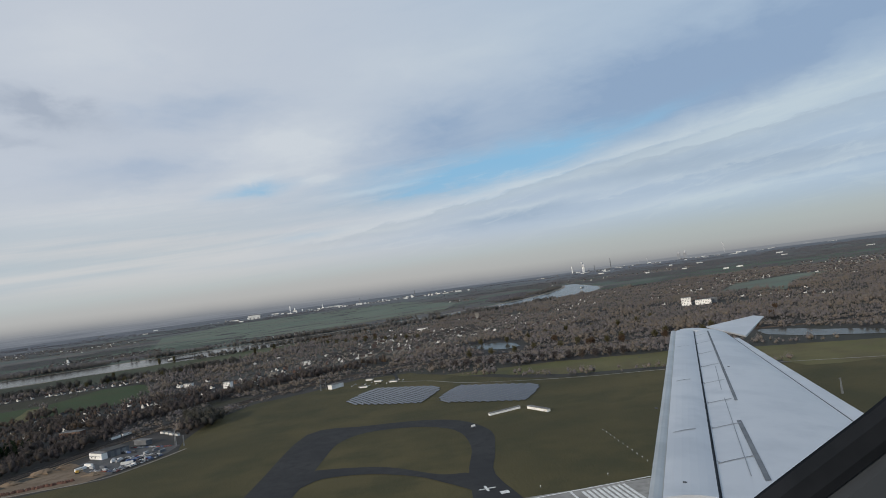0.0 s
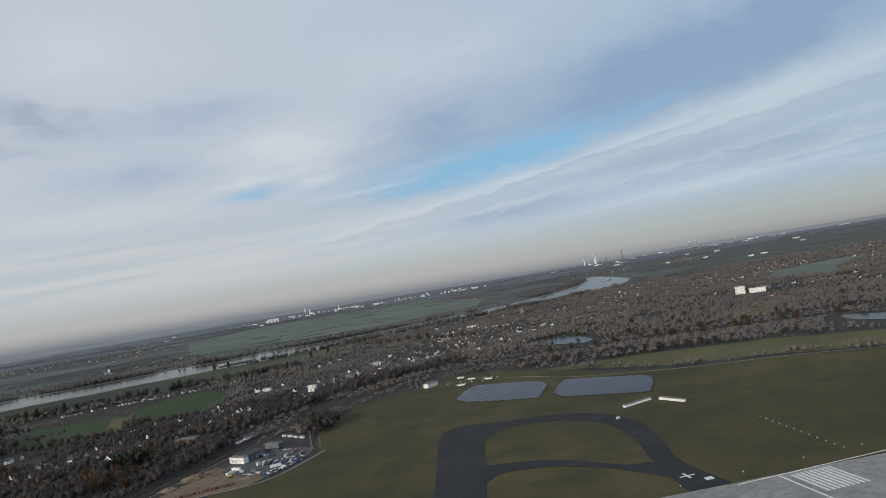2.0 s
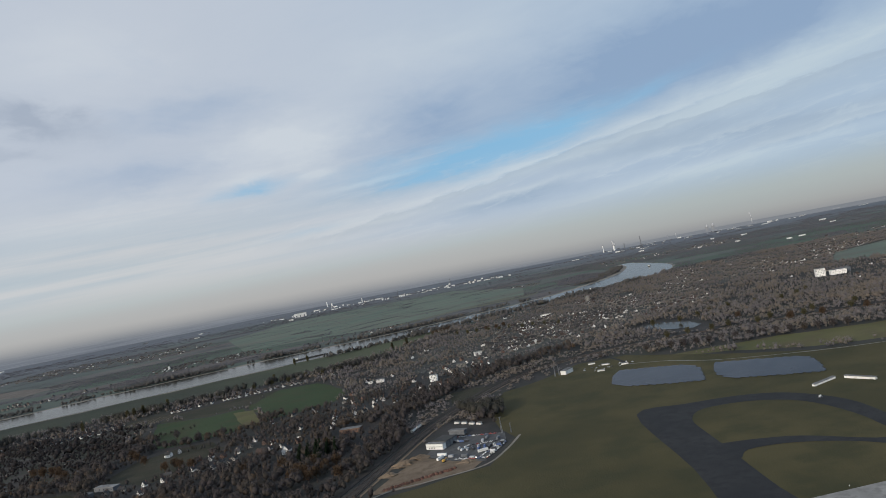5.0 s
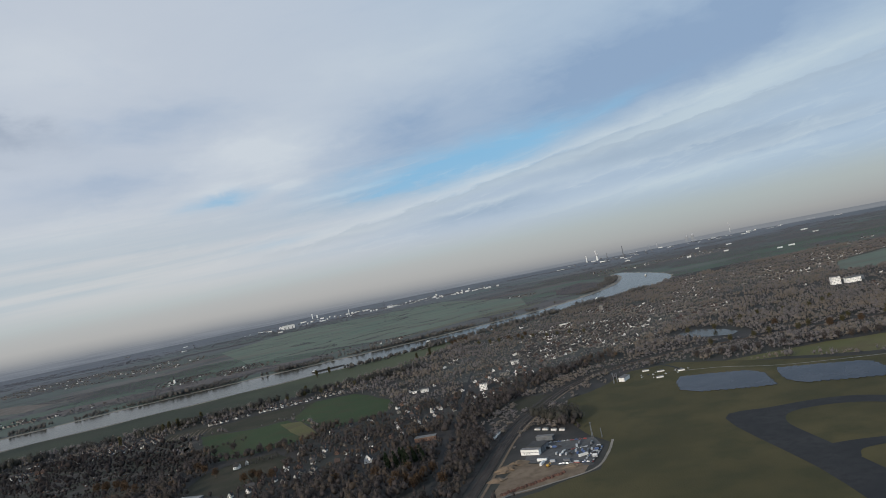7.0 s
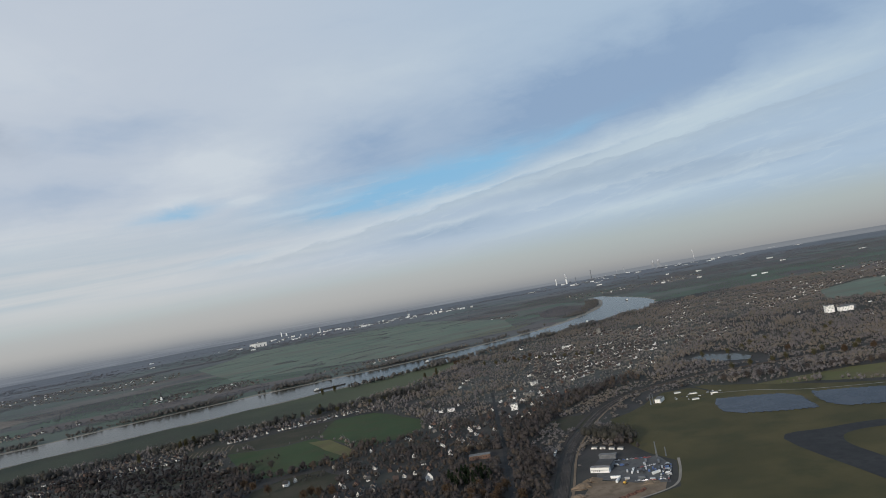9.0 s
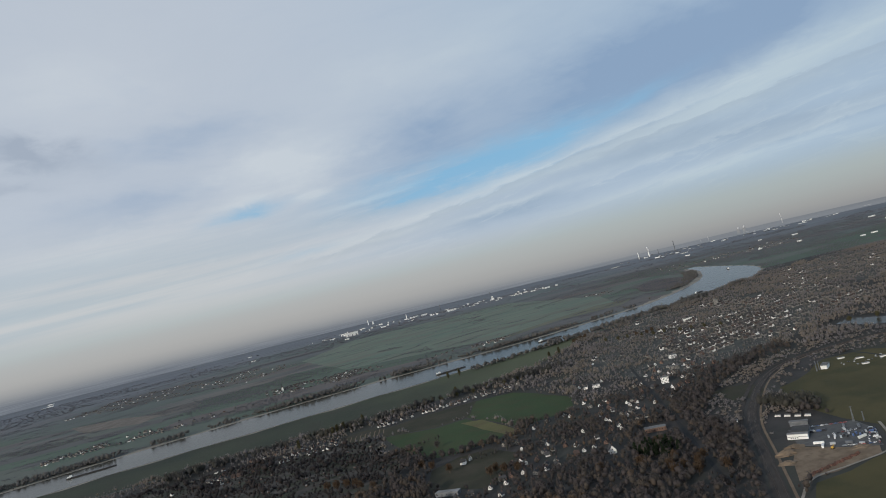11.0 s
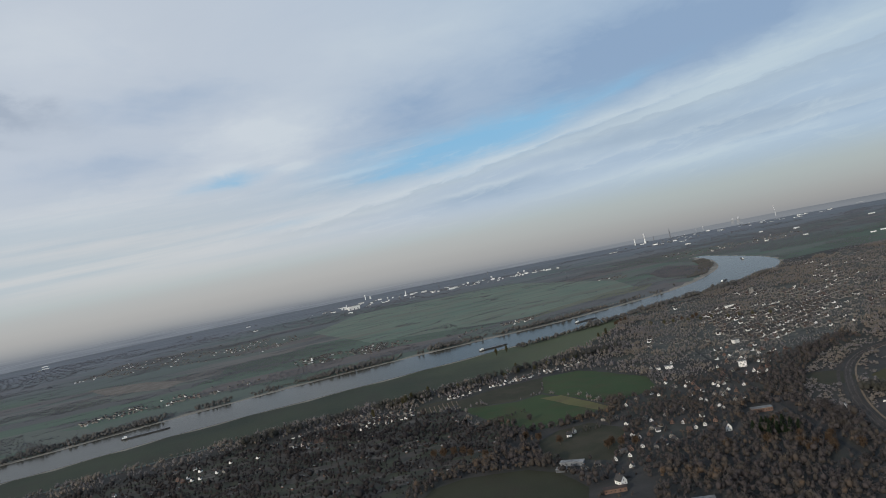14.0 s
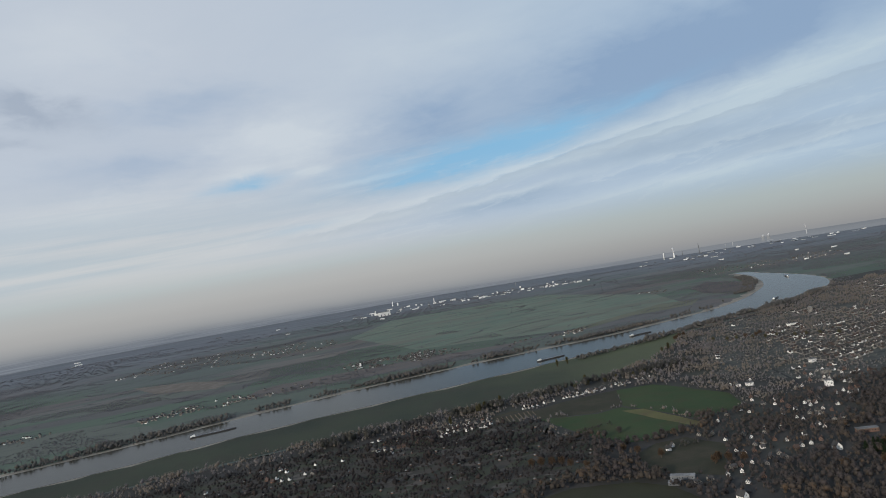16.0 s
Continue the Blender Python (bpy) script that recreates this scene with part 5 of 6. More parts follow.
def long_shed(x0, y0, x1, y1, width, height, label):
    root = new("hangar_shed")
    d = math.hypot(x1 - x0, y1 - y0)
    root.matrix_basis = pose((x0 + x1) / 2, (y0 + y1) / 2, 0.12, 0, 0, math.degrees(math.atan2(y1 - y0, x1 - x0)))
    part("wall", box(-d / 2, -width / 2, 0, d / 2, width / 2, height), SHEET, root)
    part("roof", box(-d / 2 - 0.2, -width / 2 - 0.2, height + 0.003, d / 2 + 0.2, width / 2 + 0.2, height + 0.25), ROOF_FLAT, root)
    for k in range(4):
        x = d * ((k + 0.5) / 4 - 0.5)
        part("door", box(x - 0.8, -width / 2 - 0.05, 0.02, x + 0.8, -width / 2 + 0.02, height * 0.7), WALL, root)
    return tagged(root, label, "shed")


long_shed(71, 352, 89, 358, 1.8, 1.1, "long low white shed on the airfield")
long_shed(93, 354, 99, 338, 2.0, 1.3, "white shed with a pinkish front on the airfield")
long_shed(-13, 541, -4, 549, 5.0, 3.2, "white hut with a pale roof at the field edge")
for _x0, _y0, _l in ((10, 524, "low pale storage shed by the railway"), (22, 545, "grey storage shed by the railway"), (33, 530, "small white storage shed by the railway"), (16, 560, "long grey storage shed by the railway")):
    long_shed(_x0, _y0, _x0 + 5, _y0 - 2, 2.5, 1.0, _l)


for _x0, _y0 in ((-118, 460), (-114, 455), (-110, 449), (-106, 444)):
    long_shed(_x0, _y0, _x0 + 2.2, _y0 - 2.6, 1.8, 1.3, "small cream hut beside the depot")


def rail_wagon(x, y, turn):
    root = new("rail_wagon")
    root.matrix_basis = pose(x, y, 0.48, 0, 0, turn)
    part("body", box(-3.4, -0.7, 0.45, 3.4, 0.7, 1.9, 0.08), SHEET, root)
    part("roof", box(-3.4, -0.62, 1.902, 3.4, 0.62, 2.1, 0.12), ROOF_FLAT, root)
    part("underframe", box(-3.5, -0.55, 0.25, 3.5, 0.55, 0.448), STEEL, root)
    for k in (-2.4, -1.5, 1.5, 2.4):
        bm = bmesh.new()
        add_tube(bm, (k, -0.6, 0.22), (k, 0.6, 0.22), 0.22, 0.22, 8)
        part("wheelset", bm, RUST, root)
    return tagged(root, "pale rail wagon standing on the curving track", "rail wagon", "wagons on the railway")


rail_wagon(-146.5, 463, 60)
rail_wagon(-142.0, 470.5, 59)


def mast(x, y, h, label, arms=3):
    root = new("antenna_mast")
    root.matrix_basis = pose(x, y, 0.1)
    bm = bmesh.new()
    for sx, sy in ((-1, -1), (1, -1), (1, 1), (-1, 1)):
        add_tube(bm, (sx * h * 0.04, sy * h * 0.04, 0), (sx * 0.12, sy * 0.12, h), 0.14, 0.08, 4)
    for k in range(1, 7):
        z, r = h * k / 7, h * 0.04 * (1 - k / 7) + 0.12 * k / 7
        add_tube(bm, (-r, -r, z), (r, r, z + h * 0.05), 0.07, 0.07, 3)
        add_tube(bm, (r, -r, z), (-r, r, z + h * 0.05), 0.07, 0.07, 3)
    part("lattice", bm, STEEL, root)
    for k in range(arms):
        z = h * (0.97 - 0.1 * k)
        bm = bmesh.new()
        add_tube(bm, (-h * (0.10 + 0.03 * k), 0, z), (h * (0.10 + 0.03 * k), 0, z), 0.10, 0.10, 4)
        part("arm", bm, STEEL, root)
    return tagged(root, label, "mast")


mast(-20, 541, 9, "pale antenna mast beside a hut", 2)
mast(-16, 543, 8, "second slim antenna mast beside a hut", 1)
mast(-98, 408, 10, "lattice mast at the depot yard", 1)
mast(-93, 405, 6, "short lattice gantry mast at the depot yard", 1)
mast(216, 276, 7, "red and white antenna mast on the airfield", 1)
for _x0, _y0 in ((-260, 2050), (-40, 2160), (160, 2250), (380, 2420), (640, 2560), (900, 2700), (-700, 1900), (-1100, 2500), (250, 3000), (700, 3150)):
    mast(_x0, _y0, 26, "tall grey lattice power pylon in fields", 3)

# markings
for _k in range(9):
    _bm = box(70.0 + 1.75 * _k, 196, 0.32, 71.0 + 1.75 * _k, 214.5, 0.335)
    tagged(part("threshold_stripe", _bm, PAINT), "white painted runway threshold stripe", "marking", "runway threshold stripes", "structure")
tagged(part("runway_edge_line", box(52, 216.3, 0.32, 420, 217.0, 0.335), PAINT), "white painted runway edge line", "marking", kind="structure")
tagged(part("runway_end_line", box(66.6, 190, 0.32, 67.4, 216.2, 0.335), PAINT), "white painted runway end line", "marking", kind="structure")
_bm = add_box(box(40.5, 234.5, 0.28, 46.5, 235.4, 0.30), 42.8, 232.0, 0.301, 43.7, 238.0, 0.315)
tagged(part("cross_marking", _bm, PAINT), "white painted cross on the taxiway", "marking", kind="structure")
tagged(part("taxi_marking", box(46.5, 226.5, 0.32, 49.5, 229.5, 0.335), PAINT), "white painted square near the runway", "marking", kind="structure")


def field_light():
    root = new("field_light")
    part("stem", box(-0.06, -0.06, 0, 0.06, 0.06, 0.5), STEEL, root)
    part("lamp", lathe([(0.12, 0.5), (0.2, 0.56), (0.2, 0.72), (0.08, 0.8)], 8), SHEET, root)
    return tagged(root, "small white airfield light on a stem", "field light", "airfield lights")


_first = None
for _k in range(12):
    for _x0, _y0 in ((106 - 0.45 * _k, 284 - 5.2 * _k), (-60 + 24 * _k, 226)):
        if _first is None:
            _first = field_light()
            _first.matrix_basis = pose(_x0, _y0, 0.12)
        else:
            copy_thing(_first, pose(_x0, _y0, 0.12))

# a signal trailer beside the taxiway bend
_t = new("signal_trailer")
_t.matrix_basis = pose(58, 330, 0.22, 0, 0, 20)
part("deck", box(-1.4, -0.6, 0.35, 1.4, 0.6, 0.6), GREYSHEET, _t)
part("board", box(-1.1, -0.06, 0.6, 1.1, 0.06, 1.5), SHEET, _t, "upright white signal board")
for _x0 in (-0.8, 0.8):
    _bm = bmesh.new()
    add_tube(_bm, (_x0, -0.66, 0.25), (_x0, 0.66, 0.25), 0.25, 0.25, 8)
    part("wheel", _bm, STEEL, _t)
tagged(_t, "small signal trailer with a white board beside the taxiway", "trailer")

# ---------- depot ----------
_d = new("depot_hall")
_d.matrix_basis = pose(-144.5, 410.5, 0.2, 0, 0, -42) @ Matrix.Diagonal((0.84, 0.62, 0.84, 1))
part("office_wall", box(0, 0, 0, 14.4, 5.5, 3.9), SHEET, _d, "bright white office front")
part("office_roof", box(-0.2, -0.2, 3.903, 14.6, 5.7, 4.15), ROOF_FLAT, _d)
part("hall_wall", box(2.5, 5.6, 0, 14.4, 26, 4.3), GREYSHEET, _d, "grey sheet-metal hall wall")
part("hall_roof", box(2.2, 5.72, 4.303, 14.7, 26.3, 4.6), ROOF_GREY, _d)
part("office_band", box(0.2, -0.05, 1.85, 14.2, -0.003, 2.15), GREYSHEET, _d, "grey band along the front")
for _k in range(4):
    share("window", WINDOW, _d, pose(2.6 + 1.5 * _k, -0.01, 1.15))
for _k in range(3):
    part("gate", box(14.38, 8.5 + 5.6 * _k, 0.05, 14.46, 12 + 5.6 * _k, 3.6), STEEL, _d)
tagged(_d, "white and grey depot hall beside a vehicle yard", "depot")
_d = new("storage_hall")
_d.matrix_basis = pose(-127, 432, 0.2, 0, 0, -38)
part("wall", box(0, 0, 0, 11, 4, 2.6), GREYSHEET, _d)
part("roof", box(-0.3, -0.3, 2.603, 11.3, 4.3, 2.95), ROOF_FLAT, _d, "pale felt roof")
tagged(_d, "low storage hall with a pale roof behind the depot", "storage hall")

SOIL = material("reddish_soil", (0.085, 0.048, 0.038), (0.150, 0.078, 0.058), 0.6, (0.050, 0.036, 0.030), 0.2, each=0.7)
PAINTS = [material("car_paint_" + n, c, tuple(1.15 * v for v in c), 0.5, rough=0.3, gloss=0.5) for n, c in
          (("white", (0.62, 0.62, 0.62)), ("silver", (0.36, 0.37, 0.38)), ("dark", (0.03, 0.03, 0.035)), ("blue", (0.06, 0.10, 0.22)), ("red", (0.28, 0.05, 0.04)))]
TYRE = material("rubber", (0.02, 0.02, 0.02), (0.03, 0.03, 0.03), 1.0, rough=0.9)


def car(paint, label):
    root = new("car")
    bm = box(-1.05, -0.44, 0.12, 1.05, 0.44, 0.40, 0.02)
    part("body", bm, paint, root)
    part("cabin", box(-0.62, -0.40, 0.401, 0.52, 0.40, 0.70, 0.10), GLASS, root)
    part("roof", box(-0.45, -0.29, 0.702, 0.34, 0.29, 0.73), paint, root)
    for x in (-0.66, 0.66):
        for y in (-0.40, 0.40):
            bm = bmesh.new()
            add_tube(bm, (x, y - 0.06, 0.15), (x, y + 0.06, 0.15), 0.15, 0.15, 8)
            part("wheel", bm, TYRE, root)
    return tagged(root, label, "car", "cars in the depot yard")


def van(paint, label):
    root = new("van")
    part("body", box(-1.5, -0.5, 0.16, 0.75, 0.5, 1.3, 0.03), paint, root)
    part("cab", box(0.76, -0.48, 0.16, 1.4, 0.48, 0.95, 0.08), paint, root)
    part("windscreen", box(1.1, -0.42, 0.6, 1.38, 0.42, 0.9, 0.05), GLASS, root)
    for x in (-0.95, 0.95):
        for y in (-0.46, 0.46):
            bm = bmesh.new()
            add_tube(bm, (x, y - 0.08, 0.2), (x, y + 0.08, 0.2), 0.2, 0.2, 8)
            part("wheel", bm, TYRE, root)
    return tagged(root, label, "van", "vans in the depot yard")


_vans = [van(PAINTS[0], "white delivery van in the depot yard"), van(PAINTS[1], "silver van in the depot yard"), van(PAINTS[2], "black van in the depot yard"), van(PAINTS[3], "blue van in the depot yard")]
_where = [(-126 + 3.0 * (k % 7), 391 + 4.0 * (k // 7) - 1.6 * (k % 7), 55 + 4 * (k % 3)) for k in range(14)] + [(-112 + 1.4 * k, 372 + 3.0 * k, 150) for k in range(7)] + [(-131 + 2.2 * k, 414 - 1.2 * k, -30) for k in range(6)]
for _k, (_x0, _y0, _a) in enumerate(_where):
    if _k < 4:
        _vans[_k].matrix_basis = pose(_x0, _y0, 0.22, 0, 0, _a)
    else:
        copy_thing(_vans[(1, 0, 2, 1, 3, 2, 1)[_k % 7]], pose(_x0 + math.sin(7 * _k), _y0 + math.sin(4 * _k), 0.22, 0, 0, _a))


def container(paint, w, h, label):
    root = new("container")
    part("body", box(-w / 2, -0.62, 0.06, w / 2, 0.62, h), paint, root)
    for k in range(int(w / 0.6)):
        x = -w / 2 + 0.3 + 0.6 * k
        part("rib", box(x - 0.06, -0.66, 0.1, x + 0.06, -0.62, h - 0.05), paint, root)
    return tagged(root, label, "container", "containers in the depot yard")


_cars = [car(p, l) for p, l in zip(PAINTS, ("white parked car in the depot yard", "silver parked car in the depot yard", "black parked car in the depot yard", "blue parked car in the depot yard", "red parked car in the depot yard"))]
_rng = random.Random(8)
_used = set()
_spots = [(-132 + 2.1 * k * 0.8, 376 - 0.9 * k * 1.2 + _rng.uniform(-0.6, 0.6), -35) for k in range(9)] \
    + [(-118 + 1.7 * k, 364 + 2.3 * k + _rng.uniform(-0.5, 0.5), 60) for k in range(11)] \
    + [(-121 + 1.9 * k, 369 + 2.1 * k + _rng.uniform(-0.5, 0.5), 60) for k in range(11)] \
    + [(-121 + 2.6 * k, 398 - 0.6 * k, 15) for k in range(7)] + [(-126 + 2.4 * k, 424 - 1.3 * k, -25) for k in range(11)]
for _x0, _y0, _a in _spots:
    _k = _rng.choice([0, 0, 0, 1, 1, 2, 3, 4])
    _m = pose(_x0, _y0, 0.22, 0, 0, _a + _rng.uniform(-6, 6))
    if _k in _used:
        copy_thing(_cars[_k], _m)
    else:
        _cars[_k].matrix_basis = _m
        _used.add(_k)
for _k in range(16):
    copy_thing(_cars[(0, 1, 0, 2, 0)[_k % 5]], pose(4 + 2.6 * _k, 538 + 9 * math.sin(2.3 * _k) - 0.5 * _k, 0.14, 0, 0, 30 + 23 * _k % 90))
_boxes = [container(SHEET, 6.0, 1.4, "long white container in the depot yard"), container(PAINTS[1], 3.0, 1.3, "silver-grey container in the depot yard"), container(GREYSHEET, 4.0, 1.4, "grey container in the depot yard")]
for _k, (_x0, _y0, _a) in enumerate(((-138, 390, -38), (-134, 383, -38), (-127, 378, -38), (-116, 380, 10), (-112, 400, 70), (-108, 405, 60), (-140, 384, 50), (-124, 371, -38), (-103, 398, 60))):
    if _k < 3:
        _boxes[_k].matrix_basis = pose(_x0, _y0, 0.22, 0, 0, _a)
    else:
        copy_thing(_boxes[_k % 3], pose(_x0, _y0, 0.22, 0, 0, _a))


def heap(x, y, r, h, mat, label, seed, name="earth_mound"):
    rng = np.random.RandomState(seed)
    bm = bmesh.new()
    rings = [(1.0, 0.0), (0.82, 0.25), (0.58, 0.62), (0.3, 0.9)]
    vs = [[bm.verts.new((x + r * k * (1 + 0.2 * rng.randn()) * math.cos(a) * 1.4, y + r * k * (1 + 0.2 * rng.randn()) * math.sin(a), 0.1 + h * z * (1 + 0.15 * rng.randn()))) for a in np.linspace(0, 2 * math.pi, 14)[:-1]] for k, z in rings]
    for lo, hi in zip(vs, vs[1:]):
        for i in range(13):
            j = (i + 1) % 13
            bm.faces.new((lo[i], lo[j], hi[j], hi[i]))
    bm.faces.new(vs[-1])
    return tagged(part(name, bm, mat), label, "heap")


heap(-160, 390, 5.5, 2.4, SAND, "brown soil heap at the edge of the sandy lot", 1)
heap(-151, 396, 5.0, 1.8, SAND, "low sand heap beside the depot", 2)
heap(-170, 376, 4.0, 1.6, SAND, "small soil heap beside the railway", 3)
heap(-128, 368, 4.0, 1.2, SAND, "flat sand heap in the lot", 4)
_e = new("excavator")
_e.matrix_basis = pose(-139, 377, 0.18, 0, 0, 30)
DIGGER = material("yellow_machine_paint", (0.50, 0.30, 0.06), (0.6, 0.38, 0.10), 0.5, rough=0.5)
for _y0 in (-0.7, 0.7):
    part("track", box(-1.1, _y0 - 0.22, 0, 1.1, _y0 + 0.22, 0.45, 0.08), TYRE, _e)
part("cab", box(-0.9, -0.7, 0.5, 0.5, 0.7, 1.5, 0.1), DIGGER, _e)
_bm = bmesh.new()
add_tube(_bm, (0.4, 0, 1.0), (1.9, 0, 2.0), 0.16, 0.12, 5)
add_tube(_bm, (1.9, 0, 2.0), (2.6, 0, 0.7), 0.12, 0.1, 5)
part("boom", _bm, DIGGER, _e)
part("bucket", box(2.35, -0.3, 0.3, 2.85, 0.3, 0.75, 0.08), STEEL, _e)
tagged(_e, "yellow excavator on the sandy lot", "excavator")
_first = None
for _k in range(34):
    _m = pose(-174 + 1.15 * _k + 0.3 * math.sin(9 * _k), 352.0 + 0.25 * _k + 0.6 * math.sin(5 * _k), 0.15, 0, 0, 40 * _k % 180)
    if _first is None:
        _first = tagged(part("earth_mound", lathe([(1.3, 0), (1.1, 0.4), (0.7, 0.8), (0.5, 0.95), (0.15, 1.2)], 7), SOIL),
                        "dark reddish heap of soil along the path", "heap", "soil heaps along the path")
        _first.matrix_basis = _m
    else:
        copy_thing(_first, _m)
tagged(ribbon("gravel_path", smooth_line([(-260, 262), (-200, 325), (-176, 347), (-150, 349.5), (-121, 354), (-104, 373), (-90, 396)], 6), 0.8, 0.24, SHORE), "pale gravel path along the airfield fence", "path", kind="structure")
tagged(ribbon("perimeter_road", smooth_line([(36, 527), (60, 505), (80, 472), (110, 446), (150, 420), (210, 392), (300, 330)], 6), 0.6, 0.24, CONCRETE), "thin pale perimeter road behind the solar field", "road", kind="structure")
tagged(ribbon("road", smooth_line([(-420, 808), (-386, 812), (-340, 820), (-300, 827), (-250, 834), (-204, 843), (-165, 800), (-120, 760), (-40, 720), (40, 700)], 6), 1.3, 0.22, ASPHALT), "village street beside a row of houses", "road", kind="structure")
tagged(ribbon("road", LANE, 1.4, 0.22, ASPHALT), "straight dark lane through the wood", "road", kind="structure")
tagged(ribbon("road", smooth_line([(38, 744), (36, 690), (34, 624), (40, 560), (37, 528)], 6), 1.3, 0.22, ASPHALT), "narrow road through the wood", "road", kind="structure")

for _k in range(9):
    _x0 = -428 + 5.4 * _k
    tagged(ribbon("garden_path", [(_x0, 768 + 3.4 * abs(4 - _k) + 2 * (_k % 2), 0), (_x0 + 1.5, 796 + 1.5 * (_k % 3), 0), (_x0 + 3, 806 + 4 * (_k % 2), 0)], 0.5, 0.2, SAND), "pale path between allotment beds", "path", "allotment paths", "structure")

# ---------- river traffic ----------
HULL = material("dark_hull_paint", (0.035, 0.035, 0.04), (0.06, 0.055, 0.055), 0.2, rough=0.5)


def barge(x, y, turn, length, label, loaded=True):
    root = new("barge")
    root.matrix_basis = pose(x, y, 0.45, 0, 0, turn)
    w = 5.6
    bm = bmesh.new()
    prof = [(-length / 2, 0.6), (-length / 2 + 2, 1.0), (length / 2 - 6, 1.0), (length / 2 - 2, 0.6), (length / 2, 0.08)]
    rows = []
    for px, k in prof:
        rows.append([bm.verts.new((px, s * k * w / 2, z)) for s in (-1, 1) for z in (-0.3, 1.3)])
    for a, b in zip(rows, rows[1:]):
        bm.faces.new((a[0], b[0], b[1], a[1]))
        bm.faces.new((a[2], a[3], b[3], b[2]))
        bm.faces.new((a[1], b[1], b[3], a[3]))
    bm.faces.new((rows[0][0], rows[0][1], rows[0][3], rows[0][2]))
    bm.faces.new((rows[-1][0], rows[-1][2], rows[-1][3], rows[-1][1]))
    part("hull", bm, HULL, root)
    for k in range(6):
        x0 = -length / 2 + 11 + k * (length - 20) / 6
        part("hatch", box(x0, -2.1, 1.303, x0 + (length - 20) / 6 - 0.5, 2.1, 1.9, 0.15), GREYSHEET if loaded else HULL, root)
    part("wheelhouse", box(-length / 2 + 4, -1.6, 1.303, -length / 2 + 8, 1.6, 4.0, 0.15), SHEET, root)
    part("cabin", box(-length / 2 + 1.2, -1.9, 1.303, -length / 2 + 3.9, 1.9, 2.6), SHEET, root)
    bm = bmesh.new()
    add_tube(bm, (length / 2 - 4, 0, 1.3), (length / 2 - 4, 0, 5), 0.1, 0.06, 5)
    part("mast", bm, STEEL, root)
    return tagged(root, label, "barge", "barges on the river")


barge(-795, 1070, 10, 66, "long dark cargo barge on the river")
barge(-246, 1142, 12, 54, "dark laden barge near the meadow bank")
barge(-45, 1216, 14, 50, "grey cargo barge sailing along the river", False)
barge(330, 1345, 44, 46, "cargo barge near the river bend", False)
barge(640, 1730, 62, 50, "pale distant barge in the river bend", False)

# ---------- distant industry ----------


def warehouse(x, y, turn, w, d, h, mat, roof, label):
    root = new("warehouse")
    root.matrix_basis = pose(x, y, 0, 0, 0, turn)
    part("wall", box(-w / 2, -d / 2, -3, w / 2, d / 2, h), mat, root)
    part("roof", box(-w / 2 - 0.4, -d / 2 - 0.4, h + 0.01, w / 2 + 0.4, d / 2 + 0.4, h + 0.8), roof, root)
    for k in range(3):
        part("gate", box(w * (k / 3 - 0.4), -d / 2 - 0.1, 0.1, w * (k / 3 - 0.4) + w * 0.08, -d / 2 + 0.05, h * 0.5), GREYSHEET, root)
    return tagged(root, label, "warehouse", "distant industrial buildings")


warehouse(-376, 3200, 8, 52, 30, 18, SHEET, ROOF_FLAT, "big bright white factory hall on the plain")
_rng = random.Random(4)
for _k in range(110):
    _t = _k / 109
    _x0, _y0 = -560 + 1150 * _t + _rng.uniform(-40, 40), 3330 - 150 * _t + 420 * _rng.random() ** 1.5 - 60
    warehouse(_x0, _y0, _rng.uniform(-12, 12), 4 + 26 * _rng.random() ** 2.5, _rng.uniform(5, 14), 2 + 7 * _rng.random() ** 2, _rng.choice([SHEET, SHEET, GREYSHEET, WALL]), _rng.choice([SHEET, ROOF_FLAT]), "pale factory hall in a distant industrial belt")
for _k in range(70):
    _x0, _y0 = 1180 + 1300 * _rng.random(), 3300 + 700 * _rng.random()
    warehouse(_x0, _y0, _rng.uniform(-12, 12), 6 + 34 * _rng.random() ** 2.5, _rng.uniform(6, 16), 2 + 6 * _rng.random() ** 2, _rng.choice([SHEET, GREYSHEET, GREYSHEET]), _rng.choice([SHEET, ROOF_FLAT]), "grey hall of a distant steelworks")
for _x0, _y0, _w, _d0, _h0 in ((1077, 3514, 40, 8, 3), (1287, 3435, 24, 10, 5), (1336, 3235, 34, 7, 2.5), (1900, 3880, 50, 9, 5), (1960, 3840, 34, 9, 4), (2040, 3770, 36, 9, 5), (2120, 3770, 44, 9, 4),
                               (2190, 3745, 50, 9, 4), (2071, 3300, 44, 7, 2), (1960, 3380, 30, 7, 2), (2591, 3219, 44, 7, 2.5), (2677, 3526, 40, 9, 3), (1031, 1686, 13, 5, 2.5), (1080, 1700, 16, 5, 2.5)):
    warehouse(_x0, _y0, -18, _w, _d0, _h0, SHEET, _rng.choice([SHEET, ROOF_FLAT]), "long pale hall of a distant works")
for _k in range(16):
    _a = _rng.uniform(-52, 4)
    _r = _rng.uniform(2500, 4300)
    warehouse(-295 + _r * math.sin(radians(_a)), _r * math.cos(radians(_a)), _rng.uniform(-20, 20), _rng.uniform(10, 34), 12, _rng.uniform(2.5, 5), _rng.choice([SHEET, WALL, GREYSHEET]), _rng.choice([SHEET, ROOF_FLAT]), "pale hall far out on the plain")
for _k in range(14):
    _a = _rng.uniform(20, 50)
    _r = _rng.uniform(1500, 3200)
    warehouse(_r * math.sin(radians(_a)), _r * math.cos(radians(_a)), _rng.uniform(-20, 20), _rng.uniform(8, 24), 10, _rng.uniform(2.5, 5), _rng.choice([SHEET, WALL]), _rng.choice([SHEET, ROOF_FLAT]), "pale hall among distant woods")


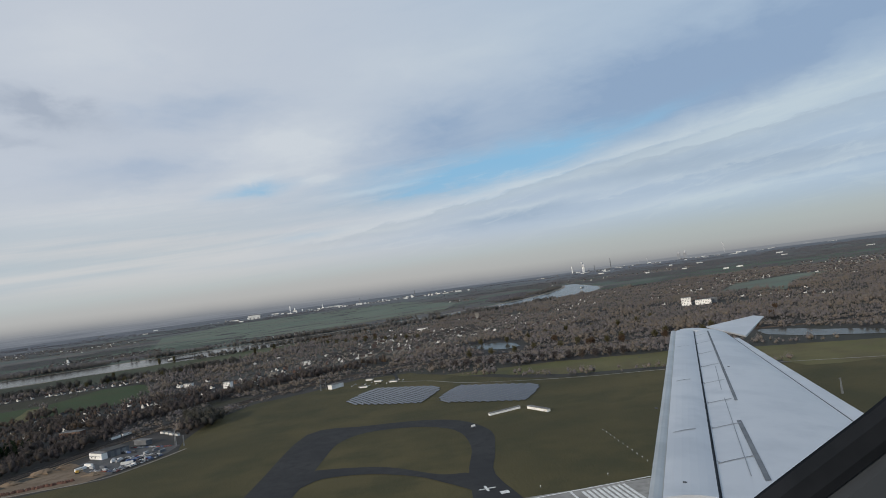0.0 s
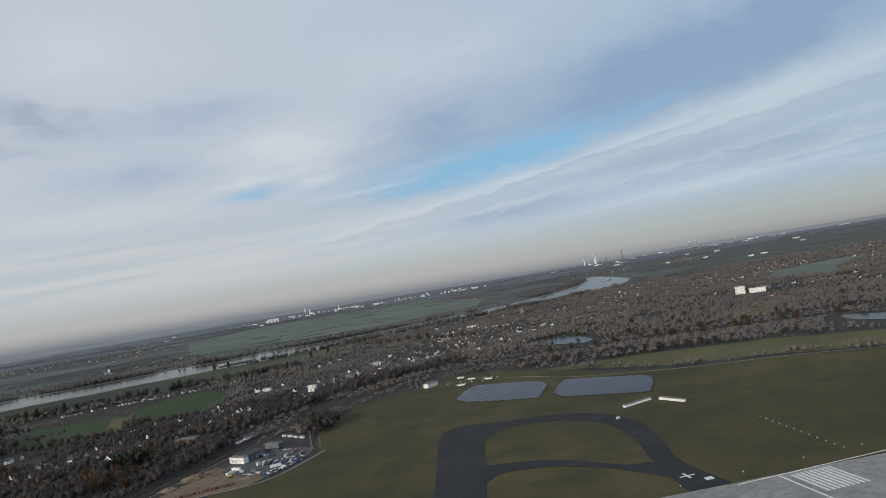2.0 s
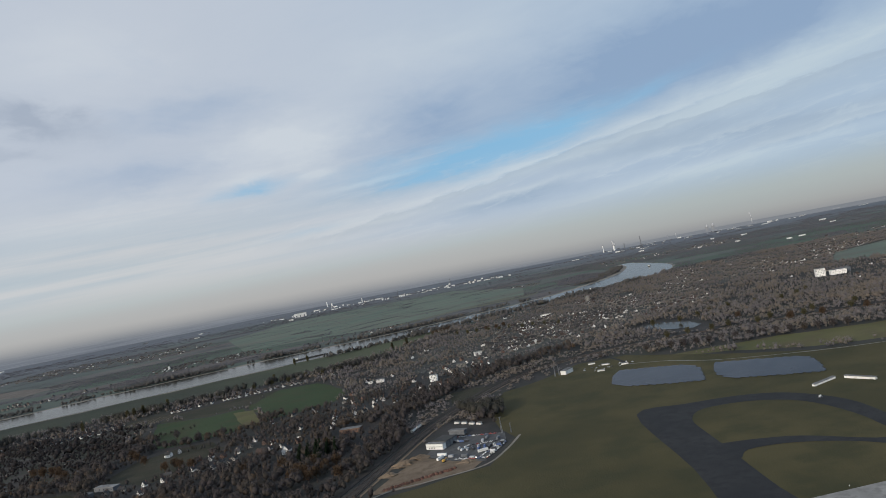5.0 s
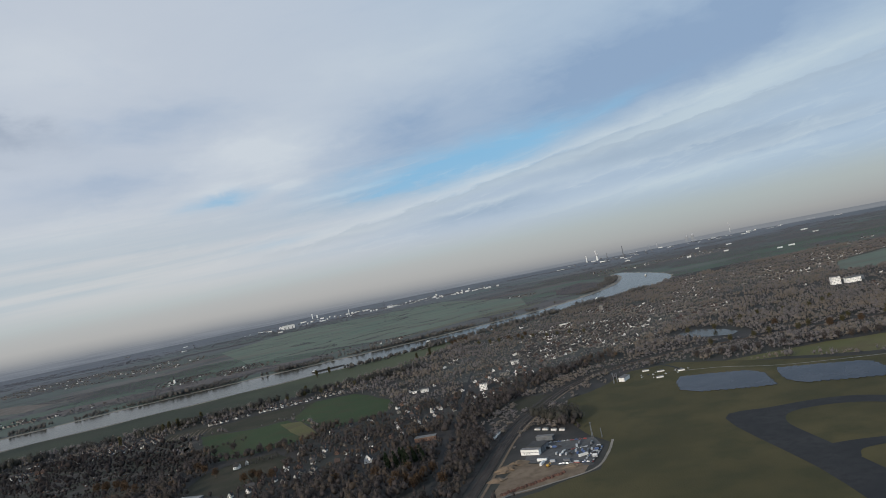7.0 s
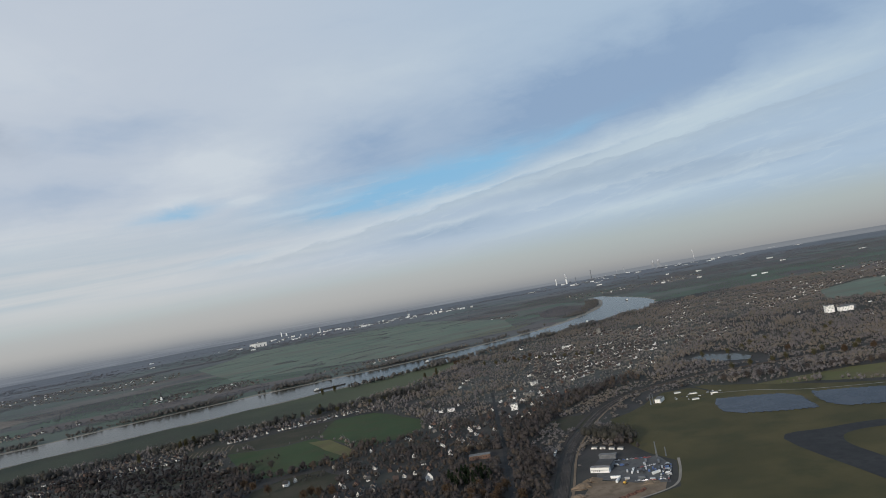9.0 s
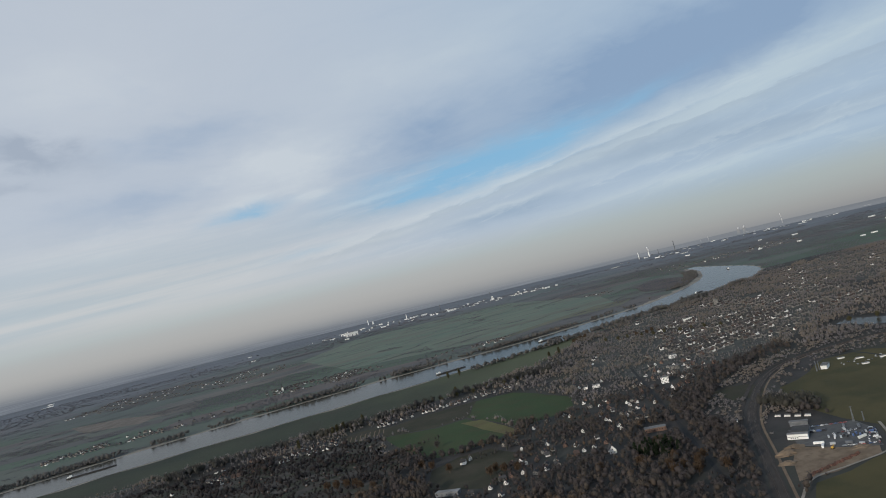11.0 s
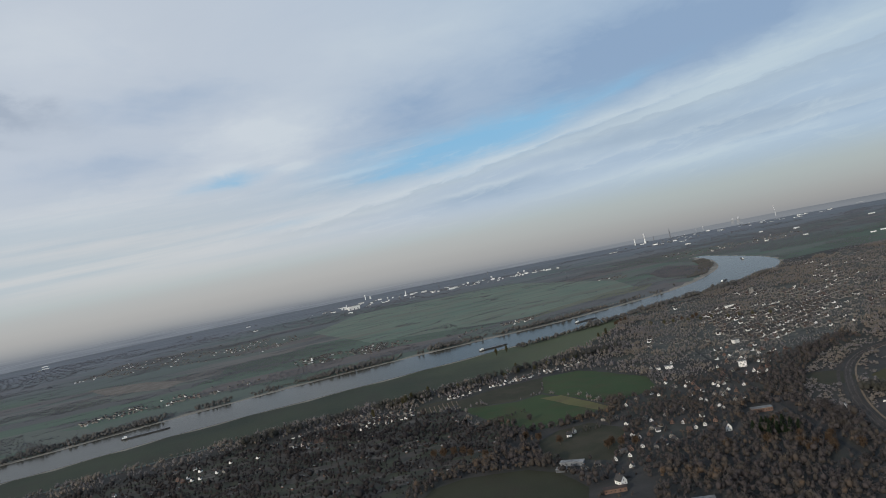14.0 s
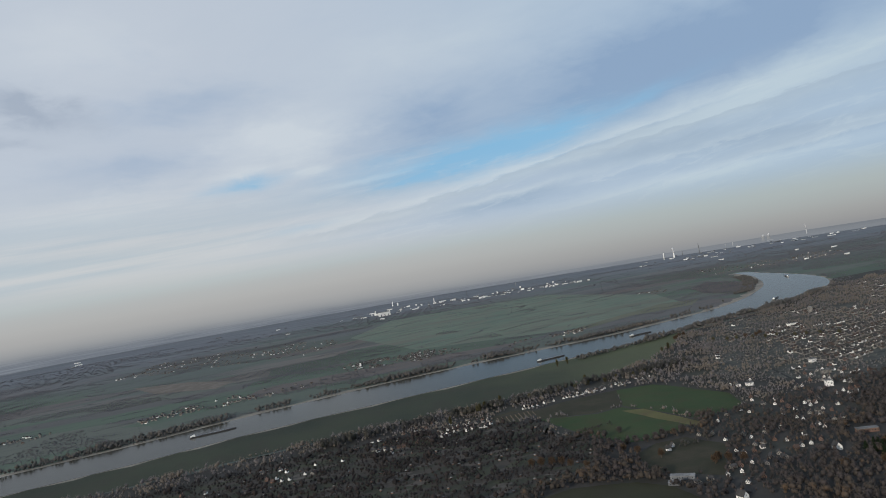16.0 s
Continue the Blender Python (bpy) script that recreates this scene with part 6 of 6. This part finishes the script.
def chimney(x, y, h, r, mat, label):
    root = new("chimney")
    root.matrix_basis = pose(x, y, 0)
    part("shaft", lathe([(r, -3), (r * 0.8, h * 0.5), (r * 0.6, h)], 14), mat, root)
    part("rim", lathe([(r * 0.72, h - 2), (r * 0.75, h + 0.4), (r * 0.5, h + 0.5)], 14), GREYSHEET, root)
    return tagged(root, label, "chimney", "distant chimneys")


for _x0, _y0, _h0, _r0, _l in ((-267, 3992, 48, 4, "slender pale chimney of a distant factory"), (-240, 3960, 30, 7, "stout white silo chimney of a distant factory"), (-77, 3614, 40, 3.5, "thin pale chimney on the plain"),
                               (120, 3700, 42, 3, "thin grey chimney on the plain"), (430, 3800, 44, 3, "slender grey chimney on the horizon"), (1378, 3850, 70, 4.5, "tall pale chimney of a steelworks"),
                               (1445, 3850, 56, 6, "white stack of a steelworks"), (1470, 3900, 48, 7, "stout stack of a steelworks"), (1640, 3900, 95, 4.5, "very tall dark chimney of a steelworks"),
                               (1560, 3960, 50, 4, "grey chimney of a steelworks"), (1900, 3950, 54, 4, "pale chimney of a distant works"), (1820, 3900, 46, 5, "short chimney of a distant works"), (2398, 3914, 60, 4, "pale chimney on the eastern horizon")):
    chimney(_x0, _y0, 0.62 * _h0, 0.75 * _r0, GREYSHEET if "grey" in _l or "dark" in _l else SHEET, _l)


def cooling_tower(x, y):
    root = new("cooling_tower")
    root.matrix_basis = pose(x, y, 0)
    part("shell", lathe([(14, -3), (11.5, 8), (9.8, 18), (9.2, 25), (10.0, 32)], 24), CONCRETE, root)
    part("rim", lathe([(9.8, 31.6), (10.4, 32.5), (9.4, 32.6)], 24), GREYSHEET, root)
    return tagged(root, "pale concrete cooling tower on the horizon", "cooling tower", "cooling towers")


cooling_tower(2098, 3925)
cooling_tower(2150, 3945)


def plume(x, y, z, h, lean, r, label, seed):
    """A column of steam that widens and frays as it drifts."""
    rng = np.random.RandomState(seed)
    n = 46
    t = np.sort(rng.rand(n))
    c = np.c_[x + lean * h * t ** 1.4 + rng.randn(n) * r * 0.25, y + rng.randn(n) * r * 0.25, z + h * t]
    s = r * (0.45 + 0.9 * t) * rng.uniform(0.5, 1.0, n)
    v = (c[:, None] + _ico[None] * s[:, None, None] * rng.uniform(0.75, 1.15, (n, 12, 1))).reshape(-1, 3)
    f = (_icof[None] + 12 * np.arange(n)[:, None, None]).reshape(-1, 3)
    ob = tri_object("steam_plume", v, f, STEAM)
    return tagged(ob, label, "steam", kind="stuff")


plume(1445, 3850, 34, 24, -0.15, 4.5, "white steam rising from a steelworks stack", 1)
plume(1470, 3900, 29, 12, 0.2, 4, "low white steam over a steelworks", 2)
plume(2098, 3925, 32, 9, 0.3, 5, "short steam plume over a cooling tower", 3)
plume(2150, 3945, 32, 10, 0.3, 5, "short steam plume over a second cooling tower", 4)
plume(2398, 3914, 37, 30, -0.2, 3, "thin white steam plume on the horizon", 5)
_h = new("church")
_h.matrix_basis = pose(-558, 1527, 0) @ Matrix.Diagonal((0.7, 0.7, 0.62, 1))
part("nave", gable_wall(7, 16, 6, 10), WALL, _h)
part("roof", gable_roof(7, 16, 6, 10), ROOF_GREY, _h)
part("tower", box(-2.2, -13, 0, 2.2, -8.1, 13), WALL, _h)
part("spire", lathe([(3.0, 13.01), (1.4, 18), (0.1, 26)], 8), ROOF_GREY, _h).matrix_basis = pose(0, -10.5, 0)
tagged(_h, "white village church with a pointed dark spire", "church")

# ---------- single trees ----------


def tree(kind, h, w, mat, label, seed, group=""):
    """A standing tree: tapered trunk, limbs, and a ragged crown of twigs and leaf clumps."""
    rng = np.random.RandomState(seed)
    root = new(kind)
    bm = bmesh.new()
    add_tube(bm, (0, 0, 0), (0.1, 0.05, h * 0.45), h * 0.03, h * 0.02, 7)
    add_tube(bm, (0.1, 0.05, h * 0.45), (0, 0, h * 0.9), h * 0.02, h * 0.006, 6)
    part("trunk", bm, BARK, root)
    for k in range(5):
        a = k * 2.4
        z = h * (0.25 + 0.1 * k)
        bm = bmesh.new()
        add_tube(bm, (0.05, 0.03, z), (w * 0.35 * math.cos(a), w * 0.35 * math.sin(a), z + h * 0.2), h * 0.012, h * 0.004, 5)
        part("limb", bm, BARK, root)
    n = 420
    d = rng.normal(size=(n, 3))
    d /= np.linalg.norm(d, axis=1)[:, None]
    lump = 1 + 0.25 * np.sin(5 * d[:, 0] + seed) * np.cos(4 * d[:, 1] + 2 * d[:, 2])
    c = d * rng.uniform(0.35, 1.0, (n, 1)) * lump[:, None] * np.array([w / 2, w / 2, h * 0.42]) + np.array([0, 0, h * 0.57])
    if kind == "fir_tree":
        c[:, :2] *= np.clip(1.7 * (1 - c[:, 2:] / h), 0.05, 1.4)
    v = (c[:, None] + rng.normal(size=(n, 3, 3)) * 0.055 * h * np.array([0.8, 0.8, 1.0])).reshape(-1, 3)
    ob = tri_object("crown", v, np.arange(3 * n).reshape(-1, 3), mat)
    ob.parent = root
    return tagged(root, label, "tree", group)


def plant_row(first, spots, seed):
    rng = random.Random(seed)
    for k, (x, y) in enumerate(spots):
        m = pose(x, y, 0.08, 0, 0, rng.uniform(0, 360))
        if k == 0:
            first.matrix_basis = m
        else:
            copy_thing(first, m)


plant_row(tree("poplar", 13, 3.4, YELLOW, "tall slim poplar with thin yellowish leaves", 3, "riverside poplars"), [(-279, 896), (-264, 1055), (-245, 1062), (-441, 840), (-428, 856), (-436, 848), (-480, 812), (-404, 872), (-120, 985), (-96, 1012)], 1)
plant_row(tree("beech", 8.5, 6.5, COPPER, "autumn beech with bright copper-orange leaves", 4, "copper beeches"), [(-40, 1090), (-27, 1104), (-33, 1097), (-22, 1098), (-46, 1084), (-16, 1110), (20, 985), (34, 978), (48, 990), (-205, 470), (-216, 412), (-205, 414), (-197, 394), (-221, 420), (-210, 404), (-232, 441), (-257, 450), (-363, 588), (-356, 574), (-345, 553), (-444, 602), (-436, 598), (-427, 595), (-416, 578), (-406, 565), (-320, 513), (-309, 511), (-314, 518), (-212, 432), (-224, 408), (-214, 398), (210, 560), (206, 556), (230, 545), (-198, 420), (-436, 600), (-420, 590), (-300, 505), (262, 530), (300, 520), (330, 508), (196, 620), (380, 560), (418, 610)], 2)
plant_row(tree("fir_tree", 8, 4.0, NEEDLES, "dark green fir among bare trees", 5, "dark firs"), [(-222 + 4.2 * (k % 6) + (k % 3), 452 + 4.5 * (k // 6) - 2 * (k % 4)) for k in range(36)], 3)
plant_row(tree("lime_tree", 7.5, 5.5, YELLOW, "rounded lime tree with fading yellow leaves", 6, "yellowing limes"), [(-470 + 21 * k, 862 + 4 * math.sin(3 * k) + 1.6 * k) for k in range(14)] + [(-20 + 13 * k, 1010 - 14 * k + 5 * math.sin(4 * k)) for k in range(10)]
          + [(110 + 19 * k, 600 - 5 * k + 12 * math.sin(3 * k)) for k in range(12)] + [(140 + 24 * k, 690 + 14 * math.sin(5 * k)) for k in range(9)], 4)
plant_row(tree("oak", 7.5, 6.5, TWIGS, "broad brown oak with sparse leaves", 7, "brown oaks"), [(-352 + 9 * k, 604 + 3 * math.sin(2 * k)) for k in range(7)] + [(-390 + 16 * k, 646 + 6 * math.sin(2 * k)) for k in range(4)] + [(-196 + 6 * k, 396 + 12 * k) for k in range(8)] + [(70 + 9 * k, 560 - 5 * k) for k in range(16)], 5)

# ---------- the aircraft's wing and window, where they stand as the flight begins ----------
SKIN = material("white_aircraft_paint", (0.470, 0.495, 0.530), (0.545, 0.562, 0.585), 0.35, (0.420, 0.445, 0.480), 1.6, rough=0.36, gloss=0.4, local=True)
SEAM = material("dark_sealant", (0.05, 0.055, 0.065), (0.09, 0.095, 0.105), 2.0, rough=0.7, local=True)
JOINT = material("grey_joint_sealant", (0.235, 0.255, 0.280), (0.31, 0.33, 0.355), 3.0, rough=0.7, local=True)
TREAD = material("grey_walkway_paint", (0.135, 0.150, 0.168), (0.18, 0.195, 0.215), 4.0, rough=0.8, local=True)
BARE = material("bare_leading_edge_metal", (0.42, 0.41, 0.39), (0.52, 0.51, 0.49), 2.0, rough=0.35, metal=0.7, local=True)
TRIM = material("dark_window_trim", (0.013, 0.015, 0.018), (0.019, 0.021, 0.025), 20.0, rough=0.8, gloss=0.0, local=True)
LINING = material("dark_cabin_lining", (0.036, 0.041, 0.047), (0.047, 0.052, 0.059), 12.0, rough=0.9, gloss=0.0, local=True)

aircraft = new("aircraft")
aircraft.matrix_basis = look(*PATH[0][1:])
DECK = -1.70  # the wing's upper side, below the eye


def span_x(line, d):
    """A line along the span: its place aft at the distance d."""
    (x0, d0), (x1, d1) = line
    return x0 + (x1 - x0) * (d - d0) / (d1 - d0)


FRONT, GAP, HINGE, REAR = ((1.43, 4.65), (4.63, 13.77)), ((1.97, 4.95), (5.12, 14.0)), ((4.02, 6.64), (5.68, 13.6)), ((4.39, 7.1), (5.72, 13.2))


def wing_piece(name, mat, front, rear, d0, d1, top, thick, bulge=0.0, label="", steps=14, chord=6, shrink=0.0):
    """A piece of the wing between two span lines, domed across its chord and closed below."""
    bm = bmesh.new()
    grid = []
    for i in range(steps + 1):
        d = d0 + (d1 - d0) * i / steps
        a, b = span_x(front, d) + shrink, span_x(rear, d) - shrink
        up = [bm.verts.new((a + (b - a) * k / chord, DECK + top + bulge * (1 - (2 * k / chord - 1) ** 2), -d)) for k in range(chord + 1)]
        lo = [bm.verts.new((a + (b - a) * k / chord, DECK + top - thick * (0.25 + 0.75 * (1 - (2 * k / chord - 1) ** 2)), -d)) for k in range(chord + 1)]
        grid.append(up + lo[::-1])
    n = len(grid[0])
    for p, q in zip(grid, grid[1:]):
        for k in range(n):
            j = (k + 1) % n
            bm.faces.new((p[k], p[j], q[j], q[k]))
    bm.faces.new(grid[0])
    bm.faces.new(grid[-1][::-1])
    bmesh.ops.recalc_face_normals(bm, faces=bm.faces)
    return part(name, bm, mat, aircraft, label)


wing_piece("slat", SKIN, ((1.50, 4.65), (4.70, 13.77)), ((1.985, 4.95), (5.135, 14.0)), 4.60, 14.0, 0.022, 0.10, 0.02, "white leading-edge slat")
wing_piece("leading_edge", BARE, ((1.40, 4.65), (4.60, 13.77)), ((1.50, 4.65), (4.70, 13.77)), 2.6, 14.0, 0.01, 0.10, 0.015, "bare metal leading edge", chord=3)
wing_piece("inner_slat", SKIN, ((1.52, 4.65), (4.72, 13.77)), ((1.80, 4.95), (4.95, 14.0)), 2.6, 4.58, -0.10, 0.10, 0.01, "recessed inner slat")
wing_piece("wing_skin", SKIN, ((2.012, 4.95), (5.162, 14.0)), HINGE, 2.6, 14.1, 0.0, 0.32, 0.05, "smooth white upper wing skin", 18, 10)
wing_piece("slat_gap", SEAM, ((1.97, 4.95), (5.12, 14.0)), ((2.025, 4.95), (5.175, 14.0)), 2.6, 14.0, -0.02, 0.06, 0.0, "dark gap behind the slat", chord=2)
wing_piece("flap", SKIN, ((4.06, 6.64), (5.72, 13.6)), REAR, 2.8, 13.2, -0.015, 0.10, 0.0, "white trailing-edge flap", 10, 4)
wing_piece("flap_hinge_gap", SEAM, ((4.01, 6.64), (5.67, 13.6)), ((4.07, 6.64), (5.73, 13.6)), 2.8, 13.6, -0.02, 0.05, 0.0, "thin dark hinge gap", chord=2)
wing_piece("wing_tip", SKIN, ((4.70, 13.77), (5.05, 14.5)), ((5.70, 13.77), (5.72, 14.5)), 14.0, 14.45, 0.0, 0.22, 0.03, "rounded white wing tip", 4)


SKIN_FRONT, SLAT_FRONT, SLAT_REAR = ((2.012, 4.95), (5.162, 14.0)), ((1.50, 4.65), (4.70, 13.77)), ((1.985, 4.95), (5.135, 14.0))


def skin_top(x, d):
    """The height of the wing's domed upper side, slat or skin, at a place."""
    front, rear, top, bulge = (SKIN_FRONT, HINGE, 0.0, 0.05) if x > span_x(SKIN_FRONT, d) else (SLAT_FRONT, SLAT_REAR, 0.022, 0.02)
    a, b = span_x(front, d), span_x(rear, d)
    return DECK + top + bulge * (1 - (2 * min(1, max(0, (x - a) / (b - a))) - 1) ** 2)


def strip(name, mat, x0, d0, x1, d1, width, label="", across=False, steps=10):
    """A thin painted or sealed line that follows the wing's upper side."""
    bm = bmesh.new()
    dx, dd = (0, width / 2) if across else (width / 2, 0)
    rows = []
    for k in range(steps + 1):
        x, d = x0 + (x1 - x0) * k / steps, d0 + (d1 - d0) * k / steps
        rows.append([bm.verts.new((x + i * dx, skin_top(x + i * dx, d + i * dd) + 0.003, -d - i * dd)) for i in (-1, 1)])
    for p, q in zip(rows, rows[1:]):
        bm.faces.new((p[0], p[1], q[1], q[0]))
    bmesh.ops.recalc_face_normals(bm, faces=bm.faces)
    return part(name, bm, mat, aircraft, label)


strip("walkway_line", TREAD, 3.22, 7.49, 5.34, 13.77, 0.036, "grey walkway line")
strip("walkway_line", TREAD, 2.34, 4.90, 2.88, 6.64, 0.044, "grey walkway line")
for _x0, _d0, _x1, _d1 in ((3.31, 8.11, 3.88, 9.72), (2.46, 5.59, 3.16, 7.66), (2.27, 5.02, 2.46, 5.59)):
    strip("hinge_line", JOINT, _x0, _d0, _x1, _d1, 0.007, "thin grey spoiler hinge line")
for _d0 in (5.4, 6.45, 7.5, 8.6, 9.8, 11.0, 12.2, 13.3):
    _a, _b = span_x(((2.015, 4.95), (5.165, 14.0)), _d0), span_x(((2.50, 5.4), (5.34, 13.77)), _d0)
    strip("panel_seam", JOINT, _a, _d0, _b, _d0 + 0.10, 0.020, "thin grey seam between panels", True)
for _d0 in (6.2, 8.6, 11.6):
    _a, _b = span_x(((1.55, 4.65), (4.75, 13.77)), _d0), span_x(((1.90, 4.95), (5.05, 14.0)), _d0)
    strip("slat_joint", JOINT, _a, _d0, _b, _d0 + 0.1, 0.018, "fine joint across the slat", True)
for _px, _d0 in ((1.72, 4.85), (2.25, 7.2), (4.02, 9.6), (3.05, 10.6)):
    part("drain_mark", lathe([(0.017, -0.004), (0.015, 0.003)], 10), SEAM, aircraft, "small dark oval drain").matrix_basis = pose(_px, skin_top(_px, _d0), -_d0, -90)
bm = bmesh.new()
_lo = [bm.verts.new(p) for p in ((5.55, -1.66, -14.35), (5.98, -1.74, -13.45), (7.08, -1.50, -15.05), (6.86, -1.49, -15.10))]
_hi = [bm.verts.new((p.co.x - 0.02, p.co.y + 0.03, p.co.z + 0.01)) for p in _lo[:2]] + [bm.verts.new((p.co.x, p.co.y + 0.02, p.co.z)) for p in _lo[2:]]
bm.faces.new(_lo[::-1])
bm.faces.new(_hi)
for _i in range(4):
    _j = (_i + 1) % 4
    bm.faces.new((_lo[_i], _lo[_j], _hi[_j], _hi[_i]))
part("winglet", bm, SKIN, aircraft, "upswept white winglet")
# the rim of the cabin window and the lining beyond it
EDGE = smooth_line([(0.2300, -0.0300), (0.2128, -0.0495), (0.1949, -0.0662), (0.1705, -0.0850), (0.1412, -0.1074), (0.1280, -0.1185)], 6)
OUT = np.array((0.64, -0.77))


def frame_band(name, profile, mat, label):
    """A band that follows the window's edge, from a profile of (outwards, towards the eye)."""
    bm = bmesh.new()
    rows = [[bm.verts.new((p[0] + OUT[0] * a, p[1] + OUT[1] * a, -0.30 + b)) for a, b in profile] for p in EDGE]
    for p, q in zip(rows, rows[1:]):
        for k in range(len(profile) - 1):
            bm.faces.new((p[k], p[k + 1], q[k + 1], q[k]))
    bmesh.ops.recalc_face_normals(bm, faces=bm.faces)
    return part(name, bm, mat, aircraft, label)


frame_band("window_rim", [(0.001, -0.004), (0.0, 0.0), (0.004, 0.003), (0.012, 0.003), (0.0175, 0.001), (0.0185, -0.003)], TRIM, "dark rounded window rim")
frame_band("window_lining", [(0.0187, -0.003), (0.022, 0.003), (0.04, 0.006), (0.07, 0.008), (0.10, 0.010)], LINING, "grey cabin lining beside the window")
tagged(aircraft, "white aircraft wing with slats and winglet beyond a dark window rim", "aircraft")
